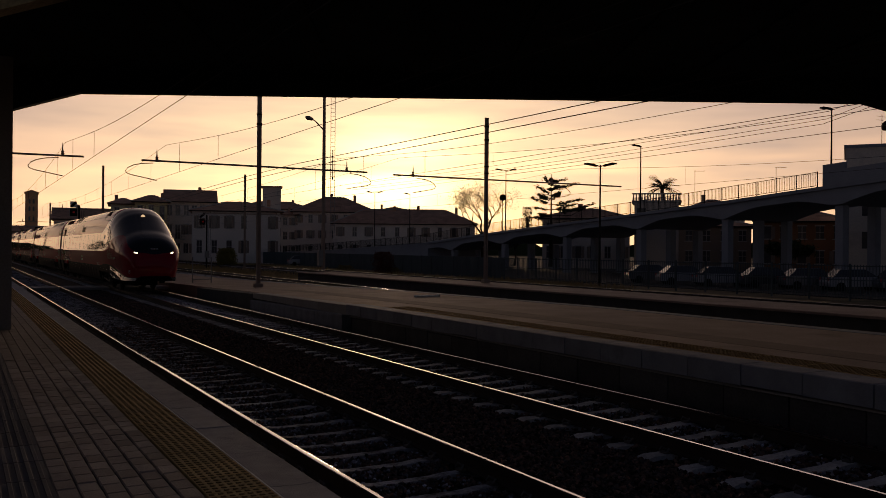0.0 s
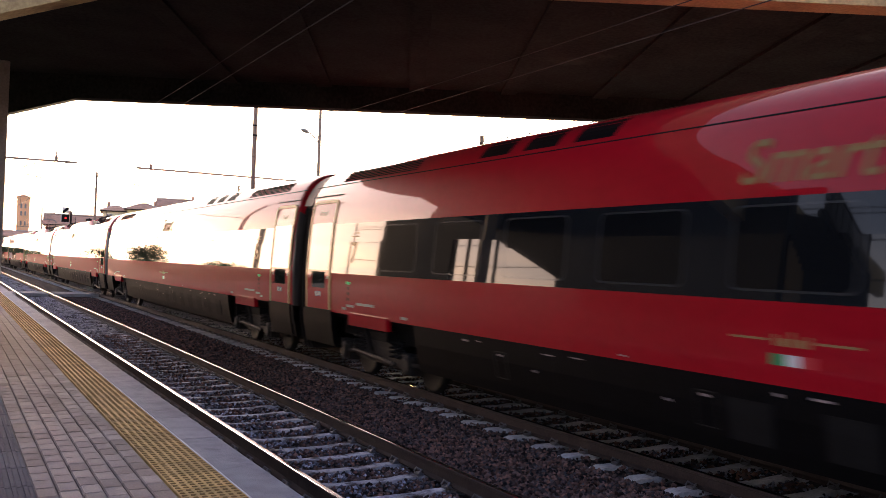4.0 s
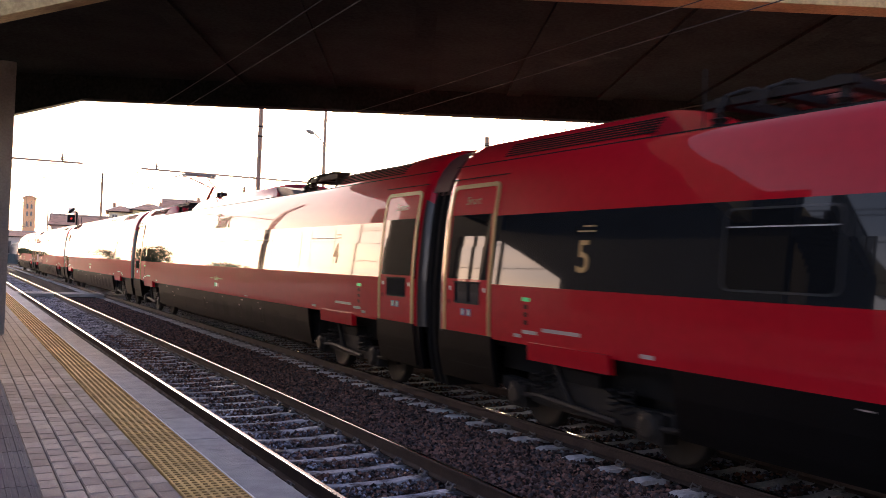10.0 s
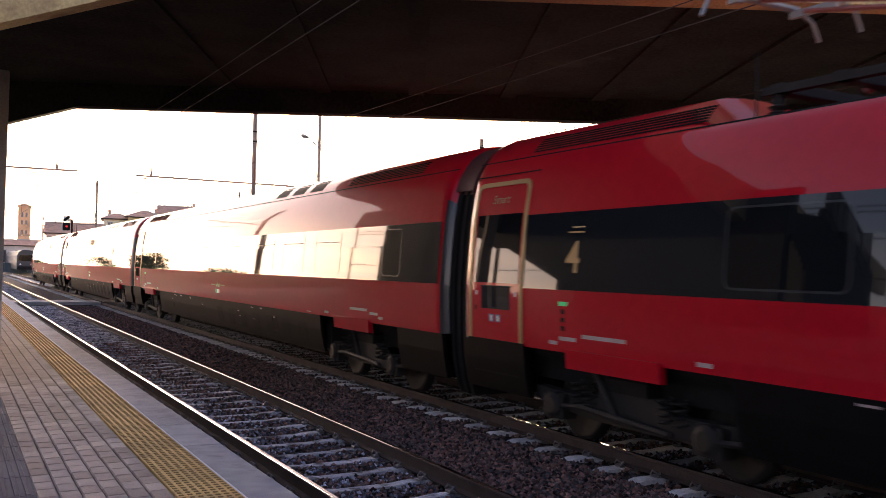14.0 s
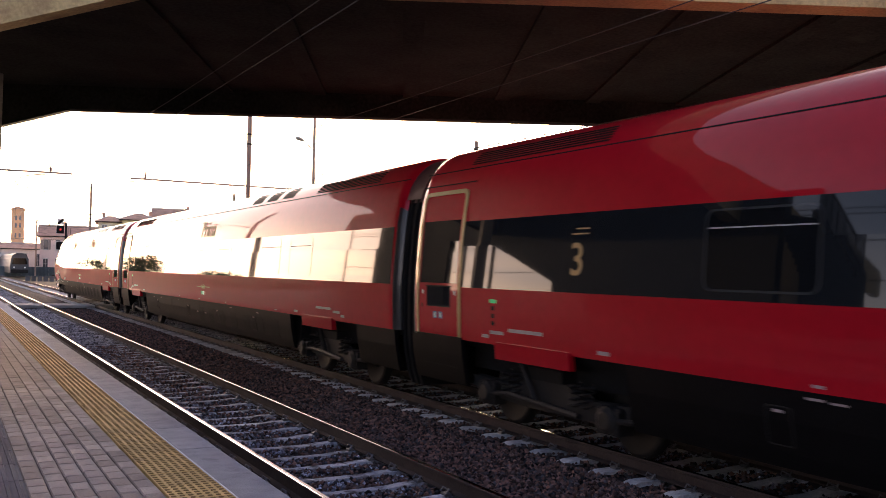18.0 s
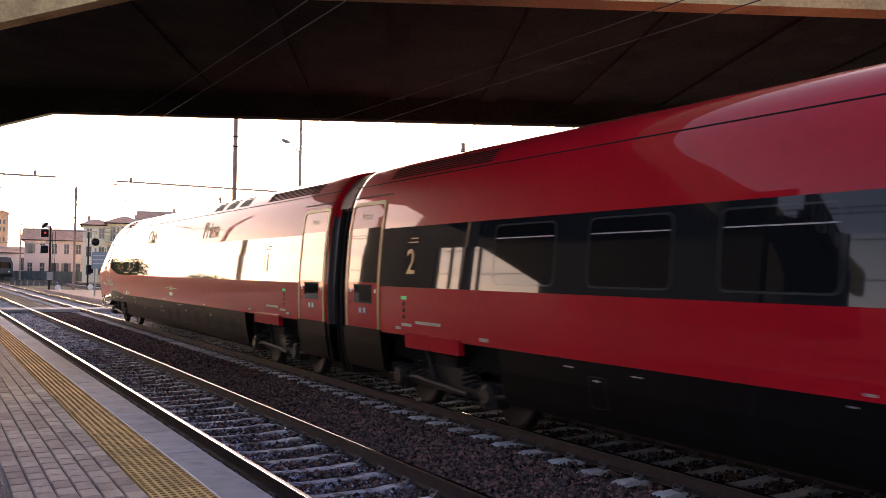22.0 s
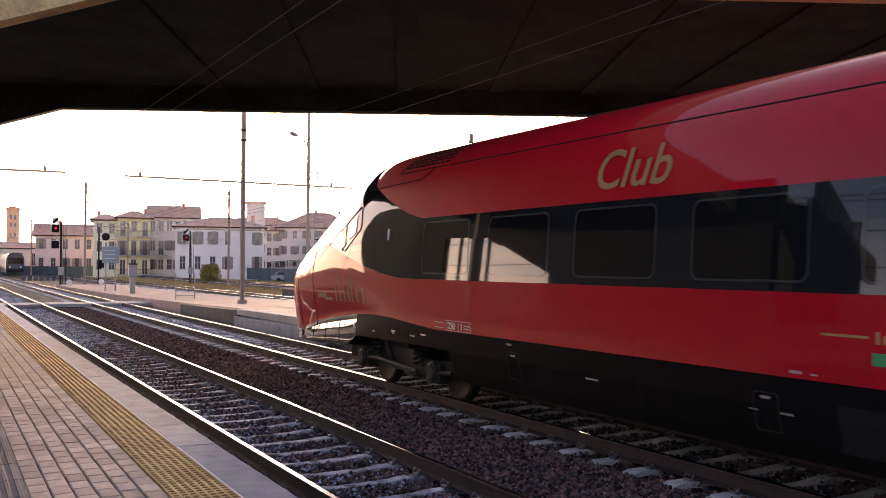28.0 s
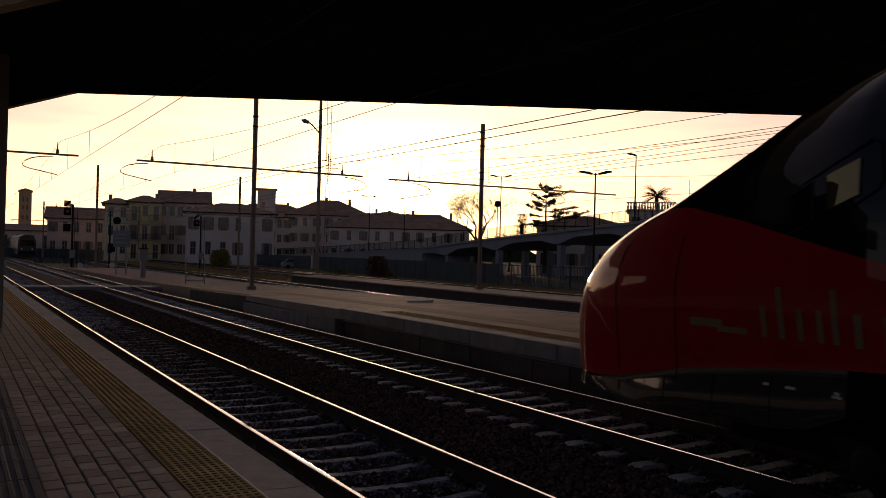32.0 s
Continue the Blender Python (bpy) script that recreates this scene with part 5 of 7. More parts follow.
# wall added out of view to keep the low glow off the train
station = thing("station_wall", "unseen plain wall added to block low light from behind", "wall", kind="structure")
part("wall", Solid().box((-16, -33.5, -0.5), (34, -33, 10.5)), PLASTER, station, "plain plastered wall")

LEAF = surface("dark_leaf", (0.035, 0.05, 0.022), 0.7, var=0.4, scale=2, fine=20, bump=0)
AUTUMN = surface("yellowed_leaf", (0.2, 0.15, 0.035), 0.7, var=0.4, scale=2, fine=20, bump=0)
YELLOWISH = surface("yellow_green_leaf", (0.26, 0.22, 0.05), 0.7, var=0.4, scale=2, fine=20, bump=0)
RED_LEAF = surface("red_leaf", (0.12, 0.03, 0.02), 0.7, var=0.4, scale=2, fine=20, bump=0)
BARK = surface("bark", (0.07, 0.055, 0.045), 0.9, var=0.3, scale=3, fine=30, bump=0.5)


def leaves(points, size, seed):
    """Small pointed leaf blades round each point."""
    g, s = random.Random(seed), Solid()
    for p in points:
        c = Vector(p)
        d = Vector((g.uniform(-1, 1), g.uniform(-1, 1), g.uniform(-0.7, 0.9))).normalized()
        w = d.cross(Vector((g.uniform(-1, 1), g.uniform(-1, 1), 1))).normalized()
        L = size * g.uniform(0.6, 1.3)
        k = len(s.v)
        s.v += [tuple(c - d * L), tuple(c + w * L * 0.4), tuple(c + d * L), tuple(c - w * L * 0.4)]
        s.face(k, k + 1, k + 2, k + 3)
    return s


def tree(name, label, x, y, base, height, spread, leaf, leaf_size, count, seed, droop=0.0, depth=4, stout=0.022):
    """A tapered trunk, forking limbs and a ragged crown of blades."""
    g = random.Random(seed)
    t = thing(name, label, "tree", (x, y, base))
    wood, tips = Solid(), []

    def limb(p, d, length, r, level):
        q = p + d * length
        mid = p + d * length * 0.5 + Vector((g.uniform(-1, 1), g.uniform(-1, 1), 0)) * length * 0.06
        wood.tube([p, mid, q], r, 6 if level < 2 else 4, r * 0.6, cap=False)
        if level == depth:
            tips.append(q)
            return
        if level >= 2:
            tips.append(q)
        for _ in range(4 if level == 0 else 3):
            a = g.uniform(0, 6.28)
            side = Vector((math.cos(a), math.sin(a), g.uniform(-0.1, 0.5) - droop))
            limb(q, (d * 0.55 + side * spread).normalized(), length * g.uniform(0.55, 0.8), r * 0.55, level + 1)

    limb(Vector((0, 0, 0)), Vector((0, 0, 1)), height * 0.3, height * stout, 0)
    part("trunk", wood, BARK, t, "bare forking branches")
    pts = [Vector(g.choice(tips)) + Vector((g.gauss(0, 1), g.gauss(0, 1), g.gauss(0, 0.8))) * height * 0.05 for _ in range(count)]
    part("crown", leaves(pts, leaf_size, seed + 1), leaf, t, "ragged crown of small leaves")
    return t


def conifer(name, label, x, y, base, h, reach, seed, low=0.35, shape=(0.25, 0.8), gap=(0.28, 0.5)):
    """A straight trunk with level, uneven boughs that carry flat sprays of needles."""
    g = random.Random(seed)
    t = thing(name, label, "tree", (x, y, base))
    wood = Solid().tube([(0, 0, 0), (0.08, 0.05, h * 0.5), (0, 0, h)], 0.28, 8, 0.03)
    pts = []
    z = h * low
    while z < h * 0.97:
        k = 1 - (z - h * low) / (h * (1 - low))
        for _ in range(3):
            a, L = g.uniform(0, 6.28), reach * (shape[0] + shape[1] * k) * g.uniform(0.45, 1.15)
            d = Vector((math.cos(a), math.sin(a), 0))
            tip = Vector((0, 0, z)) + d * L + Vector((0, 0, g.uniform(-0.1, 0.35) * L))
            wood.tube([(0, 0, z), tuple(Vector((0, 0, z)) + d * L * 0.5 + Vector((0, 0, 0.02 * L))), tuple(tip)], 0.06, 4, 0.015)
            for _ in range(int(44 * L)):
                u = g.uniform(0.25, 1.05)
                p = Vector((0, 0, z)) * (1 - u) + tip * u
                pts.append(p + Vector((g.gauss(0, 0.16), g.gauss(0, 0.16), g.gauss(-0.04, 0.09))))
        z += g.uniform(*gap)
    part("trunk", wood, BARK, t, "trunk and level boughs")
    part("crown", leaves(pts, 0.19, seed + 1), LEAF, t, "flat sprays of dark needles")


def bush(name, label, x, y, base, w, h, leaf, seed, count=900, blade=0.14):
    g = random.Random(seed)
    t = thing(name, label, "bush", (x, y, base))
    st = Solid()
    for _ in range(14):
        a, r = g.uniform(0, 6.28), g.uniform(0.2, 0.8) * w / 2
        st.tube([(0.1 * math.cos(a), 0.1 * math.sin(a), 0), (r * 0.6 * math.cos(a), r * 0.6 * math.sin(a), h * 0.5), (r * math.cos(a), r * math.sin(a), h * g.uniform(0.7, 0.95))], 0.03, 4, 0.01)
    part("stems", st, BARK, t, "thin stems")
    pts = []
    for _ in range(count):
        a, u = g.uniform(0, 6.28), g.random() ** 0.5
        z = g.uniform(0.05, 1)
        rr = u * w / 2 * math.sqrt(max(0.02, 1 - (z * 1.6 - 0.75) ** 2 * 0.7)) * g.uniform(0.8, 1.15)
        pts.append((rr * math.cos(a), rr * math.sin(a), z * h))
    part("crown", leaves(pts, blade, seed), leaf, t, "loose leafy crown")


def spot(bearing, dist):
    a = radians(bearing)
    return dist * math.sin(a), dist * math.cos(a)


for x, y, h, n in ((-9.2, 113, 8.2, 61), (-8.2, 106, 6.2, 62), (-10.5, 84, 5.6, 63), (-9.0, 150, 7.0, 64)):
    tree("roadside_tree", "dark tree beside the line beyond the platform", x, y, -0.5, h, 0.7, LEAF, 0.2, 1600, n)
# hedge added out of view to darken the train's lower mirror image
hedge = thing("boundary_hedge", "long low unseen hedge added to darken what the train mirrors", "hedge", (-9, 46, -0.5))
hg = random.Random(12)
stems = Solid()
for i in range(60):
    stems.tube([(hg.uniform(-0.6, 0.6), i * 2.0, 0), (hg.uniform(-0.6, 0.6), i * 2.0 + hg.uniform(-0.5, 0.5), hg.uniform(0.6, 1.1))], 0.04, 4, 0.02)
part("stems", stems, BARK, hedge, "thin stems")
pts = []
for i in range(9000):
    yy = hg.uniform(0, 118)
    pts.append((hg.uniform(-1.0, 1.0), yy, hg.uniform(0.05, 1) * (1.3 + 0.5 * noise.noise((yy * 0.35, 1.7, 0)))))
part("crown", leaves(pts, 0.3, 13), LEAF, hedge, "dense dark leaves")

# outdoor stair from the platform side up to the bridge
stair = thing("outdoor_stair", "dark concrete outdoor stair with a steel mesh railing", "stairs", Matrix.Translation((-3.6, 11.16, 0)) @ Matrix.Rotation(radians(38.4), 4, "Z"), kind="structure")
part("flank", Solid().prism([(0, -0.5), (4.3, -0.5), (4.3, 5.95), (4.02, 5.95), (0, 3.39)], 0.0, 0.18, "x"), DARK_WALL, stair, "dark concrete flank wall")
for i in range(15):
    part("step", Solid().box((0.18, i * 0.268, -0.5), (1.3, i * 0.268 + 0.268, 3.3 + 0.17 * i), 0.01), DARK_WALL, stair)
rail = Solid().tube([(0.09, 0.0, 4.3), (0.09, 4.02, 6.86), (0.09, 4.3, 6.86)], 0.03, 6)
part("handrail", rail, STEEL, stair, "steel handrail")
part("lower_rail", Solid().tube([(0.09, 0.0, 3.47), (0.09, 4.02, 6.03)], 0.02, 5), STEEL, stair, "lower rail")
for i in range(8):
    yy = i * 4.02 / 7
    part("baluster", Solid().tube([(0.09, yy, 3.35 + yy * 0.637), (0.09, yy, 4.3 + yy * 0.637)], 0.025, 6), STEEL, stair)
mesh_wire = Solid()
for i in range(90):
    yy = 0.03 + i * 0.0444
    mesh_wire.tube([(0.09, yy, 3.48 + yy * 0.637), (0.09, yy, 4.28 + yy * 0.637)], 0.006, 3)
tagged(part("railing_mesh", mesh_wire, STEEL, stair, "close steel wires of the railing"), kind="stuff")
cables = thing("cable_line", "thin cables on poles beyond the station", "cable line", (-14, 0, -0.5))
for yy in (-30, 0, 34, 62):
    part("pole", Solid().tube([(0, yy, 0), (0, yy, 9.4)], 0.09, 8, 0.06), STEEL, cables, "slim pole")
for zz in (8.75, 8.55, 6.6, 5.2):
    part("cable", Solid().tube([(0.1, -30 + 2 * i, zz - 0.25 * math.sin(math.pi * ((2 * i) % 30) / 30)) for i in range(47)], 0.02, 4), RUBBER, cables, "sagging cable")

# ---- fence ----
FENCE = surface("dark_fence_panel", (0.1, 0.125, 0.13), 0.7, var=0.2, scale=0.5, fine=10, bump=0.1)
fence = thing("boundary_fence", "dark grey metal boundary fence beside the railway", "fence", kind="structure")
line = [(43, 8), (40.5, 60), (40.5, 62), (45.5, 141), (34, 178), (6, 186)]
for (xa, ya), (xb, yb) in zip(line, line[1:]):
    n = max(1, round(math.hypot(xb - xa, yb - ya) / 2.5))
    ang = math.atan2(yb - ya, xb - xa)
    for i in range(n):
        x, y = xa + (xb - xa) * i / n, ya + (yb - ya) * i / n
        ln = math.hypot(xb - xa, yb - ya) / n
        m = Matrix.Translation((x, y, -0.5)) @ Matrix.Rotation(ang, 4, "Z")
        part("post", Solid().box((-0.04, -0.04, 0), (0.04, 0.04, 2.0)), FENCE, fence, at=m)
        p = Solid()
        if y > 61:
            for j in range(10):
                u = 0.05 + j * (ln - 0.1) / 10
                p.prism([(u, -0.02), (u + 0.12, 0.02), (u + (ln - 0.1) / 10, -0.02), (u + (ln - 0.1) / 10, -0.04), (u, -0.04)], 0.08, 1.95, "z")
        else:
            for z in (0.3, 1.1, 1.85):
                p.box((0.04, -0.02, z), (ln - 0.04, 0.02, z + 0.05))
            for j in range(14):
                u = 0.12 + j * (ln - 0.2) / 13
                p.box((u - 0.015, -0.015, 0.15), (u + 0.015, 0.015, 1.95))
        part("panel", p, FENCE, fence, at=m)

# ---- viaduct of the road ramp ----
VIA = surface("viaduct_concrete", (0.33, 0.35, 0.395), 0.85, var=0.18, scale=0.4, fine=12, bump=0.2, stain=(0.24, 0.25, 0.28), stain_at=0.6)
via = thing("viaduct", "grey concrete road viaduct rising on haunched piers", "viaduct", kind="structure")
VX = 60.0
RISE = [(0, 9.6), (20, 9.0), (45, 7.35), (56, 6.6), (67, 5.9), (79.4, 5.2), (98.4, 4.1), (115, 2.9), (150, 1.9), (200, 0.9)]
PIERS = [105.2, 92.4, 79.6, 67.3, 56.0, 44.4, 32.5, 20.5]
top = [(y, lerp(RISE, y)) for y in range(8, 113, 4)]
low = []
for y in [8 + 1.0 * i for i in range(105)][::-1]:
    near = min(abs(y - p) for p in PIERS)
    low.append((y, lerp(RISE, y) - 0.9 - 0.75 * max(0, 1 - near / 3.6) ** 1.2))
part("deck", Solid().prism(top + low, VX - 0.2, VX + 9, "x"), VIA, via, "haunched concrete deck")
part("cornice", Solid().prism(top + [(y, z - 0.28) for y, z in reversed(top)], VX - 0.5, VX - 0.2, "x"), VIA, via, "projecting cornice")
for p in PIERS:
    h = lerp(RISE, p) - 1.6
    for dx in (0.2, 4.2, 8.0):
        part("pier", Solid().box((VX + dx - 0.1, p - 0.36, -0.5), (VX + dx + 0.6, p + 0.36, h), 0.05), VIA, via, "square concrete pier")
wallp = [(112, -0.5), (112, lerp(RISE, 112)), (150, lerp(RISE, 150)), (200, 0.9), (200, -0.5)]
part("ramp_wall", Solid().prism(wallp, VX - 0.2, VX + 9, "x"), VIA, via, "solid ramp wall")
for i in range(78):
    y = 46 + i * 2.0
    z, z2 = lerp(RISE, y), lerp(RISE, y + 2)
    r = Solid().box((VX - 0.42, y - 0.03, z), (VX - 0.36, y + 0.03, z + 1.25))
    for dz in (0.12, 1.2):
        r.tube([(VX - 0.39, y, z + dz), (VX - 0.39, y + 2, z2 + dz)], 0.025, 4)
    for j in range(1, 12):
        u = j / 12
        zz = z + (z2 - z) * u
        r.box((VX - 0.4, y + 2 * u - 0.012, zz + 0.12), (VX - 0.38, y + 2 * u + 0.012, zz + 1.2))
    part("railing", r, STEEL, via, "thin dark steel railing")
part("parapet", Solid().prism([(8, 9.3), (45.5, 7.3), (45.5, 9.0), (43.5, 9.1), (43.5, 8.6), (8, 10.6)], VX - 0.45, VX - 0.2, "x"), VIA, via, "solid parapet")

tagged(part("car_park", Solid().box((44.5, 2, -0.6), (100, 113, -0.47)), ROAD), "dark asphalt car park under the viaduct", "road", kind="structure")

# ---- houses ----
TILE = surface("clay_roof_tiles", (0.56, 0.34, 0.24), 0.85, var=0.35, scale=0.6, fine=8, bump=0.6, stain=(0.32, 0.2, 0.15), stain_at=0.55)
SHUT = surface("brown_shutter", (0.3, 0.24, 0.2), 0.7, var=0.2)
DARKGLASS = surface("dark_window", (0.07, 0.07, 0.08), 0.08, var=0.1, bump=0)
TRIM = surface("pale_window_trim", (0.5, 0.48, 0.44), 0.75, var=0.1)


def plaster(name, c):
    return surface(name, c, 0.85, var=0.14, scale=0.25, fine=6, bump=0.1, stain=tuple(v * 0.72 for v in c), stain_at=0.6)


# tower brick is made brighter and more orange for the sun on it
CREAM, OCHRE, GREYP, BLUISH, PINK, BEIGE, IVORY, BRICKY = (plaster("cream_plaster", (0.82, 0.75, 0.54)), plaster("ochre_plaster", (0.82, 0.7, 0.38)), plaster("grey_plaster", (0.78, 0.69, 0.6)),
    plaster("bluish_plaster", (0.8, 0.73, 0.67)), plaster("pink_plaster", (0.72, 0.57, 0.52)), plaster("beige_plaster", (0.76, 0.67, 0.59)), plaster("ivory_plaster", (0.82, 0.74, 0.66)),
    plaster("brick_tower", (0.85, 0.5, 0.28)))


BALUSTER = Solid().box((-0.012, -0.015, 0), (0.012, 0.015, 0.95)).mesh("baluster", STEEL)


def house(name, label, b0, b1, dist, eave, ridge, mat, floors, cols, roof="hip", depth=11, balconies=(), chimneys=1, shutters=True, low=0.6, turn=0.0):
    """A house whose front spans the bearings b0 to b1 at a distance; eave and ridge are heights in metres."""
    xa, ya = spot(b0, dist)
    xb, yb = spot(b1, dist)
    w = math.hypot(xb - xa, yb - ya)
    m = Matrix.Translation(((xa + xb) / 2, (ya + yb) / 2, -0.5)) @ Matrix.Rotation(math.atan2(yb - ya, xb - xa) + radians(turn), 4, "Z")
    h = thing(name, label, "house", m)
    e, r = eave + 0.5, ridge + 0.5
    part("wall", Solid().box((-w / 2, 0, 0), (w / 2, depth, e)), mat, h, "plastered wall")
    rf, o = Solid(), 0.55
    A, B, C, D = (-w / 2 - o, -o, e), (w / 2 + o, -o, e), (w / 2 + o, depth + o, e), (-w / 2 - o, depth + o, e)
    k = min(w / 2, depth / 2) if roof == "hip" else 0
    P, Q = (-w / 2 - o + k, depth / 2, r), (w / 2 + o - k, depth / 2, r)
    if roof == "front":
        P, Q = (0, -o, r), (0, depth + o, r)
    base = [A, B, C, D]
    rf.v = [(x, y, z - 0.18) for x, y, z in base] + base + [P, Q]
    for i in range(4):
        rf.face(i, (i + 1) % 4, 4 + (i + 1) % 4, 4 + i)
    if roof == "front":
        for q in ((4, 5, 8), (6, 7, 9), (5, 6, 9, 8), (7, 4, 8, 9)):
            rf.face(*q)
    else:
        for q in ((4, 5, 9, 8), (6, 7, 8, 9), (5, 6, 9), (7, 4, 8)):
            rf.face(*q)
    rf.face(3, 2, 1, 0)
    part("roof", rf, TILE, h, "weathered clay tile roof")
    caps = Solid()
    for p, q in ((A, P), (B, Q), (P, Q)) if roof == "hip" else ((P, Q),):
        caps.tube([p, q], 0.16, 5)
    part("ridge_tiles", caps, TRIM, h, "pale mortared ridge tiles")
    rnd = random.Random(name)
    for i in range(chimneys):
        cx = rnd.uniform(-w * 0.4, w * 0.4)
        part("chimney", Solid().box((cx - 0.3, depth * 0.45, (e + r) / 2 - 0.4), (cx + 0.3, depth * 0.45 + 0.6, r + rnd.uniform(0.3, 0.9)), 0.05), TILE, h, "small chimney")
    fh = (e - low) / floors
    for f in range(floors):
        for c in range(cols):
            x = -w / 2 + w * (c + 0.5) / cols
            z0 = low + fh * f + fh * 0.28
            tall = (f, c) in balconies
            ww, hh = 0.42, fh * (0.72 if tall else 0.5)
            if tall:
                z0 = low + fh * f + 0.1
            win = part("window", Solid().box((x - ww, -0.03, z0), (x + ww, 0.02, z0 + hh)), DARKGLASS, h, "dark window")
            part("lintel", Solid().box((x - ww - 0.12, -0.06, z0 + hh), (x + ww + 0.12, 0.02, z0 + hh + 0.14)), TRIM, win, "pale lintel")
            part("sill", Solid().box((x - ww - 0.15, -0.12, z0 - 0.12), (x + ww + 0.15, 0.02, z0)), TRIM, win, "pale sill")
            if rnd.random() < 0.6:
                part("mullion", Solid().box((x - 0.03, -0.05, z0), (x + 0.03, -0.03, z0 + hh)).box((x - ww, -0.05, z0 + hh * 0.5), (x + ww, -0.03, z0 + hh * 0.5 + 0.05)), TRIM, win, "white window bars")
            elif shutters:
                for s in (-1, 1):
                    part("shutter", Solid().box((x + s * (ww + 0.24) - 0.21, -0.08, z0), (x + s * (ww + 0.24) + 0.21, -0.03, z0 + hh)), SHUT, win, "dark shutter")
    for f, c in balconies:
        x = -w / 2 + w * (c + 0.5) / cols
        z0 = low + fh * f
        bal = part("balcony", Solid().box((x - 1.3, -1.1, z0 - 0.12), (x + 1.3, 0, z0 + 0.04)), TRIM, h, "balcony slab")
        for j in range(14):
            part("baluster", BALUSTER, None, bal, at=(x - 1.27 + j * 0.195, -1.065, z0))
        part("handrail", Solid().box((x - 1.3, -1.1, z0 + 0.93), (x + 1.3, -1.04, z0 + 0.99)), STEEL, bal, "dark balcony rail")
    part("gutter", Solid().tube([(-w / 2 - o, -o - 0.05, e - 0.1), (w / 2 + o, -o - 0.05, e - 0.1)], 0.09, 6), STEEL, h, "dark gutter")
    return h


house("pink_house", "pink plastered house with a front gable", 5.0, 8.3, 188, 7.6, 9.9, PINK, 2, 5, "gable", 12)
house("cream_apartments", "cream apartment house with a tiled roof", 8.2, 9.62, 167, 9.9, 11.0, CREAM, 3, 2, "hip", 10, chimneys=1)
house("ochre_apartments", "yellow apartment house with three rows of balconies", 9.58, 11.52, 165, 10.3, 11.6, OCHRE, 3, 3, "hip", 10, balconies=((0, 0), (0, 2), (1, 0), (1, 1), (1, 2), (2, 0), (2, 2)))
house("grey_apartments", "grey apartment house with a high tiled roof", 11.4, 14.4, 168, 10.6, 13.0, GREYP, 3, 6, "gable", 12, balconies=((1, 1), (1, 4)))
house("bluish_house", "bluish plastered house with white windows", 13.0, 18.5, 150, 8.3, 10.0, BLUISH, 2, 6, "hip", 12)
house("narrow_house", "narrow beige house beside the ramp", 18.55, 19.6, 186, 9.2, 10.15, BEIGE, 3, 2, "hip", 9)
house("beige_house", "beige house with a broad tiled roof", 19.3, 24.6, 186, 9.9, 13.3, BEIGE, 3, 7, "hip", 14, chimneys=2)
house("long_house", "long low ivory house with a tiled hip roof", 21.9, 31.2, 180, 7.33, 10.5, IVORY, 2, 10, "hip", 13, chimneys=3)
house("white_shed", "long white railway shed with dark windows", 1.0, 7.4, 205, 5.2, 6.4, IVORY, 1, 9, "gable", 9, chimneys=0, shutters=False)
house("roof_house", "low house behind the viaduct with a dark roof", 35.6, 41.2, 128, 6.8, 8.3, BEIGE, 2, 6, "hip", 10, chimneys=3)
house("hip_house", "house with a dark hipped roof behind the viaduct", 44.2, 48.2, 132, 7.8, 9.8, BEIGE, 2, 4, "hip", 10)
house("far_house", "far house with a shallow roof", 15.6, 20.6, 215, 11.6, 13.6, BEIGE, 3, 8, "hip", 12)
house("town_house", "distant town house with a tiled roof", 24.2, 27.5, 215, 11.0, 12.6, BEIGE, 3, 5, "hip", 12)
house("orange_house", "orange plastered house seen under the viaduct", 49.0, 54.0, 105, 5.6, 7.0, plaster("orange_plaster", (0.3, 0.15, 0.08)), 2, 5, "hip", 10)
# plaster darkened: the shade behind the viaduct is put into its colour
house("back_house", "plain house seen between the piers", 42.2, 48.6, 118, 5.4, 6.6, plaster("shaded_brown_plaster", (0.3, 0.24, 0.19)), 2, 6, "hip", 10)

roof_block = thing("roof_tower", "small square stair tower on a roof", "tower", Matrix.Translation((*spot(17.95, 170), 0)) @ Matrix.Rotation(radians(-18), 4, "Z"))
part("wall", Solid().box((-1.7, -1.5, 8), (1.7, 1.5, 13.6)), BEIGE, roof_block, "plastered wall")
part("cap", Solid().box((-2, -1.8, 13.6), (2, 1.8, 13.9)), TILE, roof_block, "flat cap")

dark_b = thing("flat_roofed_building", "dark flat-roofed building beside the viaduct", "building", Matrix.Translation((*spot(57.9, 92), -0.5)) @ Matrix.Rotation(radians(-54), 4, "Z"))
part("wall", Solid().box((-6.4, 0, 0), (12, 12, 12.6)), GREYP, dark_b, "grey wall")
part("roof_edge", Solid().box((-6.6, -0.2, 12.6), (12.2, 12.2, 12.9), 0.05), VIA, dark_b, "concrete roof edge")
for i in range(5):
    for f in range(3):
        part("window", Solid().box((-5 + i * 3, -0.04, 3 + f * 3.1), (-3.6 + i * 3, 0.02, 4.6 + f * 3.1)), DARKGLASS, dark_b, "dark window")
vent = thing("roof_ventilator", "round ventilator with a mushroom cap on the flat roof", "ventilator", (*spot(56.2, 93), 12.3))
part("pipe", Solid().tube([(0, 0, 0), (0, 0, 1.6)], 0.28, 12), STEEL, vent, "round pipe")
part("cap", Solid().turn((0, 0, 1.5), (0, 0, 1), [(0, 0.55), (0.2, 0.72), (0.5, 0.72), (0.8, 0.5), (0.95, 0.2)], 16), STEEL, vent, "rounded cap", True)
aerial = thing("roof_aerial", "thin metal aerial on a flat roof", "aerial", (*spot(55.8, 93), 12.3))
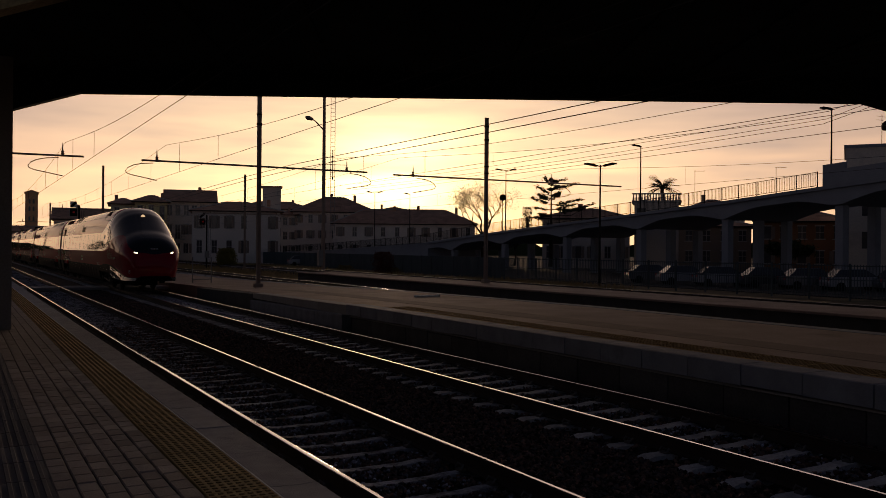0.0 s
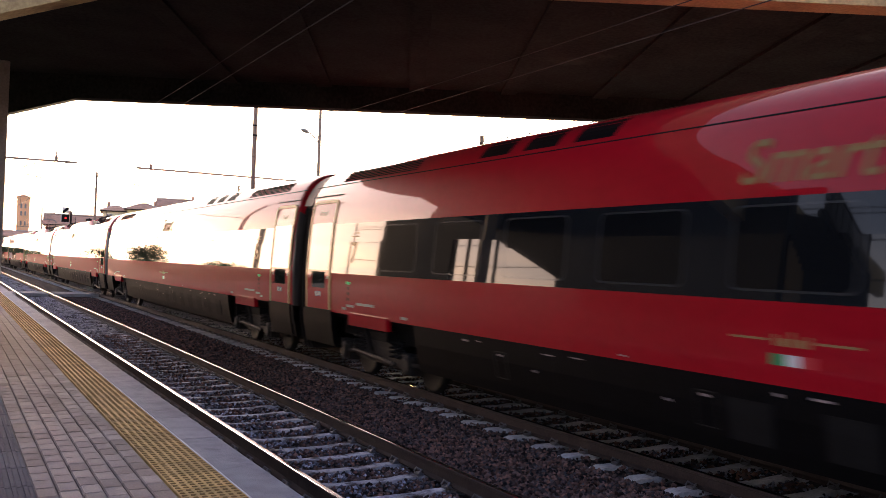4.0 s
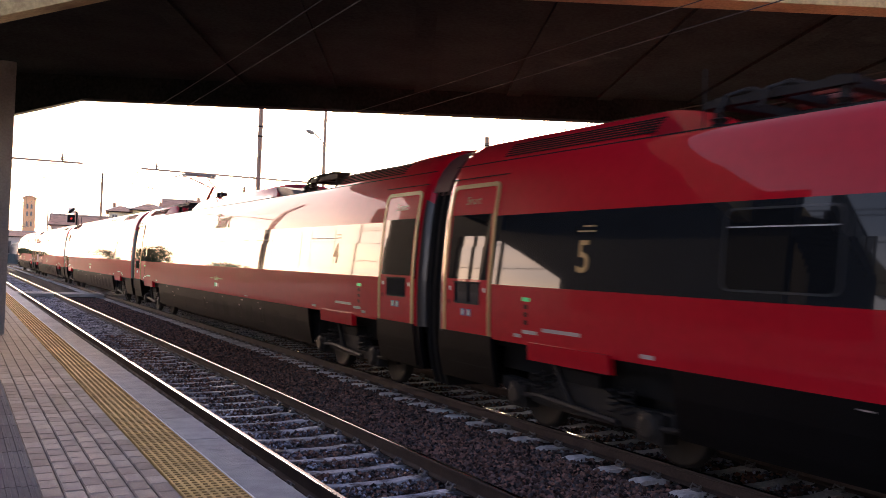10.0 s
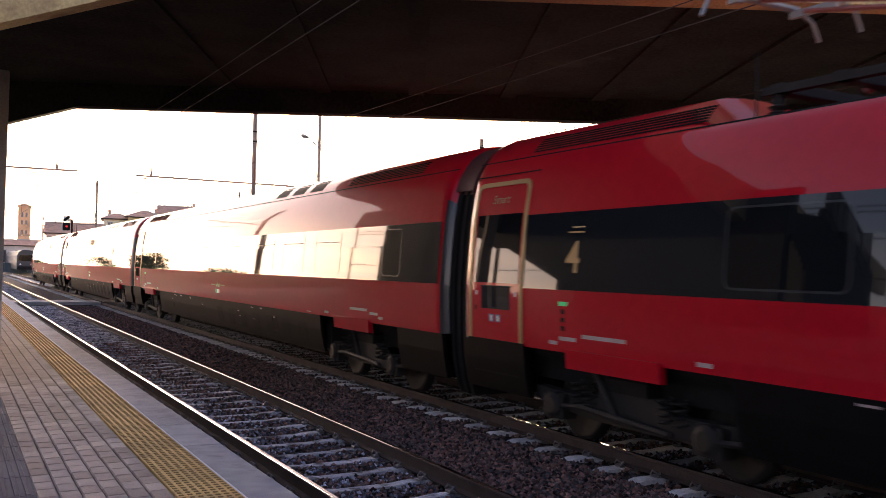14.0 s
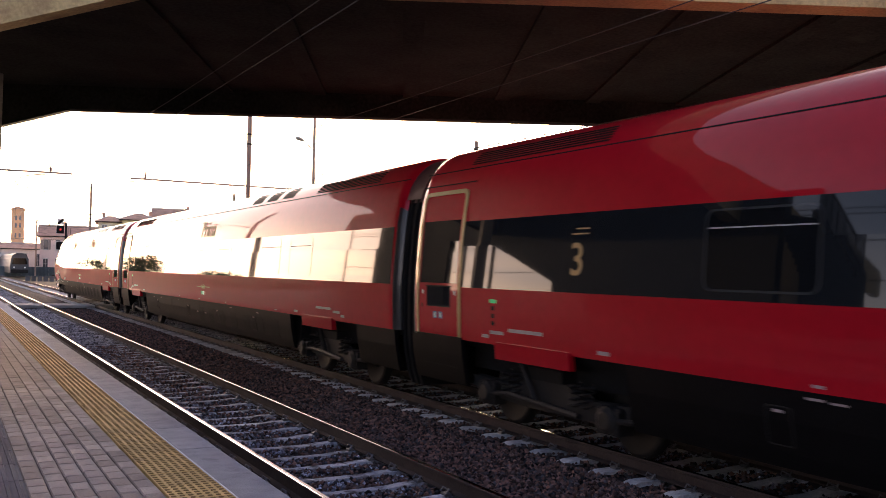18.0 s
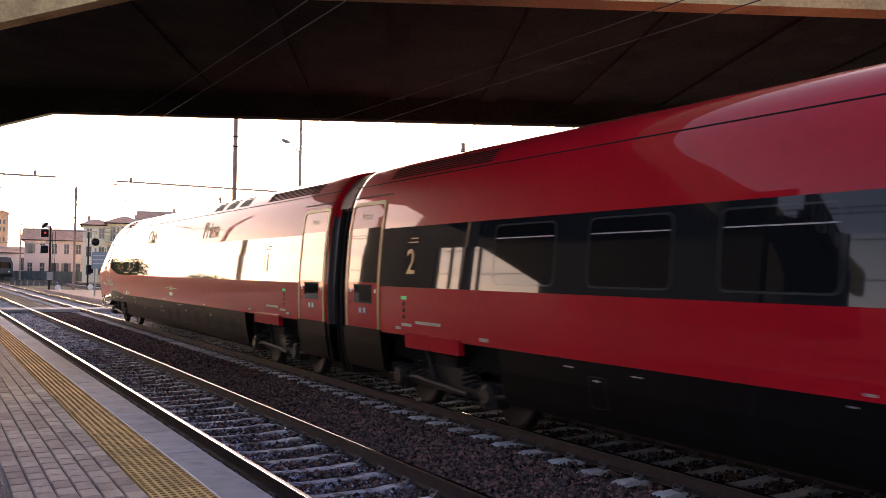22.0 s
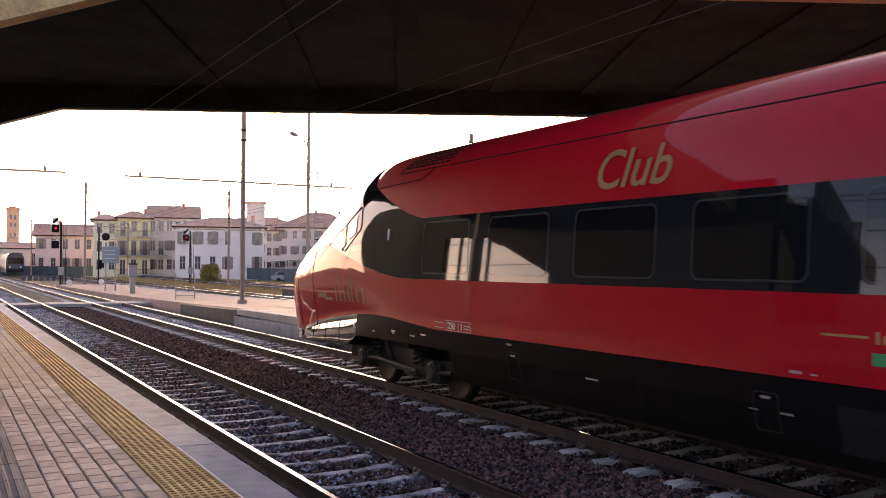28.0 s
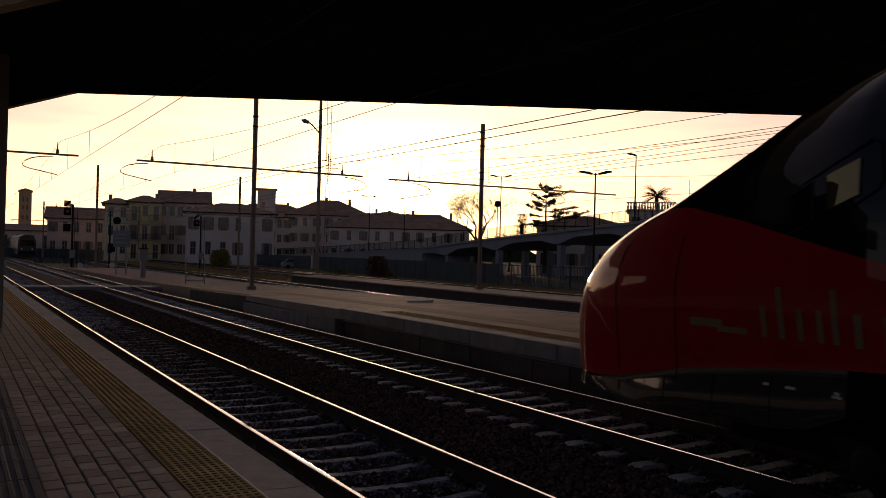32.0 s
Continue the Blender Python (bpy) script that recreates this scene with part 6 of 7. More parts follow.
part("mast", Solid().tube([(0, 0, 0), (0, 0, 3.0)], 0.03, 5), STEEL, aerial, "thin mast")
part("rods", Solid().tube([(-0.8, 0, 2.8), (0.8, 0, 2.8)], 0.015, 4).tube([(-0.5, 0.2, 2.5), (0.5, 0.2, 2.5)], 0.015, 4), STEEL, aerial, "aerial rods")

turret = thing("turret_house", "small square house top with a balustrade behind the viaduct", "house", Matrix.Translation((*spot(42.8, 104), -0.5)) @ Matrix.Rotation(radians(-43), 4, "Z"))
part("wall", Solid().box((-2.4, 0, 0), (2.6, 5, 8.2)), BEIGE, turret, "plastered wall")
part("cornice", Solid().box((-2.7, -0.3, 8.2), (2.9, 5.3, 8.5), 0.05), TRIM, turret, "cornice")
for i in range(17):
    part("baluster", Solid().turn((-2.5 + i * 0.32, -0.15, 8.5), (0, 0, 1), [(0, 0.09), (0.2, 0.13), (0.5, 0.06), (0.7, 0.1)], 8), TRIM, turret)
part("handrail", Solid().box((-2.7, -0.28, 9.2), (2.9, -0.02, 9.35), 0.02), TRIM, turret, "stone handrail")
for x in (-1.6, 1.4):
    part("window", Solid().box((x - 0.5, -0.04, 6.0), (x + 0.5, 0.02, 7.6)), DARKGLASS, turret, "dark window")

# church tower
tw = thing("church_tower", "square brick bell tower with arched openings", "tower", Matrix.Translation((*spot(3.79, 340), -0.5)) @ Matrix.Rotation(radians(-4), 4, "Z"))
part("shaft", Solid().box((-2.05, -2.05, 0), (2.05, 2.05, 21.0)), BRICKY, tw, "brick shaft")
part("cornice", Solid().box((-2.3, -2.3, 21.0), (2.3, 2.3, 21.6), 0.1), BRICKY, tw, "brick cornice")
part("roof", Solid().prism([(-2.4, 21.6), (2.4, 21.6), (0, 22.4)], -2.4, 2.4), TILE, tw, "low tiled roof")
for z in (8, 11.5, 15, 17.6):
    for x in (-0.65, 0.65):
        part("opening", Solid().prism([(x - 0.3, z), (x + 0.3, z), (x + 0.3, z + 1.3), (x + 0.15, z + 1.6), (x - 0.15, z + 1.6), (x - 0.3, z + 1.3)], -2.1, -2.0), DARKGLASS, tw, "dark arched opening")

# distant tree line closes the horizon
belt = Solid()
gg = random.Random(8)
row_a, row_b, row_c = [], [], []
for i in range(721):
    a = i * 0.5
    x, y = spot(a, 420)
    hgt = 5.5 + 4.5 * noise.noise((a * 0.12, 0, 0)) + gg.uniform(-1.2, 1.2)
    if 90 < a < 290:
        hgt += 2
    if 290 < a < 350:
        hgt = 1.2 + 0.25 * max(0, hgt)
    row_a.append((x, y, -1))
    row_b.append((x, y, max(1.2, hgt)))
    row_c.append((x * 1.06, y * 1.06, -1))
belt.sheet([row_a, row_b, row_c])
tagged(part("distant_woods", belt, LEAF), "low dark line of distant woods and roofs", "woods", kind="stuff")

tree("bare_tree", "almost bare tree with a few yellow leaves behind the viaduct", *spot(31.7, 122), 0, 13.6, 0.55, YELLOWISH, 0.11, 2400, 5, depth=6, stout=0.021)
conifer("dark_cedar", "dark cedar with level ragged branches behind the viaduct", *spot(36.15, 112), 0, 11.2, 4.7, 23, low=0.58, shape=(0.5, 0.5), gap=(0.45, 0.8))
bush("round_evergreen", "dark clipped evergreen behind the viaduct", *spot(34.6, 115), 4.6, 1.6, 3.2, LEAF, 41, 700)
tree("small_tree", "small leafless tree behind the viaduct", *spot(33.8, 118), 0, 7.2, 0.8, AUTUMN, 0.2, 500, 15)
tree("dark_tree", "dark bushy tree under the viaduct", *spot(50.8, 100), -0.5, 5.5, 0.9, LEAF, 0.3, 2500, 17)
bush("yellow_bush", "yellow-green bush beside the track", 30.6, 113, -0.5, 2.6, 2.5, YELLOWISH, 3, 2600, 0.18)
bush("red_bush", "reddish brown bush in front of the fence", *spot(25.2, 88), -0.5, 2.3, 2.3, RED_LEAF, 4, 1300)
for i, (x, y) in enumerate(((38.5, 92), (38.6, 80))):
    bush("dry_bush", "dry brown weeds along the fence", x, y, -0.5, 2.0, 0.7, AUTUMN, 30 + i, 400)

# dry grass along the far tracks
gr = np.random.default_rng(7)
blades = Solid()
for _ in range(14000):
    y = gr.uniform(45, 160)
    x = gr.uniform(22 if y > 64 else 34, 40)
    if abs(x - TRACK_4) < 1.6:
        continue
    L, a = gr.uniform(0.15, 0.5), gr.uniform(0, 6.28)
    k = len(blades.v)
    blades.v += [(x - 0.04, y, -0.52), (x + 0.04, y, -0.52), (x + 0.2 * L * math.cos(a), y + 0.2 * L * math.sin(a), -0.52 + L)]
    blades.face(k, k + 1, k + 2)
STRAW = surface("dry_grass", (0.38, 0.27, 0.12), 0.9, var=0.3, scale=1, fine=10, bump=0)
tagged(part("dry_grass", blades, STRAW), "tufts of dry yellow grass", "grass", kind="stuff")
tagged(part("grass_strip", Solid().box((33.0, 30, -0.6), (40, 170, -0.48)).box((21.2, 62.1, -0.6), (28.7, 165, -0.475)), surface("dry_turf", (0.32, 0.23, 0.11), 0.95, var=0.4, scale=0.5, fine=12, bump=0.6)), "strip of dry yellow turf", "grass", kind="structure")

# palm
palm = thing("palm_tree", "dark palm with drooping fronds behind the balustrade", "tree", (*spot(43.2, 110), 0))
part("trunk", Solid().tube([(0, 0, 0), (0.1, 0, 4), (0, 0, 9.9)], 0.3, 10, 0.22), BARK, palm, "rough palm trunk")
pr = random.Random(2)
for i in range(64):
    a, up = pr.uniform(0, 6.28), pr.uniform(-0.25, 1.3)
    f = Solid()
    L = pr.uniform(1.5, 2.2)
    d = Vector((math.cos(a), math.sin(a), 0))
    side = Vector((-d.y, d.x, 0))
    spine = [Vector((0, 0, 9.9)) + d * (L * t * math.cos(up * (1 - 0.3 * t))) + Vector((0, 0, L * t * math.sin(up) - 0.9 * t * t * (1 - up * 0.3))) for t in [j / 8 for j in range(9)]]
    f.tube(spine, 0.035, 4, 0.01)
    for j in range(2, 9):
        for s in (-1, 1):
            q = spine[j] + side * s * 0.5 * (1 - j / 14) + d * 0.25 - Vector((0, 0, 0.15))
            k = len(f.v)
            f.v += [tuple(spine[j] - d * 0.05), tuple(spine[j] + d * 0.07), tuple(q)]
            f.face(k, k + 1, k + 2)
    part("frond", f, LEAF, palm)


# ---- lamps ----
def street_lamp(name, label, x, y, base, top, heads, reach=0.9):
    t = thing(name, label, "street lamp", (x, y, base))
    h = top - base
    part("pole", Solid().tube([(0, 0, 0), (0, 0, h)], 0.09, 8, 0.05), STEEL, t, "tapered pole")
    ang = math.atan2(-x, y)
    dx = Vector((math.cos(ang), math.sin(ang), 0))
    for s in heads:
        part("arm", Solid().tube([(0, 0, h - 0.15), tuple(dx * s * reach * 0.5 + Vector((0, 0, h + 0.02)))], 0.035, 5), STEEL, t, "short arm")
        c = dx * s * reach
        hd = Solid()
        prof = [(-0.5, 0.0), (-0.3, 0.1), (0.2, 0.13), (0.5, 0.04), (0.5, -0.03), (-0.4, -0.06)]
        hd.prism(prof, -0.16, 0.16)
        m = Matrix.Translation(c + Vector((0, 0, h))) @ Matrix.Rotation(ang + (0 if s > 0 else math.pi), 4, "Z") @ Matrix.Rotation(radians(-10), 4, "Y")
        part("lamp_head", hd, STEEL, t, "flat lamp head", at=m)
    return t


street_lamp("street_lamp", "double-armed street lamp by the fence", *spot(39.3, 64), -0.5, 8.3, (-1, 1), 0.68)
street_lamp("street_lamp", "single street lamp on the viaduct", *spot(41.85, 90), 6.0, 12.7, (-1,), 0.4)
street_lamp("street_lamp", "single street lamp on the viaduct", *spot(53.1, 76), 7.5, 13.6, (-1,), 0.4)
street_lamp("street_lamp", "double-armed street lamp on the ramp", *spot(33.2, 111), 4.4, 12.3, (-1, 1), 0.9)
street_lamp("street_lamp", "double-armed street lamp on the ramp", *spot(24.6, 146), 2.0, 11.6, (-1, 1), 0.9)
street_lamp("street_lamp", "single street lamp on the ramp", *spot(26.9, 140), 2.2, 11.0, (-1,), 0.5)
sgn = thing("round_sign", "round traffic sign on a post on the viaduct", "traffic sign", (*spot(33.0, 110), 4.6))
part("post", Solid().tube([(0, 0, 0), (0, 0, 4.0)], 0.05, 6), STEEL, sgn, "steel post")
part("disc", Solid().turn((0, 0, 4.1), (math.sin(radians(33)), math.cos(radians(33)), 0), [(-0.03, 0.42), (0.03, 0.42)], 20), STEEL, sgn, "round plate seen from behind")
for bb, dd, hh in ((45.2, 150, 15.5), (50.0, 150, 15.8)):
    a = thing("roof_aerial", "thin television aerial on a roof", "aerial", (*spot(bb, dd), 0))
    part("mast", Solid().tube([(0, 0, 5), (0, 0, hh)], 0.05, 4), STEEL, a, "thin mast")
    part("rods", Solid().tube([(-0.2, 0, hh - 0.1), (1.2, -1.0, hh - 0.1)], 0.03, 4), STEEL, a, "aerial rods")


# ---- parked cars under the viaduct ----
CARS = [surface("car_paint_white", (0.42, 0.42, 0.43), 0.3, coat=1, var=0.04, bump=0), surface("car_paint_silver", (0.2, 0.21, 0.23), 0.3, metal=0.6, coat=1, var=0.04, bump=0),
        surface("car_paint_dark", (0.03, 0.035, 0.045), 0.3, coat=1, var=0.05, bump=0)]
TYRE = surface("tyre_rubber", (0.02, 0.02, 0.02), 0.85, var=0.2)


def car(label, x, y, rz, paint):
    t = thing("car", label, "car", pose(x, y, -0.5, 0, 0, rz), "parked cars")
    low_ = [(-2.05, 0.35), (-2.1, 0.6), (-2.0, 0.88), (-1.1, 0.98), (1.5, 0.98), (2.0, 0.9), (2.08, 0.6), (2.0, 0.32)]
    b = Solid()
    b.prism(low_, -0.85, 0.85, "x")
    roof = Solid()
    A = [(-1.25, 0.95, 0.8), (1.75, 0.95, 0.8), (1.2, 1.45, 0.62), (-0.45, 1.48, 0.62)]
    roof.v = [(-w, yy, z) for yy, z, w in A] + [(w, yy, z) for yy, z, w in A]
    for q in ((0, 1, 2, 3), (7, 6, 5, 4), (3, 2, 6, 7), (2, 1, 5, 6), (0, 3, 7, 4), (1, 0, 4, 5)):
        roof.face(*q)
    body = part("body", b, CARS[paint], t, "painted car body")
    part("cabin_glass", roof, DARKGLASS, t, "dark windows all round")
    part("roof", Solid().box((-0.6, -0.42, 1.46), (0.6, 1.18, 1.5), 0.02), CARS[paint], t, "painted roof")
    for yy in (-1.3, 1.25):
        for s in (-1, 1):
            part("wheel", Solid().turn((s * 0.72, yy, 0.31), (s, 0, 0), [(0, 0.31), (0.13, 0.31), (0.15, 0.27), (0.13, 0.16), (0.15, 0.05)], 16), TYRE, t, "black wheel")
    for s in (-1, 1):
        part("headlamp", Solid().box((s * 0.6 - 0.18, -2.09, 0.62), (s * 0.6 + 0.18, -1.98, 0.78), 0.02), WHITE, body, "clear headlamp")
        part("tail_lamp", Solid().box((s * 0.68 - 0.12, 2.0, 0.7), (s * 0.68 + 0.12, 2.07, 0.9), 0.02), FLAG_R, body, "red tail lamp")
    return t


for i, (bb, dd, rz, pt) in enumerate(((42.6, 73, 62, 1), (44.6, 70, 62, 0), (46.9, 68, 58, 0), (49.6, 67, 60, 2), (52.0, 66, 60, 1), (54.4, 65, 60, 0), (57.2, 65, 60, 1))):
    car(("silver", "white", "dark")[0 if pt == 1 else 1 if pt == 0 else 2] + " parked car under the viaduct", *spot(bb, dd), rz, pt)
car("white car parked behind the fence", *spot(19.9, 132), 80, 0)

# ---- overhead line ----
SUP = 38.7


def mast(name, label, x, y, base, top_, wide=0.17):
    t = thing(name, label, "catenary mast", (x, y, base))
    w, s = wide / 2, Solid()
    h = top_ - base
    for q in (-1, 1):
        s.box((q * w - 0.035, -w * 0.8, 0), (q * w + 0.035, w * 0.8, h))
    s.box((-w, -0.012, 0), (w, 0.012, h))
    part("column", s, POLE_PAINT, t, "weathered steel column")
    part("footing", Solid().box((-w - 0.12, -w - 0.1, 0), (w + 0.12, w + 0.1, 0.2), 0.03), POLE_PAINT, t, "low footing")
    for z in (h * 0.66, h * 0.7, h - 0.5, h - 1.2):
        part("clamp", Solid().box((-w - 0.06, -w, z), (w + 0.06, w, z + 0.07)), STEEL, t, "steel clamp")
    return t


def arm(parent, x0, x1, z, tracks):
    """A tube beam with insulators, drop brackets and curved steady arms over each track."""
    part("beam", Solid().tube([(x0, 0, z + 0.008 * abs(x0)), (x1, 0, z + 0.008 * abs(x1))], 0.042, 8), POLE_PAINT, parent, "horizontal beam")
    for tx, s in tracks:
        part("insulator", Solid().turn((tx, 0, z), (0, 0, 1), [(0, 0.05), (0.04, 0.08), (0.08, 0.045), (0.12, 0.08), (0.16, 0.045), (0.2, 0.08), (0.24, 0.03), (0.55, 0.012)], 8), POLE_PAINT, parent, "brown insulator")
        part("steady_arm", Solid().tube([(tx + s * 0.15, 0, z - 0.06), (tx + s * 0.6, 0, z - 0.1), (tx + s * 0.95, 0, z - 0.18), (tx + s * 1.18, 0, z - 0.3), (tx + s * 1.28, 0, z - 0.43), (tx + s * 1.24, 0, z - 0.53), (tx + s * 1.05, 0, z - 0.6), (tx, 0, z - 0.8)], 0.022, 6), POLE_PAINT, parent, "curved steady arm")


m0 = mast("catenary_mast", "steel catenary mast on the platform behind the pier", 0.55, SUP, NEAR_TOP, 8.5)
arm(m0, 0, 3.95, 5.33, ((3.15, -1),))
m1 = mast("catenary_mast", "tall weathered catenary mast on the island platform", 11.93, SUP, 0.29, 11.5, 0.12)
arm(m1, -5.13, 5.37, 5.47, ((-4.5, -1), (4.3, 1)))
m3 = mast("catenary_mast", "weathered catenary mast on the far platform", 24.1, SUP, FAR_TOP, 9.0, 0.13)
arm(m3, -5.4, 9.1, 5.36, ((-4.3, 1), (4.2, 1)))
for x, y, h in ((-1.2, 92, 9), (13.2, 97, 10.6), (28.3, 97, 10.4), (12.6, 150, 9), (27, 150, 9), (1.0, 150, 9)):
    mm = mast("catenary_mast", "slim distant catenary mast", x, y, -0.4, h, 0.15)
    arm(mm, -4.6, 4.4, 6.3, ((-3.9, -1), (3.7, 1)))

tall = thing("light_mast", "tall light mast with a side lamp on the far platform", "light mast", (25.3, 65, FAR_TOP))
part("column", Solid().tube([(0, 0, 0), (0, 0, 17)], 0.17, 10, 0.1), POLE_PAINT, tall, "tapered steel column")
lat = Solid()
for q in (-0.18, 0.18):
    lat.tube([(0.75 + q, 0, 3), (0.75 + q, 0, 17)], 0.022, 4)
for j in range(46):
    lat.tube([(0.57, 0, 3 + j * 0.3), (0.93, 0, 3 + j * 0.3)], 0.014, 4)
part("ladder", lat, GALV, tall, "thin ladder beside the column")
part("lamp_arm", Solid().tube([(0, 0, 11.1), (-0.9, -0.5, 11.7), (-1.2, -0.66, 11.8)], 0.05, 6), POLE_PAINT, tall, "lamp arm")
part("lamp_head", Solid().turn((-1.5, -0.8, 11.85), (-0.88, -0.47, 0.1), [(-0.4, 0.06), (-0.2, 0.14), (0.2, 0.17), (0.5, 0.06)], 12), GALV, tall, "lamp head", True)
part("cabinet", Solid().box((-0.5, -0.35, 0.4), (-0.15, 0.0, 1.6), 0.02), GALV, tall, "grey switch box")
part("aerial", Solid().tube([(0.75, 0, 7.2), (0.75, 0, 9.6)], 0.04, 5).tube([(-0.6, -0.3, 8.4), (2.0, 0.4, 8.5)], 0.02, 4).tube([(0.1, -0.2, 9.0), (1.3, 0.2, 9.0)], 0.02, 4), STEEL, tall, "aerial rods")


def wires(name, x, top_z, contact_z, spans, over=0.3, under=True):
    """Contact wire, catenary wire and droppers along a track."""
    t = thing(name, "overhead contact line above a track", "overhead line", (x, 0, 0), kind="structure")
    s = Solid()

    def cat(y):
        for a, b in zip(spans, spans[1:]):
            if a <= y <= b:
                u = (y - a) / (b - a)
                z = top_z - 4 * 0.75 * u * (1 - u)
                break
        else:
            z = top_z
        if under:
            k = smooth(39, 9, y) * smooth(-14, 4, y)
            z = z * (1 - k) + (contact_z + over) * k
        return z

    ys = [spans[0] + (spans[-1] - spans[0]) * i / 120 for i in range(121)]
    s.tube([(0, y, contact_z) for y in (spans[0], spans[-1])], 0.008, 5)
    part("contact_wire", s, WIRE, t, "thin contact wire")
    part("catenary_wire", Solid().tube([(0, y, cat(y)) for y in ys], 0.008, 5), WIRE, t, "sagging catenary wire")
    y = spans[0] + 3
    while y < spans[-1] and y < 130:
        if not (under and 3 < y < 26):
            part("dropper", Solid().tube([(0, y, contact_z), (0, y, cat(y))], 0.007, 4), WIRE, t)
        y += 6
    return t


wires("overhead_line", 3.8, 6.35, 5.0, [-15, SUP, 92, 150, 215])
wires("overhead_line", 7.8, 6.5, 5.15, [-15, SUP, 97, 150, 215])
wires("overhead_line", 15.9, 6.4, 5.1, [-15, SUP, 97, 150, 215], 0.5)
wires("overhead_line", 19.0, 6.6, 5.08, [-15, SUP, 97, 150, 215], 0.4)
wires("overhead_line", 29.6, 6.6, 5.2, [-15, SUP, 97, 150, 215])
feeder = thing("feeder_lines", "bare feeder wires strung between masts", "overhead line", kind="structure")
for x, za, zb in ((12.25, 5.62, 5.66), (12.3, 5.44, 5.46), (55.5, 11.6, 13.0), (55.9, 12.0, 13.5), (56.2, 12.6, 14.0)):
    pts = [(x, 130 - i * 7.3, (za if i < 12.5 else zb) - 0.4 * math.sin(math.pi * (i % 12.5) / 12.5)) for i in range(21)]
    part("wire", Solid().tube(pts, 0.012 if x < 40 else 0.02, 4), WIRE, feeder)


# ---- signals and platform furniture ----
def signal(name, label, x, y, base, h, heads, lit):
    t = thing(name, label, "railway signal", (x, y, base))
    part("post", Solid().tube([(0, 0, 0), (0, 0, h)], 0.1, 8), STEEL, t, "dark post")
    for i, z in enumerate(heads):
        part("head", Solid().box((-0.86, -0.22, z - 0.38), (-0.2, 0.1, z + 0.38), 0.05), RUBBER, t, "square black signal head")
        part("border", Solid().box((-0.89, 0.1, z - 0.41), (-0.17, 0.13, z + 0.41)), WHITE, t, "white border board")
        part("lens", Solid().turn((-0.53, -0.22, z), (0, -1, 0), [(0, 0.1), (0.1, 0.11), (0.101, 0.08)], 14), RED_LAMP if i in lit else STEEL, t, "signal lens")
    part("ladder", Solid().tube([(0.2, 0.1, 0), (0.2, 0.1, h - 0.5)], 0.025, 4).tube([(0.45, 0.1, 0), (0.45, 0.1, h - 0.5)], 0.025, 4), STEEL, t, "ladder rails")
    part("relay_box", Solid().box((-0.25, -0.3, 1.3), (0.25, -0.1, 2.1), 0.02), GALV, t, "grey relay box")
    return t


s1 = signal("railway_signal", "signal post with two square heads, one showing red", 10.5, 93.5, -0.4, 6.6, (5.9, 4.3), (0,))
part("diagonal_board", Solid().box((-0.84, -0.1, 6.38), (-0.22, 0.0, 6.98), 0.02), WHITE, s1, "white board")
part("diagonal_bar", Solid().prism([(-0.84, 6.38), (-0.66, 6.38), (-0.22, 6.8), (-0.22, 6.98), (-0.4, 6.98), (-0.84, 6.56)], -0.13, -0.1), RUBBER, s1, "black diagonal bar")
s2 = signal("railway_signal", "signal post with one red-lit head beside the far track", 26.0, 105, -0.4, 6.4, (5.6,), (0,))
part("diagonal_board", Solid().box((-0.84, -0.1, 6.06), (-0.22, 0.0, 6.66), 0.02), WHITE, s2, "white board")
part("diagonal_bar", Solid().prism([(-0.84, 6.06), (-0.66, 6.06), (-0.22, 6.48), (-0.22, 6.66), (-0.4, 6.66), (-0.84, 6.24)], -0.13, -0.1), RUBBER, s2, "black diagonal bar")
s3 = thing("railway_signal", "signal post with a round dark head", "railway signal", (16.8, 112, -0.4))
part("post", Solid().tube([(0, 0, 0), (0, 0, 6.9)], 0.1, 8), STEEL, s3, "dark post")
part("head", Solid().turn((0.75, -0.1, 5.7), (0, -1, 0), [(0, 0.46), (0.15, 0.46)], 20), RUBBER, s3, "round black board")
part("lens", Solid().turn((0.75, -0.26, 5.7), (0, -1, 0), [(0, 0.16), (0.15, 0.18)], 12), STEEL, s3, "dark lens")
part("relay_box", Solid().box((0.0, -0.2, 1.9), (0.6, 0.1, 2.9), 0.03), RUBBER, s3, "black relay box")
part("marker", Solid().prism([(0.45, 4.9), (1.05, 4.9), (0.75, 4.4)], -0.12, -0.08), WHITE, s3, "white triangle marker")
for x, y in ((11.6, 96), (15.3, 100)):
    gs = thing("ground_signal", "small white ground signal between the tracks", "railway signal", (x, y, -0.5))
    part("post", Solid().tube([(0, 0, 0), (0, 0, 0.5)], 0.05, 6), STEEL, gs, "short post")
    part("plate", Solid().turn((0, 0, 0.6), (0, -1, 0), [(0, 0.3), (0.06, 0.28)], 14), WHITE, gs, "white disc")

BLUE = surface("blue_sign", (0.22, 0.27, 0.29), 0.5, var=0.1)
board = thing("platform_sign", "blue-grey platform sign on two grey legs", "sign", (11.15, 68.7, 0.03))
for x in (-0.35, 0.35):
    part("leg", Solid().tube([(x, 0, 0), (x, 0, 3.6)], 0.06, 8), GALV, board, "grey leg")
part("panel", Solid().box((-0.6, -0.05, 2.05), (0.6, 0.05, 3.3), 0.02), BLUE, board, "blue-grey panel")
for z in (3.0, 2.7, 2.4):
    part("text_bar", Solid().box((-0.5, -0.06, z), (0.3, -0.05, z + 0.05)), LETTER_GREY, board, "pale bar of writing")
box_t = thing("platform_cabinet", "grey cabinet on a narrow pedestal", "cabinet", (11.35, 61.3, 0.06))
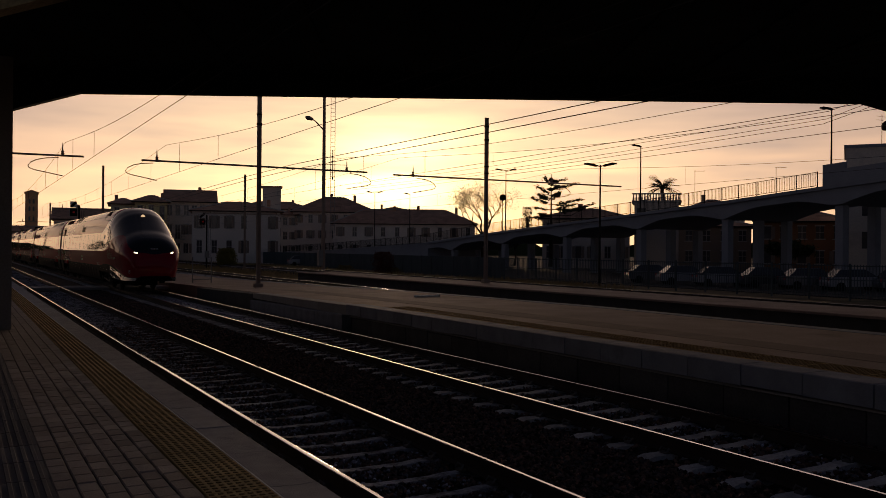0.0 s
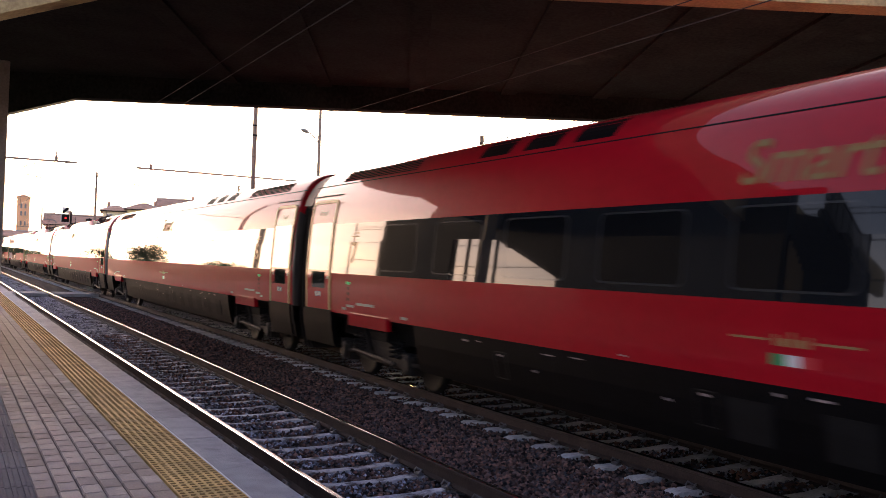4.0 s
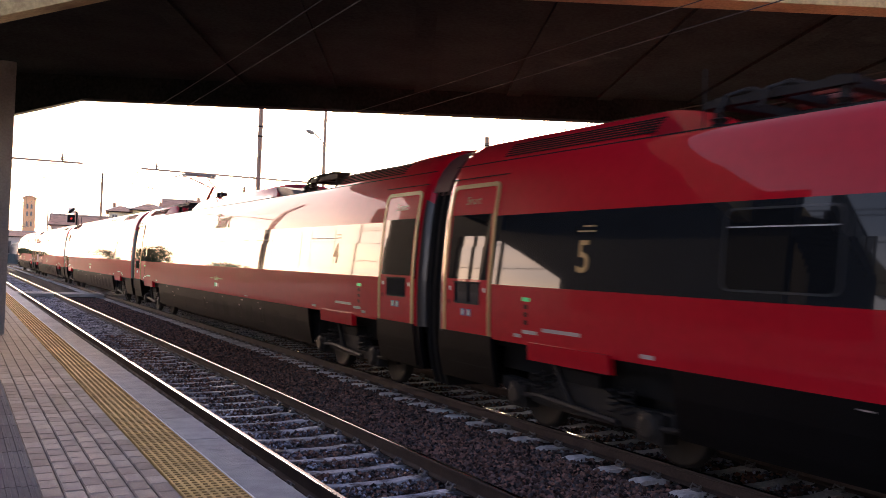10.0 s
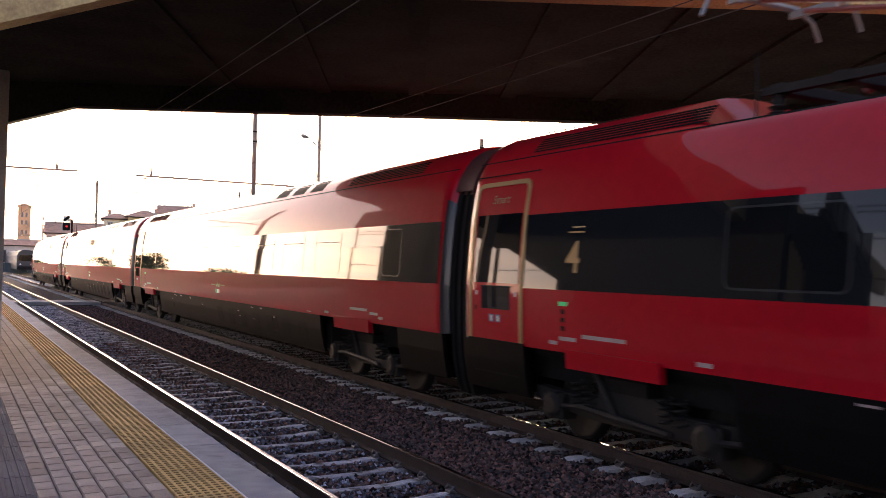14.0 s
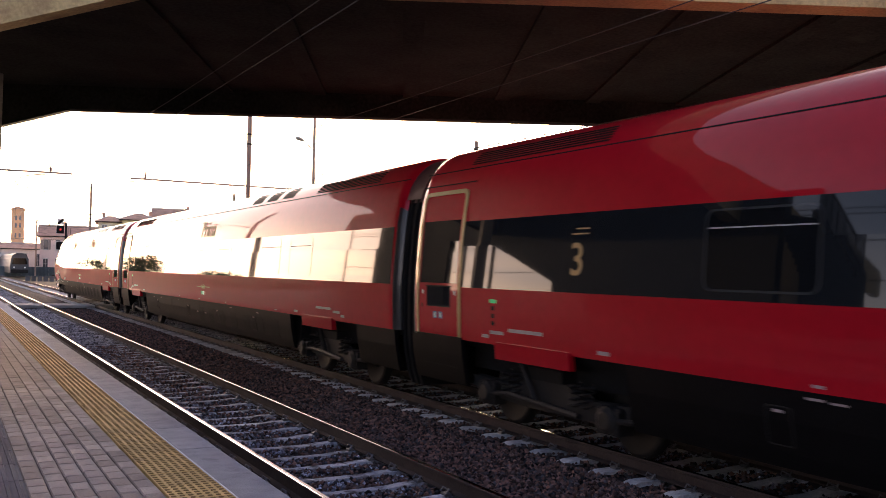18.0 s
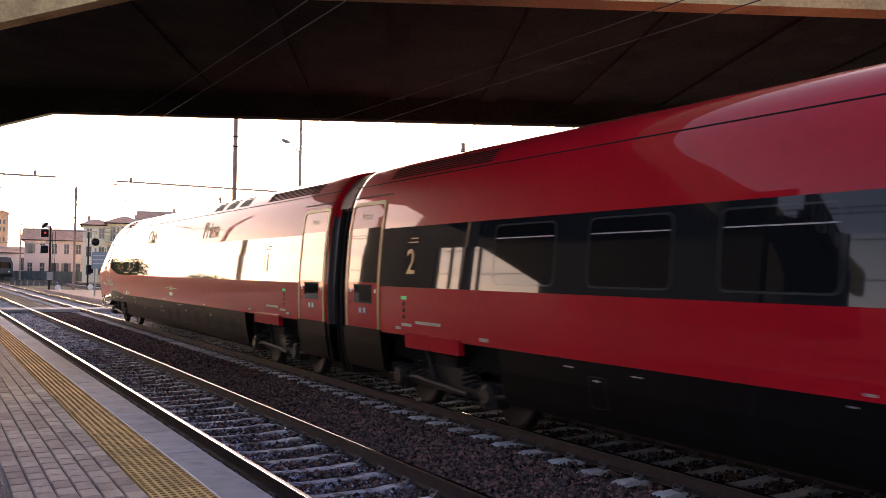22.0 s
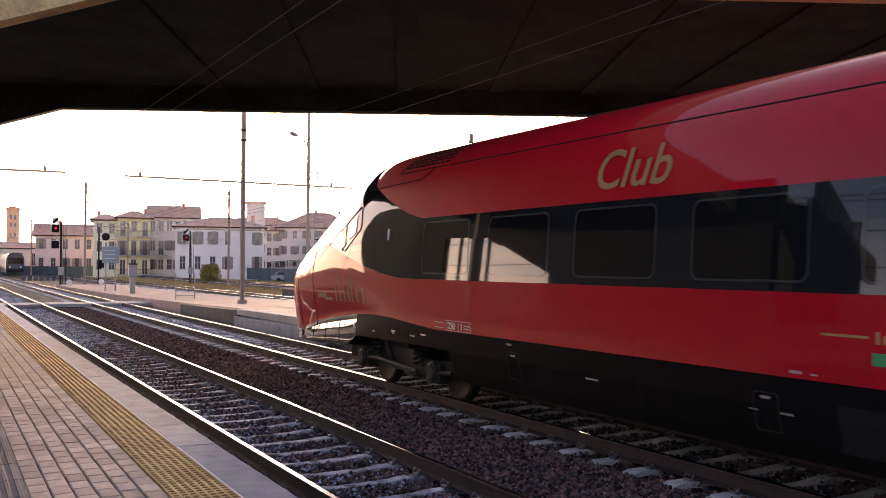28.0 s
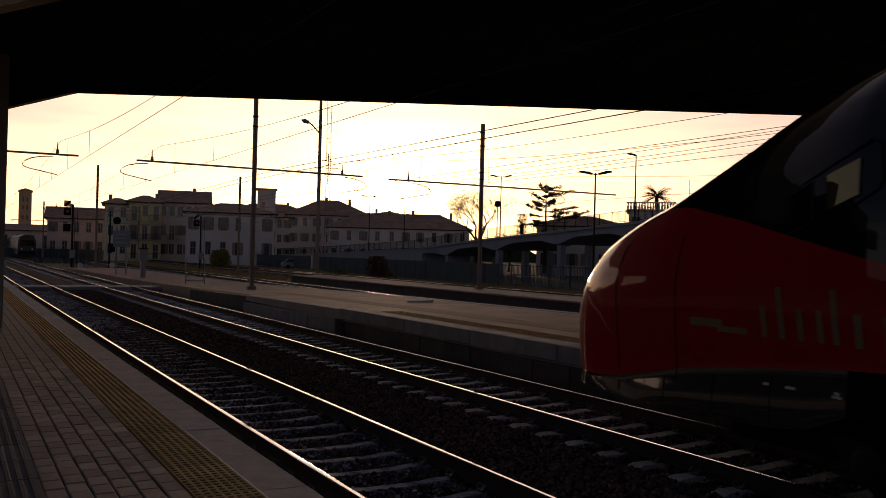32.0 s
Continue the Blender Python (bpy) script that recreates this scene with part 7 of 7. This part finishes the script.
part("pedestal", Solid().box((-0.16, -0.16, 0), (0.16, 0.16, 1.15), 0.03), GALV, box_t, "grey pedestal")
part("cabinet", Solid().box((-0.27, -0.24, 1.15), (0.27, 0.24, 1.95), 0.05), GALV, box_t, "pale cabinet")
part("lid", Solid().prism([(-0.31, 1.95), (0.31, 1.95), (0.27, 2.03), (-0.27, 2.03)], -0.28, 0.28), STEEL, box_t, "dark lid")
rail_t = thing("hand_rail", "thin steel hand rail on the platform end", "railing", (11.5, 47.4, 0.18))
for x in (-0.5, 0.5):
    part("post", Solid().tube([(x, 0, 0), (x, 0, 1.4)], 0.03, 6), GALV, rail_t, "steel post")
part("bar", Solid().tube([(-0.5, 0, 0.2), (0.5, 0, 0.2)], 0.02, 6), GALV, rail_t, "low bar")
kerbs = thing("concrete_blocks", "row of dark weathered concrete blocks beyond the tracks", "barrier", (0, 0, 0))
for i in range(11):
    x, y = spot(4.4 + i * 0.33, 140)
    part("block", Solid().prism([(-0.3, -0.5), (0.3, -0.5), (0.15, 0.3), (-0.15, 0.3)], -0.3, 0.3, "x"), WALL_BLOCK, kerbs, at=pose(x, y, 0, 0, 0, 0))

# regional train waiting beyond the crossing
GREYT = surface("grey_train_paint", (0.022, 0.028, 0.038), 0.4, var=0.1, coat=0.5, bump=0)
loc = thing("regional_train", "grey regional train standing far down the line", "train", (11.6, 168, 0))
prof = [(-1.4, 0.4), (-1.45, 1.5), (-1.4, 2.8), (-1.1, 3.5), (-0.5, 3.85), (0.5, 3.85), (1.1, 3.5), (1.4, 2.8), (1.45, 1.5), (1.4, 0.4)]
part("body", Solid().prism(prof, 0, 40), GREYT, loc, "grey painted body")
part("windscreen", Solid().prism([(-1.2, 1.9), (1.2, 1.9), (1.0, 2.95), (-1.0, 2.95)], -0.03, 0.02), PANE, loc, "dark windscreen")
part("buffer_beam", Solid().box((-1.3, -0.25, 0.45), (1.3, 0.0, 1.0), 0.04), STEEL, loc, "dark buffer beam")
for x in (-0.85, 0.85):
    part("lamp", Solid().turn((x, -0.02, 1.35), (0, -1, 0), [(0, 0.14), (0.05, 0.12)], 12), WHITE, loc, "unlit lamp")

# ---- paving of the near platform, piece by piece ----
def slab(w, l, h, c=0.006):
    return Solid().box((0, 0, -h), (w, l, 0), c)


crk = random.Random(31)


def crack():
    """A ragged joint across the edge slabs."""
    return [crk.uniform(-0.012, 0.012) + 0.012 * math.sin(i * 0.9 + crk.uniform(0, 3)) for i in range(7)]


y, i, this = -9.5, 0, crack()
while y < 46:
    nxt = crack()
    e = Solid()
    for zz in (-0.11, -0.006, 0.0):
        ins = 0.005 if zz == 0 else 0.0
        e.v += [(0.055 * j + (0.004 if j == 0 else 0), this[j] + 0.003 + ins, zz) for j in range(7)]
        e.v += [(0.055 * j + (0.004 if j == 0 else 0), nxt[j] + 1.087 - ins, zz) for j in range(6, -1, -1)]
    for k in range(2):
        for j in range(14):
            e.face(14 * k + j, 14 * k + (j + 1) % 14, 14 * k + 14 + (j + 1) % 14, 14 * k + 14 + j)
    for j in range(6):
        e.face(28 + j, 28 + j + 1, 28 + 12 - j, 28 + 13 - j)
    part("kerb_slab", e, EDGE_SLAB, plat, at=pose(1.878, y, NEAR_TOP + random.uniform(-0.003, 0.003)))
    y, this = y + 1.09, nxt
part("joint_strip", Solid().box((1.866, -9.5, NEAR_TOP - 0.04), (1.879, 46, NEAR_TOP + 0.001)), WHITE, plat, "pale joint beside the kerb")
tact = slab(0.42, 0.42, 0.05, 0.004)
for i in range(7):
    for j in range(6):
        cx, cy = 0.03 + i * 0.06, 0.035 + j * 0.07
        tact.slot = 1
        tact.box((cx - 0.017, cy - 0.012, 0.0), (cx + 0.017, cy + 0.012, 0.006), 0.004)
tact_me = tact.mesh("tactile_tile", [YELLOW, YELLOW_BUMP])
y = -9.5
while y < 46:
    part("tactile_tile", tact_me, None, plat, at=pose(1.444, y, NEAR_TOP + random.uniform(-0.002, 0.002)))
    y += 0.425
PW, PL = 0.143, 0.235
paver_me = slab(PW - 0.01, PL - 0.01, 0.06, 0.008).mesh("paver", PAVER)
rows_far = Solid()
for c in range(6):
    x = 1.44 - (c + 1) * PW
    y, n = -9.5 + (c % 2) * PL / 2, 0
    while y < 45.5:
        z = NEAR_TOP + random.uniform(-0.003, 0.003)
        if 4.0 < y < 13.2:
            part("paver", paver_me, None, plat, at=pose(x, y, z, 0, 0, random.uniform(-0.5, 0.5)))
        else:
            rows_far.box((x, y, z - 0.05), (x + PW - 0.008, y + PL - 0.008, z), 0.006)
        y += PL
tagged(part("paver_field", rows_far, PAVER, plat, "clay setts farther along"), kind="stuff")
rib = slab(0.6, 0.59, 0.05, 0.004)
for i in range(8):
    rib.box((0.03 + i * 0.072, 0.0, 0.0), (0.03 + i * 0.072 + 0.035, 0.59, 0.006), 0.005)
rib_me = rib.mesh("ribbed_tile", DARK_TILE)
y = -9.5
while y < 45:
    part("ribbed_tile", rib_me, None, plat, at=pose(-0.02, y, NEAR_TOP))
    y += 0.6
rest = Solid()
y = -9.5
while y < 45:
    for i in range(20):
        rest.box((-0.04 - (i + 1) * 0.41, y, NEAR_TOP - 0.05), (-0.05 - i * 0.41, y + 0.4, NEAR_TOP), 0.006)
    y += 0.41
tagged(part("paver_field", rest, PAVER, plat, "clay setts beside the wall"), kind="stuff")


def motions():
    rows = [(0, 40.47), (0.5, 33.61), (1, 26.92), (1.5, 20.41), (2, 14.06), (2.5, 7.88), (3, 1.87), (3.5, -3.98), (4, -9.66), (4.5, -15.19), (5, -20.57), (5.5, -25.80), (6, -30.88), (6.5, -35.82), (7, -40.61), (7.5, -45.25), (8, -49.74), (8.5, -54.06), (9, -58.22), (9.5, -62.21), (10, -66.03), (10.5, -69.70), (11, -73.23), (11.5, -76.64), (12, -79.93), (12.5, -83.13), (13, -86.23), (13.5, -89.28), (14, -92.29), (14.5, -95.30), (15, -98.30), (15.5, -101.31), (16, -104.33), (16.5, -107.33), (17, -110.33), (17.5, -113.32), (18, -116.31), (18.5, -119.31), (19, -122.30), (19.5, -125.30), (20, -128.28), (20.5, -131.21), (21, -134.09), (21.5, -136.88), (22, -139.58), (22.5, -142.18), (23, -144.67), (23.5, -147.04), (24, -149.28), (24.5, -151.38), (25, -153.33), (25.5, -155.13), (26, -156.79), (26.5, -158.31), (27, -159.73), (27.5, -161.06), (28, -162.33), (28.5, -163.55), (29, -164.74), (29.5, -165.92), (30, -167.10), (30.5, -168.29), (31, -169.49), (31.5, -170.71), (32, -171.94)]
    walk(train, [(t, pose(TRACK_2, y, RIDE)) for t, y in rows])


motions()
